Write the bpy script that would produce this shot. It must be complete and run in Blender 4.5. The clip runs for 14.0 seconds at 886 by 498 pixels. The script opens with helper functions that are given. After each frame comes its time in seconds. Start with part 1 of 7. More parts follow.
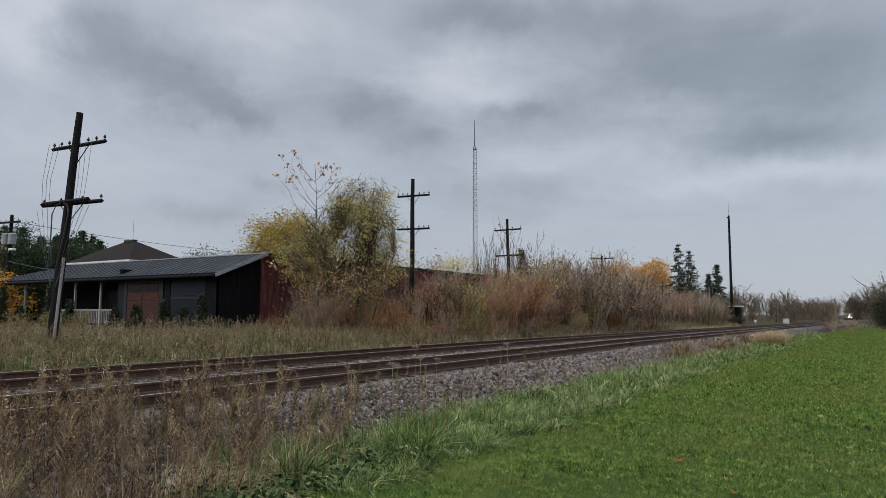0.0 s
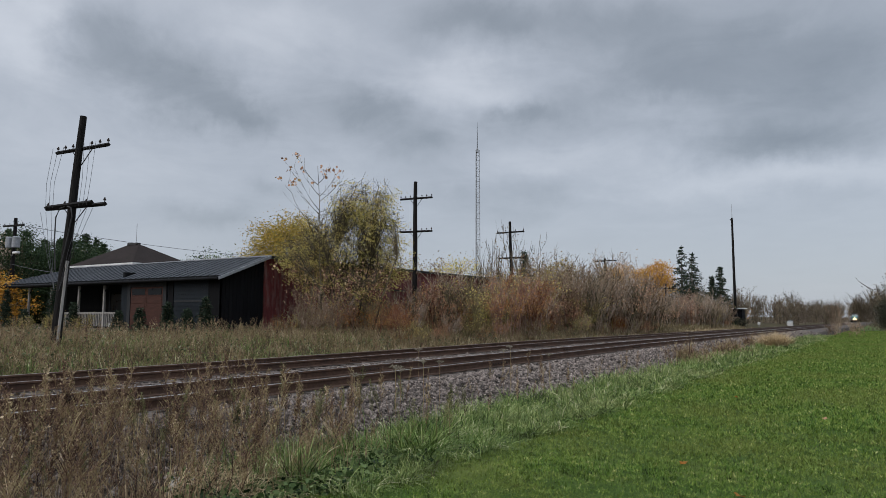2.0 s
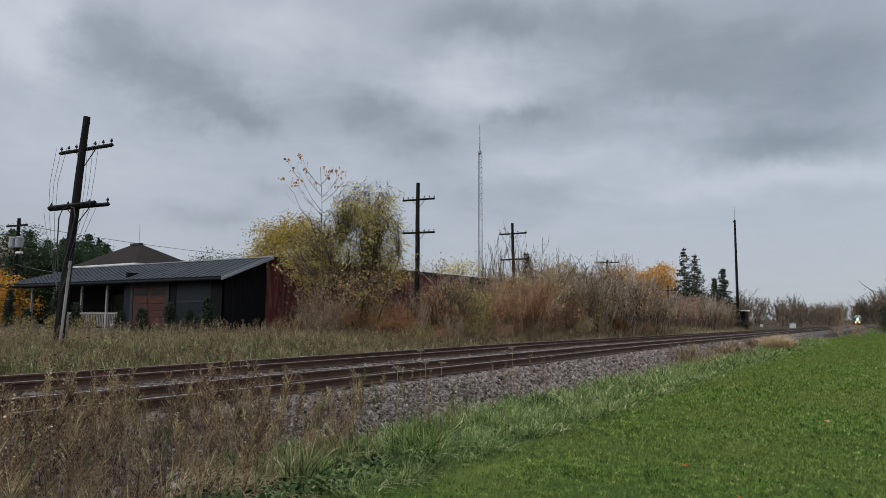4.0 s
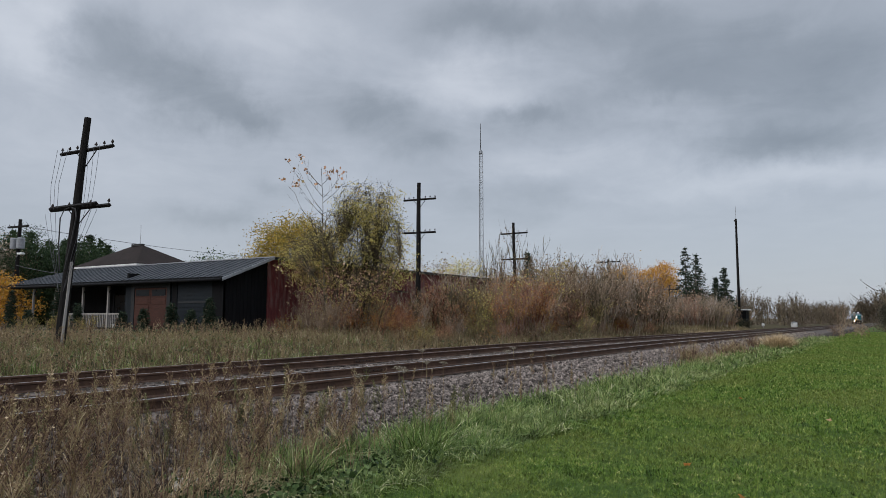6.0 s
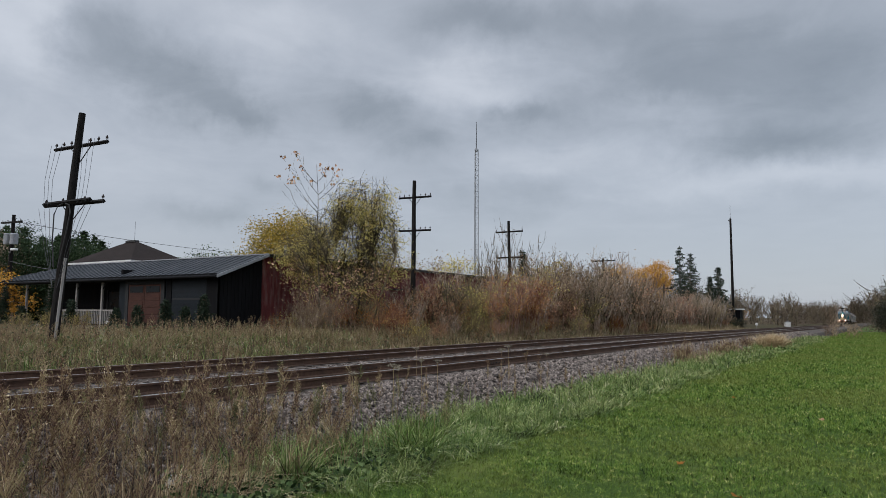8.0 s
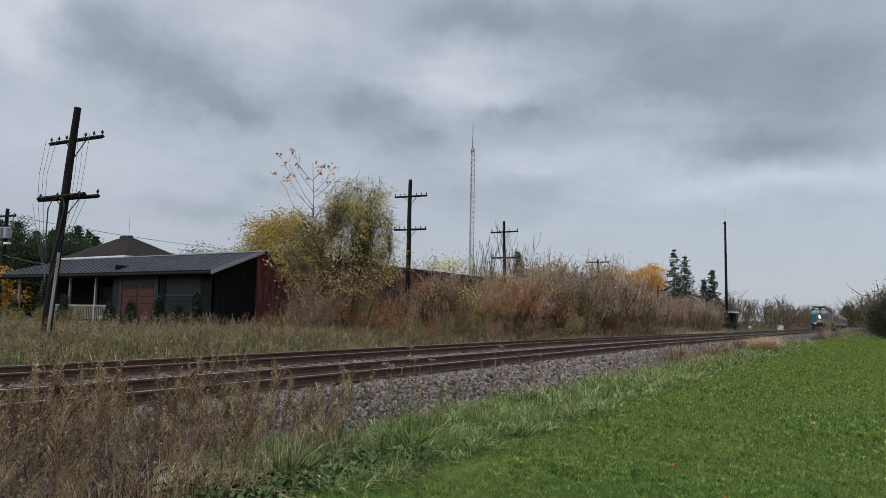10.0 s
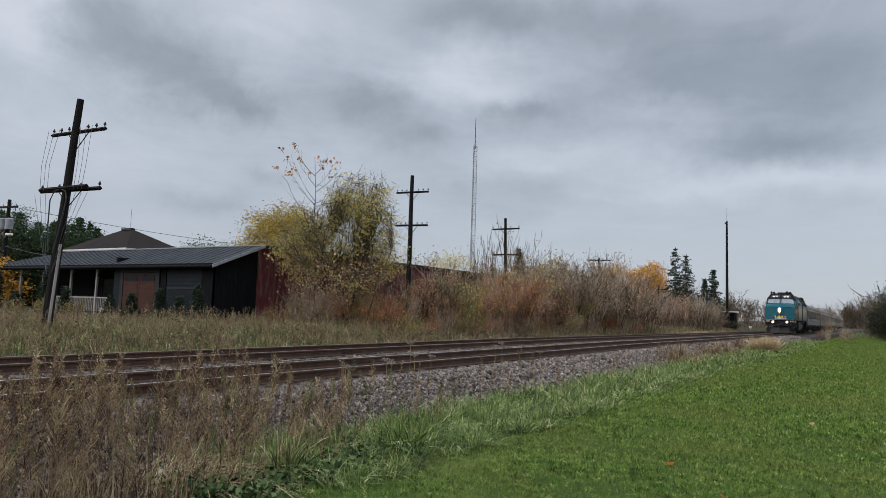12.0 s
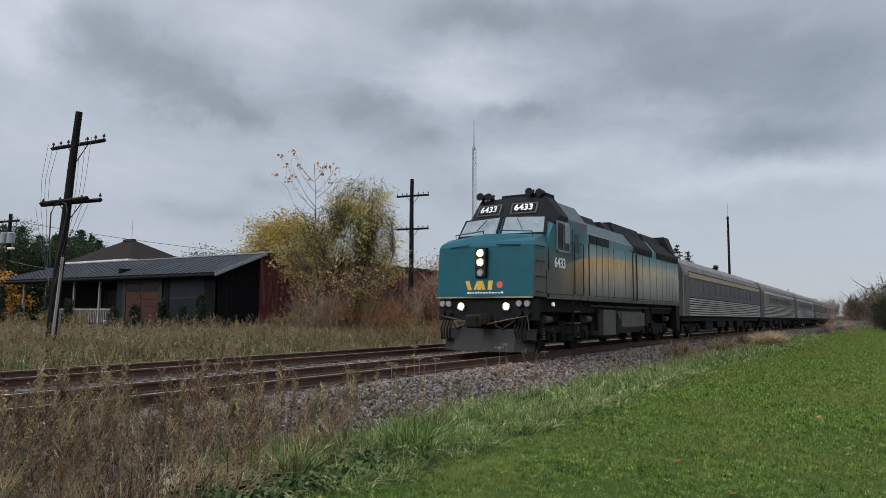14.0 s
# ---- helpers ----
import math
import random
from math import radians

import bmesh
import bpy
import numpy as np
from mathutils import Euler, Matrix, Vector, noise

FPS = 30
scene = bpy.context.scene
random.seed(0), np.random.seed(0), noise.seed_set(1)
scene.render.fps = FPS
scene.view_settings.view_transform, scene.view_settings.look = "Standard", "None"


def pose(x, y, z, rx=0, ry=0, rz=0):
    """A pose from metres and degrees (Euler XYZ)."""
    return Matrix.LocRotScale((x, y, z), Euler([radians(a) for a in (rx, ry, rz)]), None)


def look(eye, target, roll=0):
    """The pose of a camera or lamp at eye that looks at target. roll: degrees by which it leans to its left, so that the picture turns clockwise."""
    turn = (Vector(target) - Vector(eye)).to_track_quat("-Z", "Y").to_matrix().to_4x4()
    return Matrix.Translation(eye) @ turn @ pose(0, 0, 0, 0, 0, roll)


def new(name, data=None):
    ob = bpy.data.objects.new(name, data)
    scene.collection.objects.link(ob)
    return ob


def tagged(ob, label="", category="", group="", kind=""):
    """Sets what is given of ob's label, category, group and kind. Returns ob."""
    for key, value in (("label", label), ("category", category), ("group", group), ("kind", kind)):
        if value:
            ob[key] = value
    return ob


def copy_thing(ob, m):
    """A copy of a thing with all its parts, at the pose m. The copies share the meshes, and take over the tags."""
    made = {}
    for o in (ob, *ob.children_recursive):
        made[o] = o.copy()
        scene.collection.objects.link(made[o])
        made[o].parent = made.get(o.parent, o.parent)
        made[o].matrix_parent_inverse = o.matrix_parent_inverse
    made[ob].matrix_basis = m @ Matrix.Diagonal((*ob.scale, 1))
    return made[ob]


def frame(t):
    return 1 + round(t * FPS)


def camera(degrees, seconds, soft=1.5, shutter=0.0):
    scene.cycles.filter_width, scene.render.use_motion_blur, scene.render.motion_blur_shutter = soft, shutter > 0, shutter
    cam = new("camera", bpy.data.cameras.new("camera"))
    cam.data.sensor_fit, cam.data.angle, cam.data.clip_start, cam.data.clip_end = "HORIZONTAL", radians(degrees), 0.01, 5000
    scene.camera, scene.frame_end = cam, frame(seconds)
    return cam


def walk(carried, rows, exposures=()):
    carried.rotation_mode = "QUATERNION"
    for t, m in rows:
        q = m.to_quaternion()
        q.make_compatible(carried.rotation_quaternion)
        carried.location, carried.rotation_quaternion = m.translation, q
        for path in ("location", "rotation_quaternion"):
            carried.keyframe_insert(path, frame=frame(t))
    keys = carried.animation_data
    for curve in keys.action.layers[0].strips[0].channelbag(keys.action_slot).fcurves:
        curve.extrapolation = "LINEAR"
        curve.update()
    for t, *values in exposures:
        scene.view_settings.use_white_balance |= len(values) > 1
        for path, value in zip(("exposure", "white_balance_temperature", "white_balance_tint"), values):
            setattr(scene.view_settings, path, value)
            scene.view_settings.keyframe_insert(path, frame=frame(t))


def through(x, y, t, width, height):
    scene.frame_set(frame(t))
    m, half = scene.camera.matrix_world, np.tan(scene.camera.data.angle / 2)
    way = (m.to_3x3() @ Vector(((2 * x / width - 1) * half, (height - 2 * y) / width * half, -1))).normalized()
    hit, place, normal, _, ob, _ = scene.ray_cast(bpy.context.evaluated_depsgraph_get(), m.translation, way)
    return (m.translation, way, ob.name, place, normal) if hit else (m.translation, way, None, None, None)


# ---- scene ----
# World: z = 0 is the top of the rails beside the viewer, +y runs along the line, the lawn lies at x > -4.3.
EYE = (0.0, 0.0, 1.14)
# seconds, turn to the left of the line, tilt up, lean
VIEW = (
    (0, 32.114, 5.267, 0.185),
    (0.5, 32.120, 5.367, 0.174),
    (1, 32.170, 5.433, 0.204),
    (1.5, 32.231, 5.474, 0.161),
    (2, 32.347, 5.478, 0.125),
    (2.5, 32.491, 5.497, 0.096),
    (3, 32.559, 5.519, 0.328),
    (5.5, 32.560, 5.630, 0.175),
    (6, 32.624, 5.569, 0.153),
    (6.5, 32.624, 5.558, 0.206),
    (7, 32.485, 5.561, 0.032),
    (7.5, 32.434, 5.545, -0.119),
    (8, 32.224, 5.409, 0.429),
    (8.2, 31.993, 5.177, 0.865),
    (10.5, 31.764, 5.379, 1.186),
    (11, 31.806, 5.195, 1.513),
    (11.5, 31.917, 5.070, 1.990),
    (12, 31.909, 5.053, 1.812),
    (12.5, 31.842, 5.033, 1.600),
    (13, 31.829, 5.071, 1.567),
    (13.5, 31.871, 5.150, 1.411),
    (14, 32.040, 5.276, 0.318),
)


def view_pose(turn, tilt, lean):
    t, p = radians(turn), radians(tilt)
    d = Vector((-math.sin(t) * math.cos(p), math.cos(t) * math.cos(p), math.sin(p)))
    return look(EYE, Vector(EYE) + 50 * d, lean)


cam = camera(64.83, 14.0, soft=0.65)
walk(cam, [(t, view_pose(a, b, c)) for t, a, b, c in VIEW],
     exposures=((0.0, 0.06), (8.0, 0.08), (10.5, 0.15), (13.5, 0.18), (14.0, 0.15)))
# ---- world, sun ----
def node(nt, kind, **sets):
    n = nt.nodes.new(kind)
    for k, v in sets.items():
        if k in ("operation", "blend_type", "data_type", "sky_type", "sun_disc", "sun_elevation", "sun_rotation", "noise_dimensions",
                 "feature", "clamp", "use_clamp", "distance", "wave_type", "bands_direction", "interpolation"):
            if k == "operation": n.operation = v
            elif k == "blend_type": n.blend_type = v
            elif k == "data_type": n.data_type = v
            elif k == "sky_type": n.sky_type = v
            elif k == "sun_disc": n.sun_disc = v
            elif k == "sun_elevation": n.sun_elevation = v
            elif k == "sun_rotation": n.sun_rotation = v
            elif k == "feature": n.feature = v
            elif k == "use_clamp": n.use_clamp = v
            elif k == "wave_type": n.wave_type = v
            elif k == "bands_direction": n.bands_direction = v
    return n


def math_node(nt, op, a, b=None, c=None, clamp=False):
    n = nt.nodes.new("ShaderNodeMath")
    n.operation, n.use_clamp = op, clamp
    for i, v in enumerate((a, b, c)):
        if v is None:
            continue
        if isinstance(v, (int, float)):
            n.inputs[i].default_value = v
        else:
            nt.links.new(v, n.inputs[i])
    return n.outputs[0]


def mix_rgb(nt, fac, a, b, blend="MIX"):
    n = nt.nodes.new("ShaderNodeMix")
    n.data_type, n.blend_type = "RGBA", blend
    for sock, v in ((n.inputs[0], fac), (n.inputs[6], a), (n.inputs[7], b)):
        if isinstance(v, (int, float)):
            sock.default_value = v
        elif isinstance(v, tuple):
            sock.default_value = (*v, 1.0)
        else:
            nt.links.new(v, sock)
    return n.outputs[2]


def ramp(nt, fac, stops, between="LINEAR"):
    n = nt.nodes.new("ShaderNodeValToRGB")
    n.color_ramp.interpolation = between
    els = n.color_ramp.elements
    while len(els) < len(stops):
        els.new(0.5)
    for e, (p, c) in zip(els, stops):
        e.position = p
        e.color = (*c, 1.0) if isinstance(c, tuple) else (c, c, c, 1.0)
    nt.links.new(fac, n.inputs[0])
    return n.outputs[0]


def noise_tex(nt, vec, scale, detail=4.0, rough=0.55, distort=0.0):
    n = nt.nodes.new("ShaderNodeTexNoise")
    n.inputs["Scale"].default_value, n.inputs["Detail"].default_value = scale, detail
    n.inputs["Roughness"].default_value, n.inputs["Distortion"].default_value = rough, distort
    if vec is not None:
        nt.links.new(vec, n.inputs["Vector"])
    return n.outputs["Fac"]


SUN_EL, SUN_AZ = 32.0, 205.0  # a veiled sun behind the viewer, degrees; azimuth clockwise from +y

world = bpy.data.worlds.new("overcast")
scene.world = world
world.use_nodes = True
wn = world.node_tree
wn.nodes.clear()
out = wn.nodes.new("ShaderNodeOutputWorld")
bg_sky = wn.nodes.new("ShaderNodeBackground")
bg_cloud = wn.nodes.new("ShaderNodeBackground")
add = wn.nodes.new("ShaderNodeAddShader")
sky = wn.nodes.new("ShaderNodeTexSky")
sky.sky_type, sky.sun_disc = "NISHITA", False
sky.sun_elevation, sky.sun_rotation = radians(SUN_EL), radians(SUN_AZ)
wn.links.new(sky.outputs[0], bg_sky.inputs[0])
bg_sky.inputs[1].default_value = 0.012
coord = wn.nodes.new("ShaderNodeTexCoord")
sep = wn.nodes.new("ShaderNodeSeparateXYZ")
wn.links.new(coord.outputs["Generated"], sep.inputs[0])
sx, sy, sz = sep.outputs
# cloud sheet: the direction laid out on a flat layer overhead
up = math_node(wn, "ADD", math_node(wn, "MAXIMUM", sz, 0.0), 0.16)
comb = wn.nodes.new("ShaderNodeCombineXYZ")
wn.links.new(math_node(wn, "DIVIDE", sx, up), comb.inputs[0])
wn.links.new(math_node(wn, "DIVIDE", sy, up), comb.inputs[1])
# heading (left of +y) and elevation in degrees, made uneven, for the large cloud masses
wob = noise_tex(wn, coord.outputs["Generated"], 5.0, 6.0, 0.62)
wob2 = noise_tex(wn, coord.outputs["Generated"], 7.3, 6.0, 0.62)
head = math_node(wn, "MULTIPLY", math_node(wn, "ARCTAN2", math_node(wn, "MULTIPLY", sx, -1.0), sy), 57.2958)
elev0 = math_node(wn, "MULTIPLY", math_node(wn, "ARCSINE", sz), 57.2958)
head = math_node(wn, "ADD", head, math_node(wn, "MULTIPLY", math_node(wn, "SUBTRACT", wob, 0.5), 13.0))
elev = math_node(wn, "ADD", elev0, math_node(wn, "MULTIPLY", math_node(wn, "SUBTRACT", wob2, 0.5), 6.0))
# billows, broader and fainter low down where the layer is seen edge on
n_big = noise_tex(wn, comb.outputs[0], 0.75, 5.0, 0.55, 0.5)
n_small = noise_tex(wn, comb.outputs[0], 2.6, 6.0, 0.6, 0.6)
high = ramp(wn, math_node(wn, "DIVIDE", elev0, 20.0, clamp=True), ((0.25, 0.16), (0.75, 1.0)))
masses = None
# heading, elevation, half widths, weight (negative: darker)
CLOUD_MASSES = (
    (58, 19.8, 4.5, 2.0, -0.40), (53.5, 17.2, 4.5, 2.0, -0.50), (49, 15.6, 3.5, 1.4, -0.42), (63.5, 19.5, 3.0, 2.6, 0.45), (46, 22, 6, 2.5, 0.25),
    (38, 17, 4.0, 1.8, -0.36), (33, 14.2, 3.5, 1.3, -0.22), (31, 19, 6, 1.7, 0.30), (27, 17.6, 3, 1.3, 0.22), (28, 23.6, 7, 1.9, -0.42),
    (24, 16.3, 3.2, 1.2, -0.38), (16, 16.2, 2.8, 1.3, 0.22), (11, 18, 8, 3.2, -0.48), (6.5, 13.2, 6.5, 1.7, -0.52), (1, 18.5, 6, 4, -0.34), (1, 24, 8, 3, -0.2), (16, 22.5, 6, 2, -0.30),
    (7, 9.9, 14, 1.2, 0.2), (22, 12.4, 5, 1.2, 0.18), (51.6, 7.9, 2.6, 1.0, -0.22), (47, 10.2, 1.6, 0.9, -0.16), (24, 9.4, 2.2, 1.5, -0.18), (29.5, 9.8, 2.6, 1.2, -0.16),
    (59, 11.5, 6, 2.2, 0.10), (40, 12, 6, 1.6, 0.12),
)
for a, e, wa, we, k in CLOUD_MASSES:
    da = math_node(wn, "POWER", math_node(wn, "ABSOLUTE", math_node(wn, "DIVIDE", math_node(wn, "SUBTRACT", head, float(a)), float(wa))), 2.0)
    de = math_node(wn, "POWER", math_node(wn, "ABSOLUTE", math_node(wn, "DIVIDE", math_node(wn, "SUBTRACT", elev, float(e)), float(we))), 2.0)
    g = math_node(wn, "MULTIPLY", math_node(wn, "EXPONENT", math_node(wn, "MULTIPLY", math_node(wn, "ADD", da, de), -1.0)), float(k))
    masses = g if masses is None else math_node(wn, "ADD", masses, g)
tone = math_node(wn, "ADD", math_node(wn, "MULTIPLY", math_node(wn, "SUBTRACT", n_big, 0.5), 0.75),
                 math_node(wn, "MULTIPLY", math_node(wn, "SUBTRACT", n_small, 0.5), 0.45))
tone = math_node(wn, "MULTIPLY", tone, high)
tone = math_node(wn, "ADD", math_node(wn, "ADD", tone, math_node(wn, "MULTIPLY", masses, 0.8)), 0.60, clamp=True)
cloud = ramp(wn, tone, ((0.0, (0.185, 0.212, 0.25)), (0.3, (0.27, 0.303, 0.35)), (0.6, (0.40, 0.437, 0.50)), (1.0, (0.59, 0.625, 0.69))))
# an overcast sky is brighter towards the zenith
zen = math_node(wn, "ADD", math_node(wn, "MULTIPLY", math_node(wn, "MAXIMUM", math_node(wn, "SUBTRACT", sz, 0.44), 0.0), 6.3), 0.95)
wn.links.new(cloud, bg_cloud.inputs[0])
wn.links.new(zen, bg_cloud.inputs[1])
wn.links.new(bg_sky.outputs[0], add.inputs[0])
wn.links.new(bg_cloud.outputs[0], add.inputs[1])
wn.links.new(add.outputs[0], out.inputs[0])

sun = new("sun", bpy.data.lights.new("sun", "SUN"))
sun.data.energy, sun.data.angle, sun.data.color = 1.5, radians(40), (1.0, 0.97, 0.93)
sa, se = radians(SUN_AZ), radians(SUN_EL)
sun.matrix_world = look((0, 0, 60), Vector((0, 0, 60)) - Vector((math.sin(sa) * math.cos(se), math.cos(sa) * math.cos(se), math.sin(se))))
# ---- materials ----
def material(name, c1, c2, scale=6.0, rough=0.8, metal=0.0, bump=0.2, bump_scale=None, spec=0.3, c3=None, scale3=0.7, amount3=0.5, stretch=None, island=0.0, per_object=0.0):
    """Two-tone grain at one scale, stains of a third tone at a larger one, and fine relief."""
    m = bpy.data.materials.new(name)
    m.use_nodes = True
    nt = m.node_tree
    b = nt.nodes["Principled BSDF"]
    tc = nt.nodes.new("ShaderNodeTexCoord")
    vec = tc.outputs["Object"]
    if stretch:
        mp = nt.nodes.new("ShaderNodeMapping")
        mp.inputs["Scale"].default_value = stretch
        nt.links.new(vec, mp.inputs[0])
        vec = mp.outputs[0]
    g = noise_tex(nt, vec, scale, 6.0, 0.65)
    col = ramp(nt, g, ((0.32, c1), (0.68, c2)))
    if c3:
        s = noise_tex(nt, vec, scale3, 4.0, 0.6)
        k = math_node(nt, "MULTIPLY", ramp(nt, s, ((0.45, 0.0), (0.68, 1.0))), amount3)
        col = mix_rgb(nt, k, col, c3)
    if island:
        geo = nt.nodes.new("ShaderNodeNewGeometry")
        v = math_node(nt, "ADD", math_node(nt, "MULTIPLY", geo.outputs["Random Per Island"], island), 1.0 - island * 0.5)
        hsv = nt.nodes.new("ShaderNodeHueSaturation")
        nt.links.new(col, hsv.inputs["Color"])
        nt.links.new(v, hsv.inputs["Value"])
        col = hsv.outputs[0]
    if per_object:
        oi = nt.nodes.new("ShaderNodeObjectInfo")
        v = math_node(nt, "ADD", math_node(nt, "MULTIPLY", oi.outputs["Random"], per_object), 1.0 - per_object * 0.5)
        hsv = nt.nodes.new("ShaderNodeHueSaturation")
        nt.links.new(col, hsv.inputs["Color"])
        nt.links.new(v, hsv.inputs["Value"])
        col = hsv.outputs[0]
    nt.links.new(col, b.inputs["Base Color"])
    b.inputs["Metallic"].default_value, b.inputs["Specular IOR Level"].default_value = metal, spec
    r = math_node(nt, "ADD", math_node(nt, "MULTIPLY", math_node(nt, "SUBTRACT", g, 0.5), 0.25), rough, clamp=True)
    nt.links.new(r, b.inputs["Roughness"])
    if bump:
        bn = nt.nodes.new("ShaderNodeBump")
        bn.inputs["Strength"].default_value, bn.inputs["Distance"].default_value = bump, 0.02
        nt.links.new(noise_tex(nt, vec, bump_scale or scale * 4, 5.0, 0.7), bn.inputs["Height"])
        nt.links.new(bn.outputs[0], b.inputs["Normal"])
    return m


def foliage(name, tones, rough=0.75, spread=None, through=0.15, clump=0.0, per_object=0.0):
    """Leaves or blades: each takes a tone from a short range, partly by itself and partly with its neighbours; some light passes through."""
    m = bpy.data.materials.new(name)
    m.use_nodes = True
    nt = m.node_tree
    b = nt.nodes["Principled BSDF"]
    geo = nt.nodes.new("ShaderNodeNewGeometry")
    n = len(tones)
    pick = geo.outputs["Random Per Island"]
    if clump:
        near = math_node(nt, "MULTIPLY", math_node(nt, "SUBTRACT", noise_tex(nt, geo.outputs["Position"], clump, 2.0, 0.5), 0.5), 2.6)
        pick = math_node(nt, "ADD", math_node(nt, "MULTIPLY", pick, 0.5), math_node(nt, "ADD", math_node(nt, "MULTIPLY", near, 0.5), 0.25), clamp=True)
    col = ramp(nt, pick, [(i / n, c) for i, c in enumerate(tones)], "CONSTANT")
    if spread:
        patch = noise_tex(nt, geo.outputs["Position"], spread[0], 3.0, 0.6)
        col = mix_rgb(nt, math_node(nt, "MULTIPLY", ramp(nt, patch, ((0.42, 0.0), (0.62, 1.0))), spread[1]), col, spread[2])
    if per_object:
        oi = nt.nodes.new("ShaderNodeObjectInfo")
        hsv = nt.nodes.new("ShaderNodeHueSaturation")
        nt.links.new(col, hsv.inputs["Color"])
        nt.links.new(math_node(nt, "ADD", math_node(nt, "MULTIPLY", oi.outputs["Random"], per_object), 1.0 - per_object * 0.5), hsv.inputs["Value"])
        nt.links.new(math_node(nt, "ADD", math_node(nt, "MULTIPLY", oi.outputs["Random"], -0.5), 1.25), hsv.inputs["Saturation"])
        col = hsv.outputs[0]
    nt.links.new(col, b.inputs["Base Color"])
    b.inputs["Roughness"].default_value, b.inputs["Specular IOR Level"].default_value = rough, 0.2
    tr = nt.nodes.new("ShaderNodeBsdfTranslucent")
    nt.links.new(col, tr.inputs[0])
    mx = nt.nodes.new("ShaderNodeMixShader")
    mx.inputs[0].default_value = through
    nt.links.new(b.outputs[0], mx.inputs[1])
    nt.links.new(tr.outputs[0], mx.inputs[2])
    nt.links.new(mx.outputs[0], nt.nodes["Material Output"].inputs[0])
    return m


def glow(name, colour, strength):
    m = bpy.data.materials.new(name)
    m.use_nodes = True
    b = m.node_tree.nodes["Principled BSDF"]
    b.inputs["Base Color"].default_value = (0.8, 0.8, 0.8, 1)
    b.inputs["Emission Color"].default_value, b.inputs["Emission Strength"].default_value = (*colour, 1), strength
    return m


RUST = material("rusty_rail_side", (0.066, 0.037, 0.025), (0.118, 0.067, 0.044), 14, 0.85, 0.2, 0.3, c3=(0.03, 0.022, 0.02), scale3=2.0)
STEEL = material("worn_rail_head", (0.30, 0.29, 0.28), (0.42, 0.41, 0.40), 9, 0.38, 0.9, 0.05)
STEEL_OLD = material("dull_rail_head", (0.20, 0.175, 0.155), (0.30, 0.27, 0.25), 9, 0.5, 0.7, 0.1)
TIE = material("weathered_tie", (0.06, 0.048, 0.04), (0.13, 0.105, 0.09), 5, 0.9, 0, 0.5, stretch=(1, 7, 7), per_object=0.5)
STONE = material("ballast_stone", (0.024, 0.0195, 0.017), (0.245, 0.203, 0.178), 22, 0.95, 0, 0.4, island=1.5, spec=0.1)
POLE = material("creosoted_pole", (0.006, 0.0055, 0.0055), (0.022, 0.02, 0.019), 5, 0.9, 0, 0.5, stretch=(6, 6, 0.5), spec=0.08)
POLE_GREY = material("pale_weathered_wood", (0.22, 0.2, 0.19), (0.36, 0.34, 0.32), 4, 0.85, 0, 0.4, stretch=(6, 6, 0.5))
IRON = material("dark_iron", (0.02, 0.02, 0.022), (0.05, 0.048, 0.046), 10, 0.6, 0.3, 0.2)
GALV = material("galvanised_steel", (0.20, 0.205, 0.22), (0.30, 0.31, 0.33), 8, 0.6, 0.3, 0.05)
WIRE = material("wire", (0.05, 0.05, 0.055), (0.10, 0.10, 0.11), 3, 0.6, 0.3, 0)
CERAMIC = material("brown_insulator_glaze", (0.03, 0.022, 0.02), (0.04, 0.03, 0.028), 3, 0.5, 0, 0, spec=0.15)
# ---- mesh kit ----
def quad_faces(bm, ring_a, ring_b):
    n = len(ring_a)
    for i in range(n):
        bm.faces.new((ring_a[i], ring_a[(i + 1) % n], ring_b[(i + 1) % n], ring_b[i]))


def box(bm, x0, x1, y0, y1, z0, z1, bevel=0.0):
    vs = [bm.verts.new(p) for p in ((x0, y0, z0), (x1, y0, z0), (x1, y1, z0), (x0, y1, z0), (x0, y0, z1), (x1, y0, z1), (x1, y1, z1), (x0, y1, z1))]
    fs = [bm.faces.new([vs[i] for i in f]) for f in ((3, 2, 1, 0), (4, 5, 6, 7), (0, 1, 5, 4), (1, 2, 6, 5), (2, 3, 7, 6), (3, 0, 4, 7))]
    if bevel:
        es = list({e for f in fs for e in f.edges})
        bmesh.ops.bevel(bm, geom=es, offset=bevel, segments=1, affect="EDGES", profile=0.5)
    return bm


def frame_axes(d):
    d = Vector(d).normalized()
    a = Vector((0, 0, 1)) if abs(d.z) < 0.9 else Vector((1, 0, 0))
    u = d.cross(a).normalized()
    return u, d.cross(u)


def rod(bm, a, b, r0, r1=None, n=8, caps=True):
    """A tapered round bar from a to b."""
    r1 = r0 if r1 is None else r1
    a, b = Vector(a), Vector(b)
    u, v = frame_axes(b - a)
    rings = []
    for p, r in ((a, r0), (b, r1)):
        rings.append([bm.verts.new(p + r * (math.cos(2 * math.pi * i / n) * u + math.sin(2 * math.pi * i / n) * v)) for i in range(n)])
    quad_faces(bm, rings[1], rings[0])
    if caps:
        bm.faces.new(rings[0])
        bm.faces.new(rings[1][::-1])
    return bm


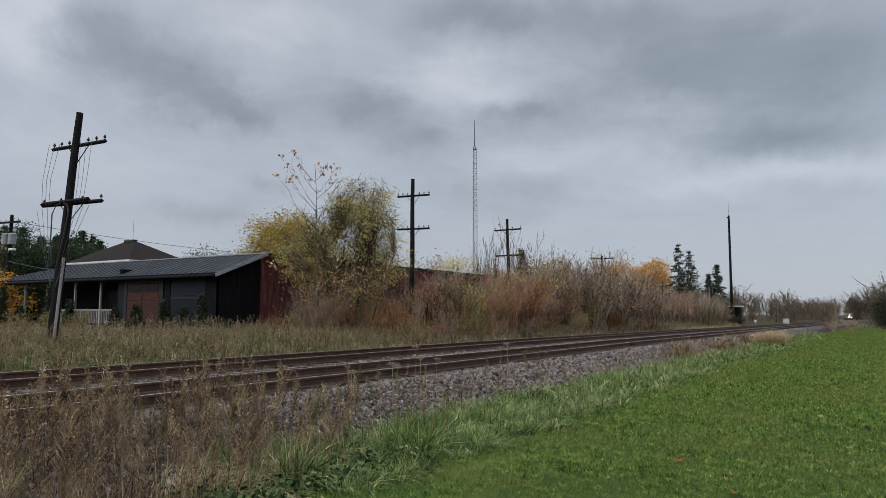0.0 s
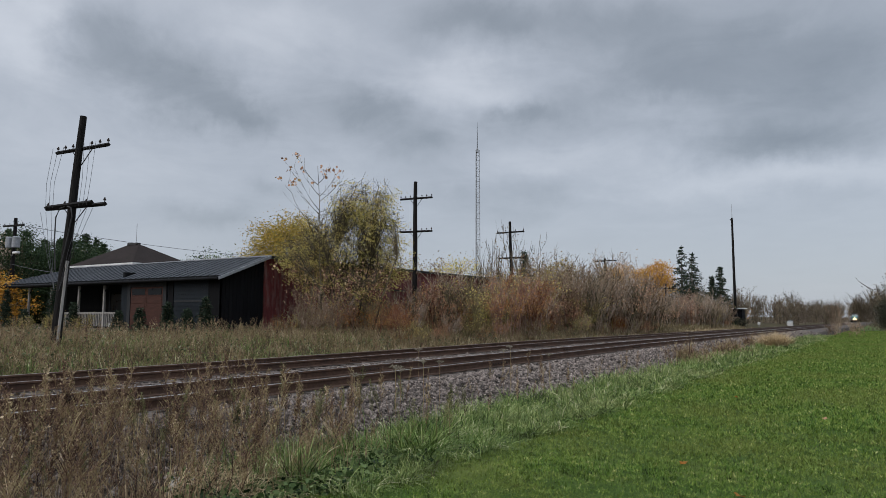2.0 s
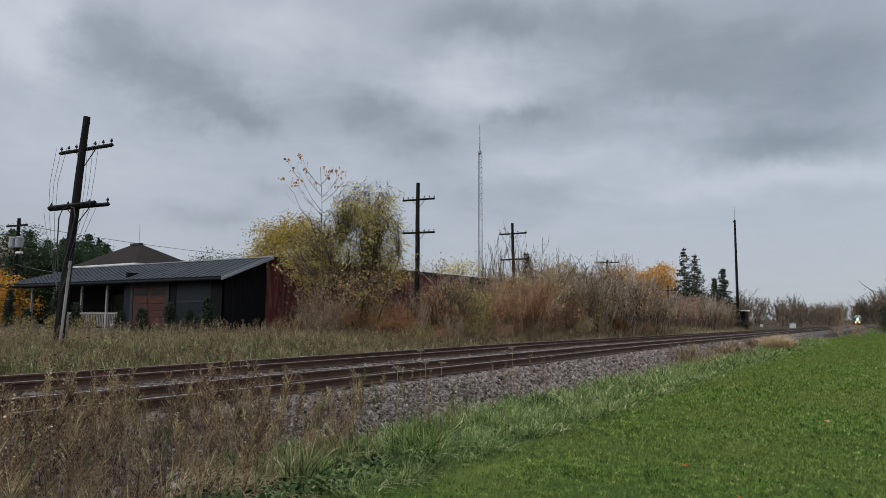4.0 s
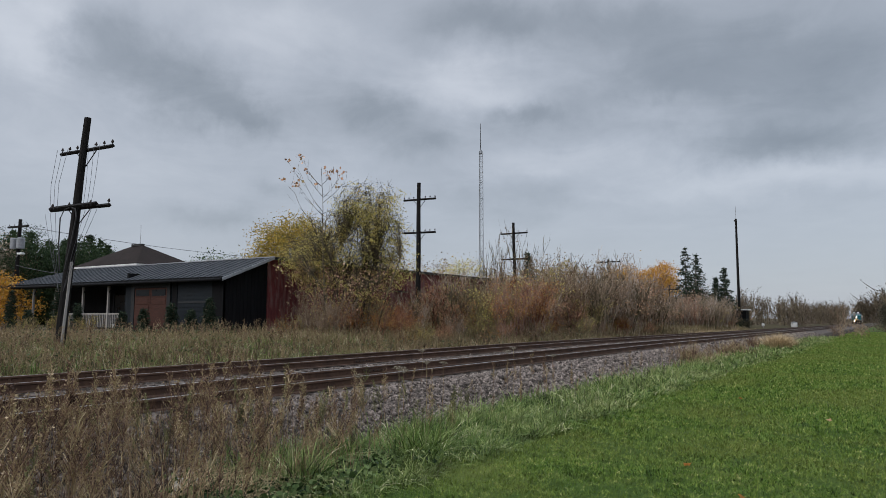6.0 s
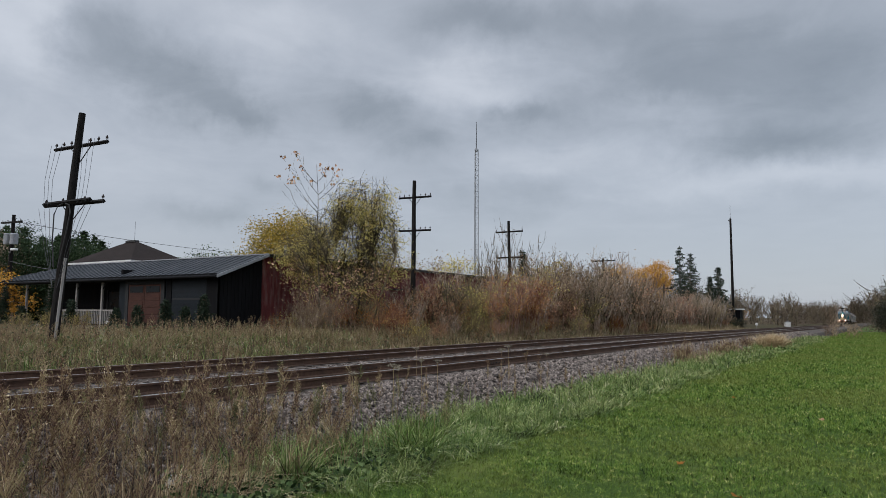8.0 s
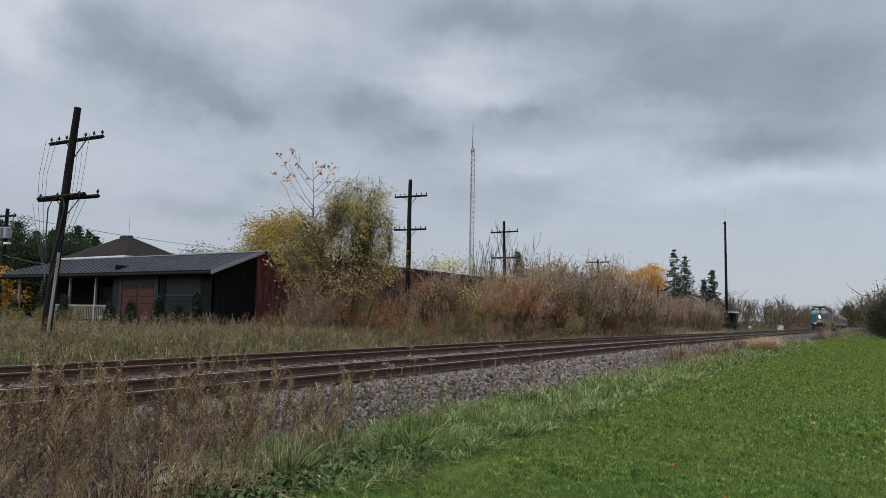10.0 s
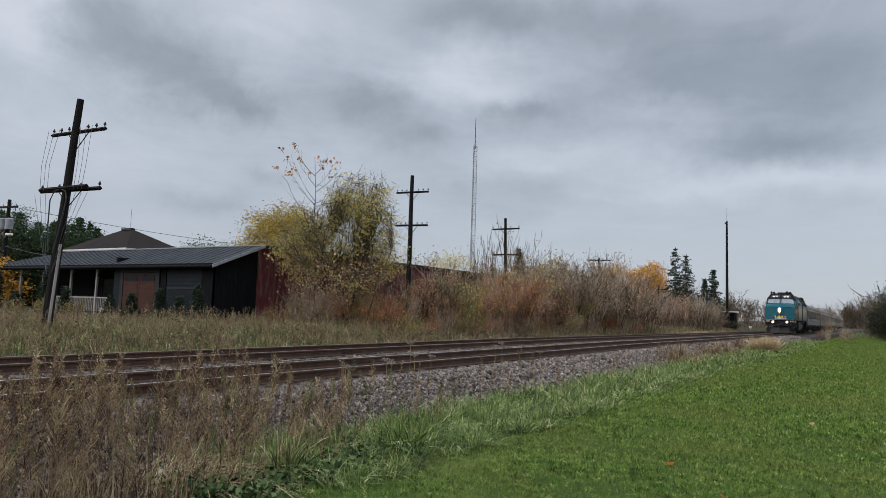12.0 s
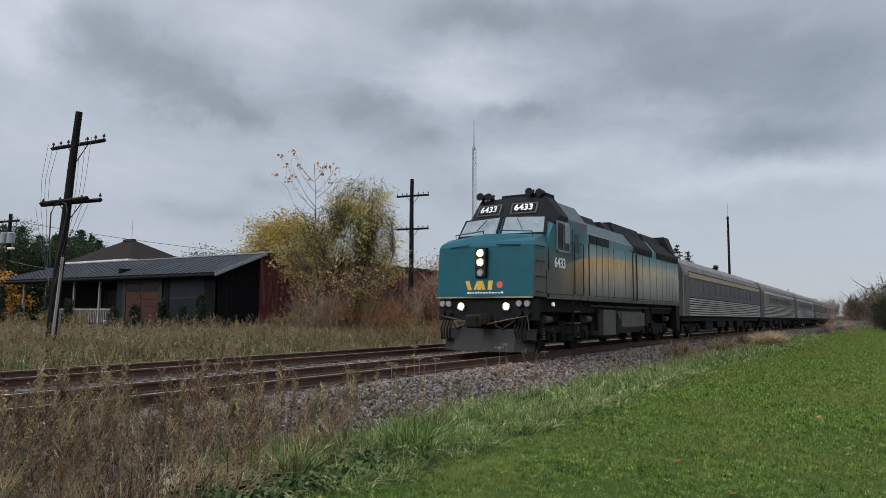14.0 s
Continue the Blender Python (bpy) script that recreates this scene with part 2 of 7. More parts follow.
def tube(bm, pts, radii, n=6):
    """A bent bar through the points."""
    if not isinstance(radii, (list, tuple)):
        radii = [radii] * len(pts)
    pts = [Vector(p) for p in pts]
    rings = []
    for i, p in enumerate(pts):
        d = pts[min(i + 1, len(pts) - 1)] - pts[max(i - 1, 0)]
        u, v = frame_axes(d)
        rings.append([bm.verts.new(p + radii[i] * (math.cos(2 * math.pi * k / n) * u + math.sin(2 * math.pi * k / n) * v)) for k in range(n)])
    for a, b in zip(rings, rings[1:]):
        quad_faces(bm, b, a)
    bm.faces.new(rings[0])
    bm.faces.new(rings[-1][::-1])
    return bm


def extrude_y(bm, profile, y0, y1, caps=True):
    """A closed (x, z) profile, counter-clockwise seen from -y, drawn out along y."""
    a = [bm.verts.new((x, y0, z)) for x, z in profile]
    b = [bm.verts.new((x, y1, z)) for x, z in profile]
    quad_faces(bm, a, b)
    if caps:
        bm.faces.new(a[::-1])
        bm.faces.new(b)
    return bm


def extrude_x(bm, profile, x0, x1):
    """A closed (y, z) profile drawn out along x."""
    a = [bm.verts.new((x0, y, z)) for y, z in profile]
    b = [bm.verts.new((x1, y, z)) for y, z in profile]
    quad_faces(bm, a, b)
    bm.faces.new(a[::-1])
    bm.faces.new(b)
    return bm


def disc_x(bm, x0, x1, y, z, r, n=24):
    return rod(bm, (x0, y, z), (x1, y, z), r, r, n)


def finish(bm, name, mats, smooth=False):
    bmesh.ops.recalc_face_normals(bm, faces=bm.faces)
    me = bpy.data.meshes.new(name)
    bm.to_mesh(me)
    bm.free()
    for m in mats if isinstance(mats, (list, tuple)) else [mats]:
        me.materials.append(m)
    if smooth:
        me.shade_smooth()
    return me


def part(name, bm, mats, parent, label="", smooth=False):
    ob = new(name, finish(bm, name, mats, smooth))
    ob.parent = parent
    return tagged(ob, label)


def thing(name, label, category, m=None, group="", kind=""):
    ob = tagged(new(name), label, category, group, kind)
    if m is not None:
        ob.matrix_world = m
    return ob


def solid(name, bm, mats, label, category="", group="", kind="", m=None, smooth=False):
    ob = tagged(new(name, finish(bm, name, mats, smooth)), label, category, group, kind)
    if m is not None:
        ob.matrix_world = m
    return ob


def raw_mesh(name, verts, faces, mats, idx=None, smooth=False):
    """A mesh from computed arrays; faces all of one length."""
    verts, faces = np.asarray(verts, np.float32), np.asarray(faces, np.int32)
    me = bpy.data.meshes.new(name)
    k = faces.shape[1]
    me.vertices.add(len(verts))
    me.vertices.foreach_set("co", verts.ravel())
    me.loops.add(faces.size)
    me.loops.foreach_set("vertex_index", faces.ravel())
    me.polygons.add(len(faces))
    me.polygons.foreach_set("loop_start", np.arange(0, faces.size, k, dtype=np.int32))
    for m in mats if isinstance(mats, (list, tuple)) else [mats]:
        me.materials.append(m)
    if idx is not None:
        me.polygons.foreach_set("material_index", np.asarray(idx, np.int32))
    me.update(calc_edges=True)
    me.validate()
    if smooth:
        me.shade_smooth()
    return me
# ---- ground and line ----
NEAR_LINE, FAR_LINE, GAUGE = -9.452, -13.384, 1.435


def grade(y):
    """The line falls gently away from the viewer."""
    return -0.0045 * min(max(0.0, y - 30.0), 560.0)


def bend(y):
    """The line bears off to the left in the distance."""
    return -7.35 * max(0.0, (y - 140.0) / 351.0) ** 2.2


CROSS = ((-400, 1.5), (-120, 0.5), (-40, 0.3), (-22, 0.22), (-19, 0.12), (-16.8, -0.34), (-15.6, -0.34), (-15.3, -0.26), (-7.9, -0.26), (-7.0, -0.42),
         (-6.2, -0.56), (-5.2, -0.55), (-4.4, -0.5), (3.0, -0.5), (40, -0.5), (400, 0.0))
CX, CZ = np.array([c[0] for c in CROSS]), np.array([c[1] for c in CROSS])


def level(x, y):
    """The ground's height."""
    z = float(np.interp(x - bend(min(y, 600.0)) * (abs(x + 11) < 60), CX, CZ)) + grade(y)
    if x < -16 or x > -6.8:
        z += 0.05 * noise.noise((x * 0.45, y * 0.45, 0.0)) + 0.02 * noise.noise((x * 1.7, y * 1.7, 3.0))
    return z


def make_ground():
    xs = [-1800, -900, -400, -250, -150, -90, -60, -45, -35, -30, -26] + [-24 + 0.5 * i for i in range(56)] + [4.5, 6, 8, 11, 15, 20, 30, 45, 70, 120, 250, 500, 1000, 1800]
    ys = [-600, -200, -80, -30, -10] + [-6 + 0.8 * i for i in range(60)] + [42 + 3 * i for i in range(26)] + [130, 150, 175, 200, 240, 290, 350, 420, 500, 600, 900, 1500, 3000]
    verts = [(x, y, level(x, y)) for y in ys for x in xs]
    n = len(xs)
    faces = [(j * n + i, j * n + i + 1, (j + 1) * n + i + 1, (j + 1) * n + i) for j in range(len(ys) - 1) for i in range(n - 1)]
    m = bpy.data.materials.new("ground_cover")
    m.use_nodes = True
    nt = m.node_tree
    b = nt.nodes["Principled BSDF"]
    geo = nt.nodes.new("ShaderNodeNewGeometry")
    pos = geo.outputs["Position"]
    s = nt.nodes.new("ShaderNodeSeparateXYZ")
    nt.links.new(pos, s.inputs[0])
    edge = math_node(nt, "ADD", s.outputs[0], math_node(nt, "MULTIPLY", math_node(nt, "SUBTRACT", noise_tex(nt, pos, 0.9, 4.0), 0.5), 1.2))
    fine, mid = noise_tex(nt, pos, 30, 6.0, 0.7), noise_tex(nt, pos, 0.5, 4.0, 0.6)
    lawn = ramp(nt, fine, ((0.3, (0.01, 0.022, 0.004)), (0.7, (0.065, 0.11, 0.02))))
    lawn = mix_rgb(nt, math_node(nt, "MULTIPLY", ramp(nt, mid, ((0.5, 0.0), (0.72, 1.0))), 0.5), lawn, (0.15, 0.16, 0.04))
    earth = ramp(nt, fine, ((0.3, (0.007, 0.0055, 0.004)), (0.7, (0.045, 0.034, 0.024))))
    field = ramp(nt, fine, ((0.3, (0.015, 0.013, 0.006)), (0.7, (0.08, 0.064, 0.03))))
    gravel = ramp(nt, noise_tex(nt, pos, 45, 3.0, 0.6), ((0.3, (0.015, 0.0125, 0.011)), (0.7, (0.09, 0.074, 0.062))))

    def step(a, w=0.5):
        mr = nt.nodes.new("ShaderNodeMapRange")
        mr.inputs[1].default_value, mr.inputs[2].default_value = a - w, a + w
        nt.links.new(edge, mr.inputs[0])
        return mr.outputs[0]

    col = mix_rgb(nt, step(-16.2, 0.5), field, gravel)
    col = mix_rgb(nt, step(-6.6, 0.5), col, earth)
    col = mix_rgb(nt, step(-5.0, 0.4), col, lawn)
    nt.links.new(col, b.inputs["Base Color"])
    b.inputs["Roughness"].default_value, b.inputs["Specular IOR Level"].default_value = 0.95, 0.1
    bn = nt.nodes.new("ShaderNodeBump")
    bn.inputs["Strength"].default_value, bn.inputs["Distance"].default_value = 0.6, 0.03
    nt.links.new(fine, bn.inputs["Height"])
    nt.links.new(bn.outputs[0], b.inputs["Normal"])
    ob = new("ground", raw_mesh("ground", verts, faces, m, smooth=True))
    return tagged(ob, "gently uneven ground with mown lawn, weeds and field grass", "ground", kind="structure")


# cross-section of the stone bed under the two tracks
BED_X = (-16.0, -15.4, -14.9, -14.3, -13.4, -12.5, -11.9, -11.4, -10.9, -10.3, -9.5, -8.6, -8.1, -7.6, -7.1, -6.6)
BED_Z = (-0.42, -0.3, -0.21, -0.215, -0.225, -0.215, -0.21, -0.225, -0.21, -0.215, -0.225, -0.215, -0.205, -0.25, -0.38, -0.56)
RAIL_PROFILE = ((-0.07, -0.172), (0.07, -0.172), (0.07, -0.16), (0.012, -0.14), (0.0085, -0.05), (0.036, -0.038), (0.037, -0.012), (0.028, 0.0),
                (-0.028, 0.0), (-0.037, -0.012), (-0.036, -0.038), (-0.0085, -0.05), (-0.012, -0.14), (-0.07, -0.16))


def make_rail(name, x, head, label):
    ys = [-30 + 4 * i for i in range(60)] + [215 + 10 * i for i in range(40)]
    bm = bmesh.new()
    rings = [[bm.verts.new((x + bend(y) + px, y, pz + grade(y))) for px, pz in RAIL_PROFILE] for y in ys]
    n = len(RAIL_PROFILE)
    for a, b in zip(rings, rings[1:]):
        for i in range(n):
            f = bm.faces.new((a[i], a[(i + 1) % n], b[(i + 1) % n], b[i]))
            f.material_index = 1 if i in (7,) else 0
    bm.faces.new(rings[0][::-1])
    bm.faces.new(rings[-1])
    return solid(name, bm, [RUST, head], label, "rail", "rails of the line", "structure")
make_ground()
for nm, x, head, lab in (("rail", NEAR_LINE + GAUGE / 2, STEEL, "rust-brown steel rail with a bright worn head"),
                         ("rail", NEAR_LINE - GAUGE / 2, STEEL, "rust-brown steel rail with a bright worn head"),
                         ("rail", FAR_LINE + GAUGE / 2, STEEL_OLD, "rust-brown steel rail with a dull head"),
                         ("rail", FAR_LINE - GAUGE / 2, STEEL_OLD, "rust-brown steel rail with a dull head")):
    make_rail(nm, x + (0.037 if x in (NEAR_LINE + GAUGE / 2, FAR_LINE + GAUGE / 2) else -0.037), head, lab)


def make_joint(x, y):
    """A pair of fishplates bolted over a rail joint."""
    t = thing("rail_joint", "rusty bolted fishplates over a rail joint", "rail joint", pose(x, y, grade(y)), "rail joints")
    for s in (-1, 1):
        bm = bmesh.new()
        box(bm, s * 0.012, s * 0.03, -0.46, 0.46, -0.13, -0.055, 0.006)
        part("fishplate", bm, RUST, t)
        for k in range(6):
            bm = bmesh.new()
            rod(bm, (s * 0.03, -0.38 + k * 0.152, -0.092), (s * 0.052, -0.38 + k * 0.152, -0.092), 0.018, n=6)
            part("bolt", bm, IRON, t)


for x in (NEAR_LINE + GAUGE / 2 + 0.037, NEAR_LINE - GAUGE / 2 - 0.037, FAR_LINE + GAUGE / 2 + 0.037, FAR_LINE - GAUGE / 2 - 0.037):
    for k in range(3):
        make_joint(x, {-9: 13.4, -8: 16.5, -10: 13.0, -12: 15.6, -14: 13.0}.get(int(x), 12.0) + 11.9 * k)
# ---- depot buildings ----
CLAD_BLACK = material("black_painted_boards", (0.003, 0.003, 0.004), (0.007, 0.007, 0.008), 5, 0.85, 0, 0.25, stretch=(8, 8, 0.6), c3=(0.011, 0.011, 0.012), spec=0.12)
CLAD_SLATE = material("slate_grey_paint", (0.008, 0.011, 0.0145), (0.0135, 0.0175, 0.0225), 5, 0.65, 0, 0.15, c3=(0.0105, 0.012, 0.0145), spec=0.12)
BRICK_RED = material("oxide_red_boards", (0.085, 0.017, 0.018), (0.15, 0.034, 0.032), 4, 0.85, 0, 0.4, stretch=(3, 3, 0.7), c3=(0.2, 0.13, 0.12), scale3=1.6, amount3=0.55)
DOOR_BROWN = material("red_brown_door", (0.04, 0.018, 0.0135), (0.07, 0.031, 0.024), 4, 0.7, 0, 0.1, stretch=(1, 1, 5), spec=0.14)
ROOF_METAL = material("dark_blue_grey_sheet_roof", (0.011, 0.0135, 0.0175), (0.024, 0.028, 0.034), 2.5, 0.6, 0.0, 0.1, spec=0.16, c3=(0.07, 0.072, 0.076), scale3=1.4, amount3=0.4, stretch=(2.5, 0.6, 0.6))
ROOF_SHINGLE = material("brown_shingles", (0.016, 0.0125, 0.0115), (0.03, 0.024, 0.022), 9, 0.95, 0, 0.5, spec=0.06, c3=(0.036, 0.028, 0.026))
WHITE_TRIM = material("off_white_paint", (0.5, 0.5, 0.5), (0.65, 0.65, 0.64), 5, 0.6, 0, 0.1, c3=(0.3, 0.28, 0.26), amount3=0.4)
GREY_TRIM = material("weathered_grey_trim", (0.018, 0.019, 0.021), (0.042, 0.043, 0.045), 5, 0.8, 0, 0.3, stretch=(6, 6, 0.8), spec=0.12)
DARK_GLASS = material("dark_window_glass", (0.006, 0.007, 0.009), (0.012, 0.014, 0.016), 2, 0.3, 0, 0, spec=0.12)
DECK = material("porch_boards", (0.10, 0.09, 0.08), (0.18, 0.165, 0.15), 5, 0.85, 0, 0.3)

WX, FY = -25.0, 20.95      # the wall along the line, and the front across it
RIDGE_Y = 23.45
EAVE_Z, RIDGE_Z = 2.98, 3.92
FRONT_L = -44.5


def make_lean_to():
    t = thing("depot_annex", "black boarded depot annex with a low dark sheet-metal roof and porch", "building", pose(0, 0, 0))
    g = -0.05
    # side wall along the line, its top following the roof
    bm = bmesh.new()
    extrude_x(bm, ((FY, g - 0.3), (RIDGE_Y + 0.05, g - 0.3), (RIDGE_Y + 0.05, RIDGE_Z - 0.12), (FY, EAVE_Z - 0.12)), WX - 0.18, WX)
    wall = part("side_wall", bm, CLAD_BLACK, t, "black boarded side wall")
    n = 12
    for i in range(n):
        y = FY + 0.1 + (RIDGE_Y - FY - 0.15) * i / (n - 1)
        top = EAVE_Z - 0.2 + (RIDGE_Z - EAVE_Z) * (y - FY) / (RIDGE_Y - FY)
        bm = bmesh.new()
        box(bm, WX, WX + 0.018, y - 0.02, y + 0.02, g - 0.2, top)
        part("batten", bm, CLAD_BLACK, wall)
    # front: slate panel bay and the brown door bay, then the open porch
    bm = bmesh.new()
    box(bm, -28.55, WX, FY, FY + 0.15, g - 0.3, EAVE_Z - 0.14)
    bay = part("front_wall", bm, CLAD_SLATE, t, "slate-grey boarded front wall")
    for i in range(15):
        bm = bmesh.new()
        z = g + 0.12 + i * 0.185
        extrude_x(bm, ((FY - 0.022, z), (FY, z), (FY, z + 0.185), (FY - 0.006, z + 0.185)), -28.2, -25.75)
        part("board", bm, CLAD_SLATE, bay)
    bm = bmesh.new()
    box(bm, -28.55, -28.2, FY - 0.05, FY, g - 0.2, EAVE_Z - 0.14)
    part("corner_trim", bm, CLAD_BLACK, bay)
    bm = bmesh.new()
    box(bm, -25.75, -25.0, FY - 0.035, FY, g - 0.2, EAVE_Z - 0.14)
    part("corner_trim", bm, CLAD_BLACK, bay)
    # a shuttered hatch in the slate bay
    hatch = part("hatch", box(bmesh.new(), -28.0, -26.15, FY - 0.055, FY - 0.022, 0.1, 1.75), CLAD_SLATE, t, "closed slatted hatch")
    for i in range(9):
        bm = bmesh.new()
        box(bm, -27.95, -26.2, FY - 0.075, FY - 0.055, 0.15 + i * 0.175, 0.29 + i * 0.175)
        part("slat", bm, CLAD_SLATE, hatch)
    bm = bmesh.new()
    box(bm, -28.06, -26.1, FY - 0.08, FY - 0.022, 1.75, 1.83)
    part("lintel", bm, GREY_TRIM, hatch)
    # brown double door
    bm = bmesh.new()
    box(bm, -32.35, -28.55, FY + 0.02, FY + 0.17, g - 0.3, EAVE_Z - 0.14)
    part("front_wall", bm, CLAD_SLATE, t)
    fr = part("door_frame", box(bmesh.new(), -31.75, -31.5, FY - 0.06, FY + 0.02, g, 2.72), GREY_TRIM, t)
    part("jamb", box(bmesh.new(), -28.95, -28.7, FY - 0.06, FY + 0.02, g, 2.72), GREY_TRIM, fr)
    part("head", box(bmesh.new(), -31.75, -28.7, FY - 0.07, FY + 0.02, 2.52, 2.78), GREY_TRIM, fr)
    for s in (0, 1):
        x0 = -31.5 + s * 1.275
        leaf = part("door", box(bmesh.new(), x0 + 0.01, x0 + 1.265, FY - 0.03, FY + 0.02, g + 0.03, 2.5), DOOR_BROWN, t, "red-brown panelled door leaf")
        for i in range(6):
            part("panel", box(bmesh.new(), x0 + 0.1, x0 + 1.17, FY - 0.05, FY - 0.03, g + 0.12 + i * 0.33, g + 0.4 + i * 0.33, 0.006), DOOR_BROWN, leaf)
        part("window_pane", box(bmesh.new(), x0 + 0.12, x0 + 1.15, FY - 0.05, FY - 0.03, 2.12, 2.42), DARK_GLASS, leaf, "dark door window")
    # porch: back wall, deck, posts, railing, beam
    part("porch_back_wall", box(bmesh.new(), FRONT_L + 3, -32.35, FY + 2.2, FY + 2.35, g - 0.3, 3.7), CLAD_BLACK, t, "dark boarded back wall of the porch")
    part("porch_end_wall", box(bmesh.new(), -32.5, -32.35, FY + 0.17, FY + 2.2, g - 0.3, 3.3), CLAD_BLACK, t)
    part("porch_deck", box(bmesh.new(), FRONT_L + 0.5, -32.5, FY, FY + 2.2, 0.3, 0.42), DECK, t)
    w = part("window", box(bmesh.new(), -36.6, -35.3, FY + 2.14, FY + 2.2, 0.9, 2.3), DARK_GLASS, t, "dark porch window")
    for x in (-36.7, -35.3):
        part("frame", box(bmesh.new(), x, x + 0.1, FY + 2.1, FY + 2.2, 0.8, 2.4), GREY_TRIM, w)
    part("porch_door", box(bmesh.new(), -34.4, -33.4, FY + 2.14, FY + 2.2, 0.42, 2.45), CLAD_SLATE, t)
    for x in (-43.9, -41.2, -38.9, -36.2, -33.9):
        bm = bmesh.new()
        box(bm, x - 0.055, x + 0.055, FY + 0.03, FY + 0.14, -0.1, EAVE_Z - 0.3, 0.012)
        post = part("porch_post", bm, POLE_GREY, t, "pale grey wooden porch post")
        part("brace", rod(bmesh.new(), (x, FY + 0.09, 2.3), (x + 0.32, FY + 0.09, EAVE_Z - 0.3), 0.03, n=4), GREY_TRIM, post)
    rail = part("porch_railing", box(bmesh.new(), -38.9, -32.5, FY + 0.05, FY + 0.11, 1.22, 1.29), POLE_GREY, t, "weathered porch railing")
    part("bottom_rail", box(bmesh.new(), -38.9, -32.5, FY + 0.05, FY + 0.11, 0.52, 0.57), GREY_TRIM, rail)
    for i in range(44):
        x = -38.8 + i * 0.145
        part("baluster", box(bmesh.new(), x - 0.02, x + 0.02, FY + 0.06, FY + 0.1, 0.57, 1.22), POLE_GREY, rail)
    part("eave_beam", box(bmesh.new(), FRONT_L, -32.35, FY - 0.02, FY + 0.16, EAVE_Z - 0.3, EAVE_Z - 0.12), GREY_TRIM, t)
    part("fascia", box(bmesh.new(), FRONT_L - 0.3, WX + 0.35, FY - 0.42, FY - 0.38, EAVE_Z - 0.27, EAVE_Z - 0.08), CLAD_BLACK, t, "black eaves board")
    # roof: a thick sheet with standing seams, lower towards its hipped end
    bm = bmesh.new()
    rise = (RIDGE_Z - EAVE_Z) / (RIDGE_Y - FY)
    y0, z0 = FY - 0.45, EAVE_Z - 0.45 * rise
    y1, z1 = RIDGE_Y + 0.1, RIDGE_Z + 0.1 * rise
    top = [(-45.0, y0, z0), (WX + 0.4, y0, z0), (WX + 0.4, y1, z1), (-41.0, y1, z1)]
    a = [bm.verts.new(p) for p in top]
    b = [bm.verts.new((p[0], p[1], p[2] - 0.09)) for p in top]
    bm.faces.new(a)
    bm.faces.new(b[::-1])
    quad_faces(bm, b, a)
    roof = part("roof", bm, ROOF_METAL, t, "dark blue-grey standing-seam metal roof")
    for i in range(40):
        x = WX + 0.3 - i * 0.48
        f = max(0.0, (-41.0 - x) / 4.0)
        if f > 0.93:
            continue
        bm = bmesh.new()
        ye, ze = y1 + (y0 - y1) * f, z1 + (z0 - z1) * f
        tube(bm, ((x, y0, z0 + 0.012), (x, ye, ze + 0.012)), 0.022, 4)
        part("seam", bm, ROOF_METAL, roof)
    part("ridge_flashing", box(bmesh.new(), -41.0, WX + 0.4, y1 - 0.12, y1 + 0.04, z1 - 0.02, z1 + 0.03), GALV, roof, "bare metal flashing")
    bm = bmesh.new()
    extrude_x(bm, ((y0, z0 - 0.11), (y1, z1 - 0.11), (y1, z1 + 0.03), (y0, z0 + 0.03)), WX + 0.4, WX + 0.44)
    part("verge_board", bm, GALV, roof, "grey metal verge strip")
    # gutter
    tube_bm = bmesh.new()
    rod(tube_bm, (-45, FY - 0.5, EAVE_Z - 0.24), (WX + 0.4, FY - 0.5, EAVE_Z - 0.22), 0.06, n=8)
    part("gutter", tube_bm, CLAD_BLACK, t)
    # a lamp over the porch
    bm = bmesh.new()
    box(bm, -33.2, -33.0, FY - 0.1, FY - 0.02, 0.55, 0.72)
    part("meter_box", bm, WHITE_TRIM, t)
    return t


def make_freight_house():
    t = thing("freight_house", "long oxide-red boarded freight house with a flat dark roof edge", "building")
    y0, y1, top = RIDGE_Y + 0.06, 60.0, 3.86
    part("wall", box(bmesh.new(), WX - 0.2, WX + 0.03, y0, y1, -0.4, top), BRICK_RED, t, "flaking red boarded long wall")
    part("wall", box(bmesh.new(), -33.0, WX - 0.2, y0, y0 + 0.2, -0.4, top), BRICK_RED, t)
    part("wall", box(bmesh.new(), -33.0, WX - 0.2, y1 - 0.2, y1, -0.4, top), BRICK_RED, t)
    part("wall", box(bmesh.new(), -33.2, -33.0, y0, y1, -0.4, top), BRICK_RED, t)
    for i in range(120):
        y = y0 + 0.15 + i * 0.3
        part("board_joint", box(bmesh.new(), WX + 0.03, WX + 0.042, y - 0.015, y + 0.015, -0.3, top - 0.12), BRICK_RED, t)
    part("corner_board", box(bmesh.new(), WX + 0.03, WX + 0.055, y0, y0 + 0.16, -0.3, top), BRICK_RED, t)
    part("roof", box(bmesh.new(), -33.4, WX + 0.22, y0 - 0.02, y1 + 0.2, top, top + 0.13), IRON, t, "thin dark roof edge")
    part("pipe", rod(bmesh.new(), (WX - 0.6, 25.6, top), (WX - 0.6, 25.6, top + 0.75), 0.06), GALV, t)
    for y in (31.0, 42.0):
        d = part("loading_door", box(bmesh.new(), WX + 0.045, WX + 0.1, y, y + 2.6, -0.1, 2.6), BRICK_RED, t, "faded sliding loading door")
        part("track_rail", box(bmesh.new(), WX + 0.045, WX + 0.12, y - 0.5, y + 4, 2.62, 2.7), IRON, d)
    return t


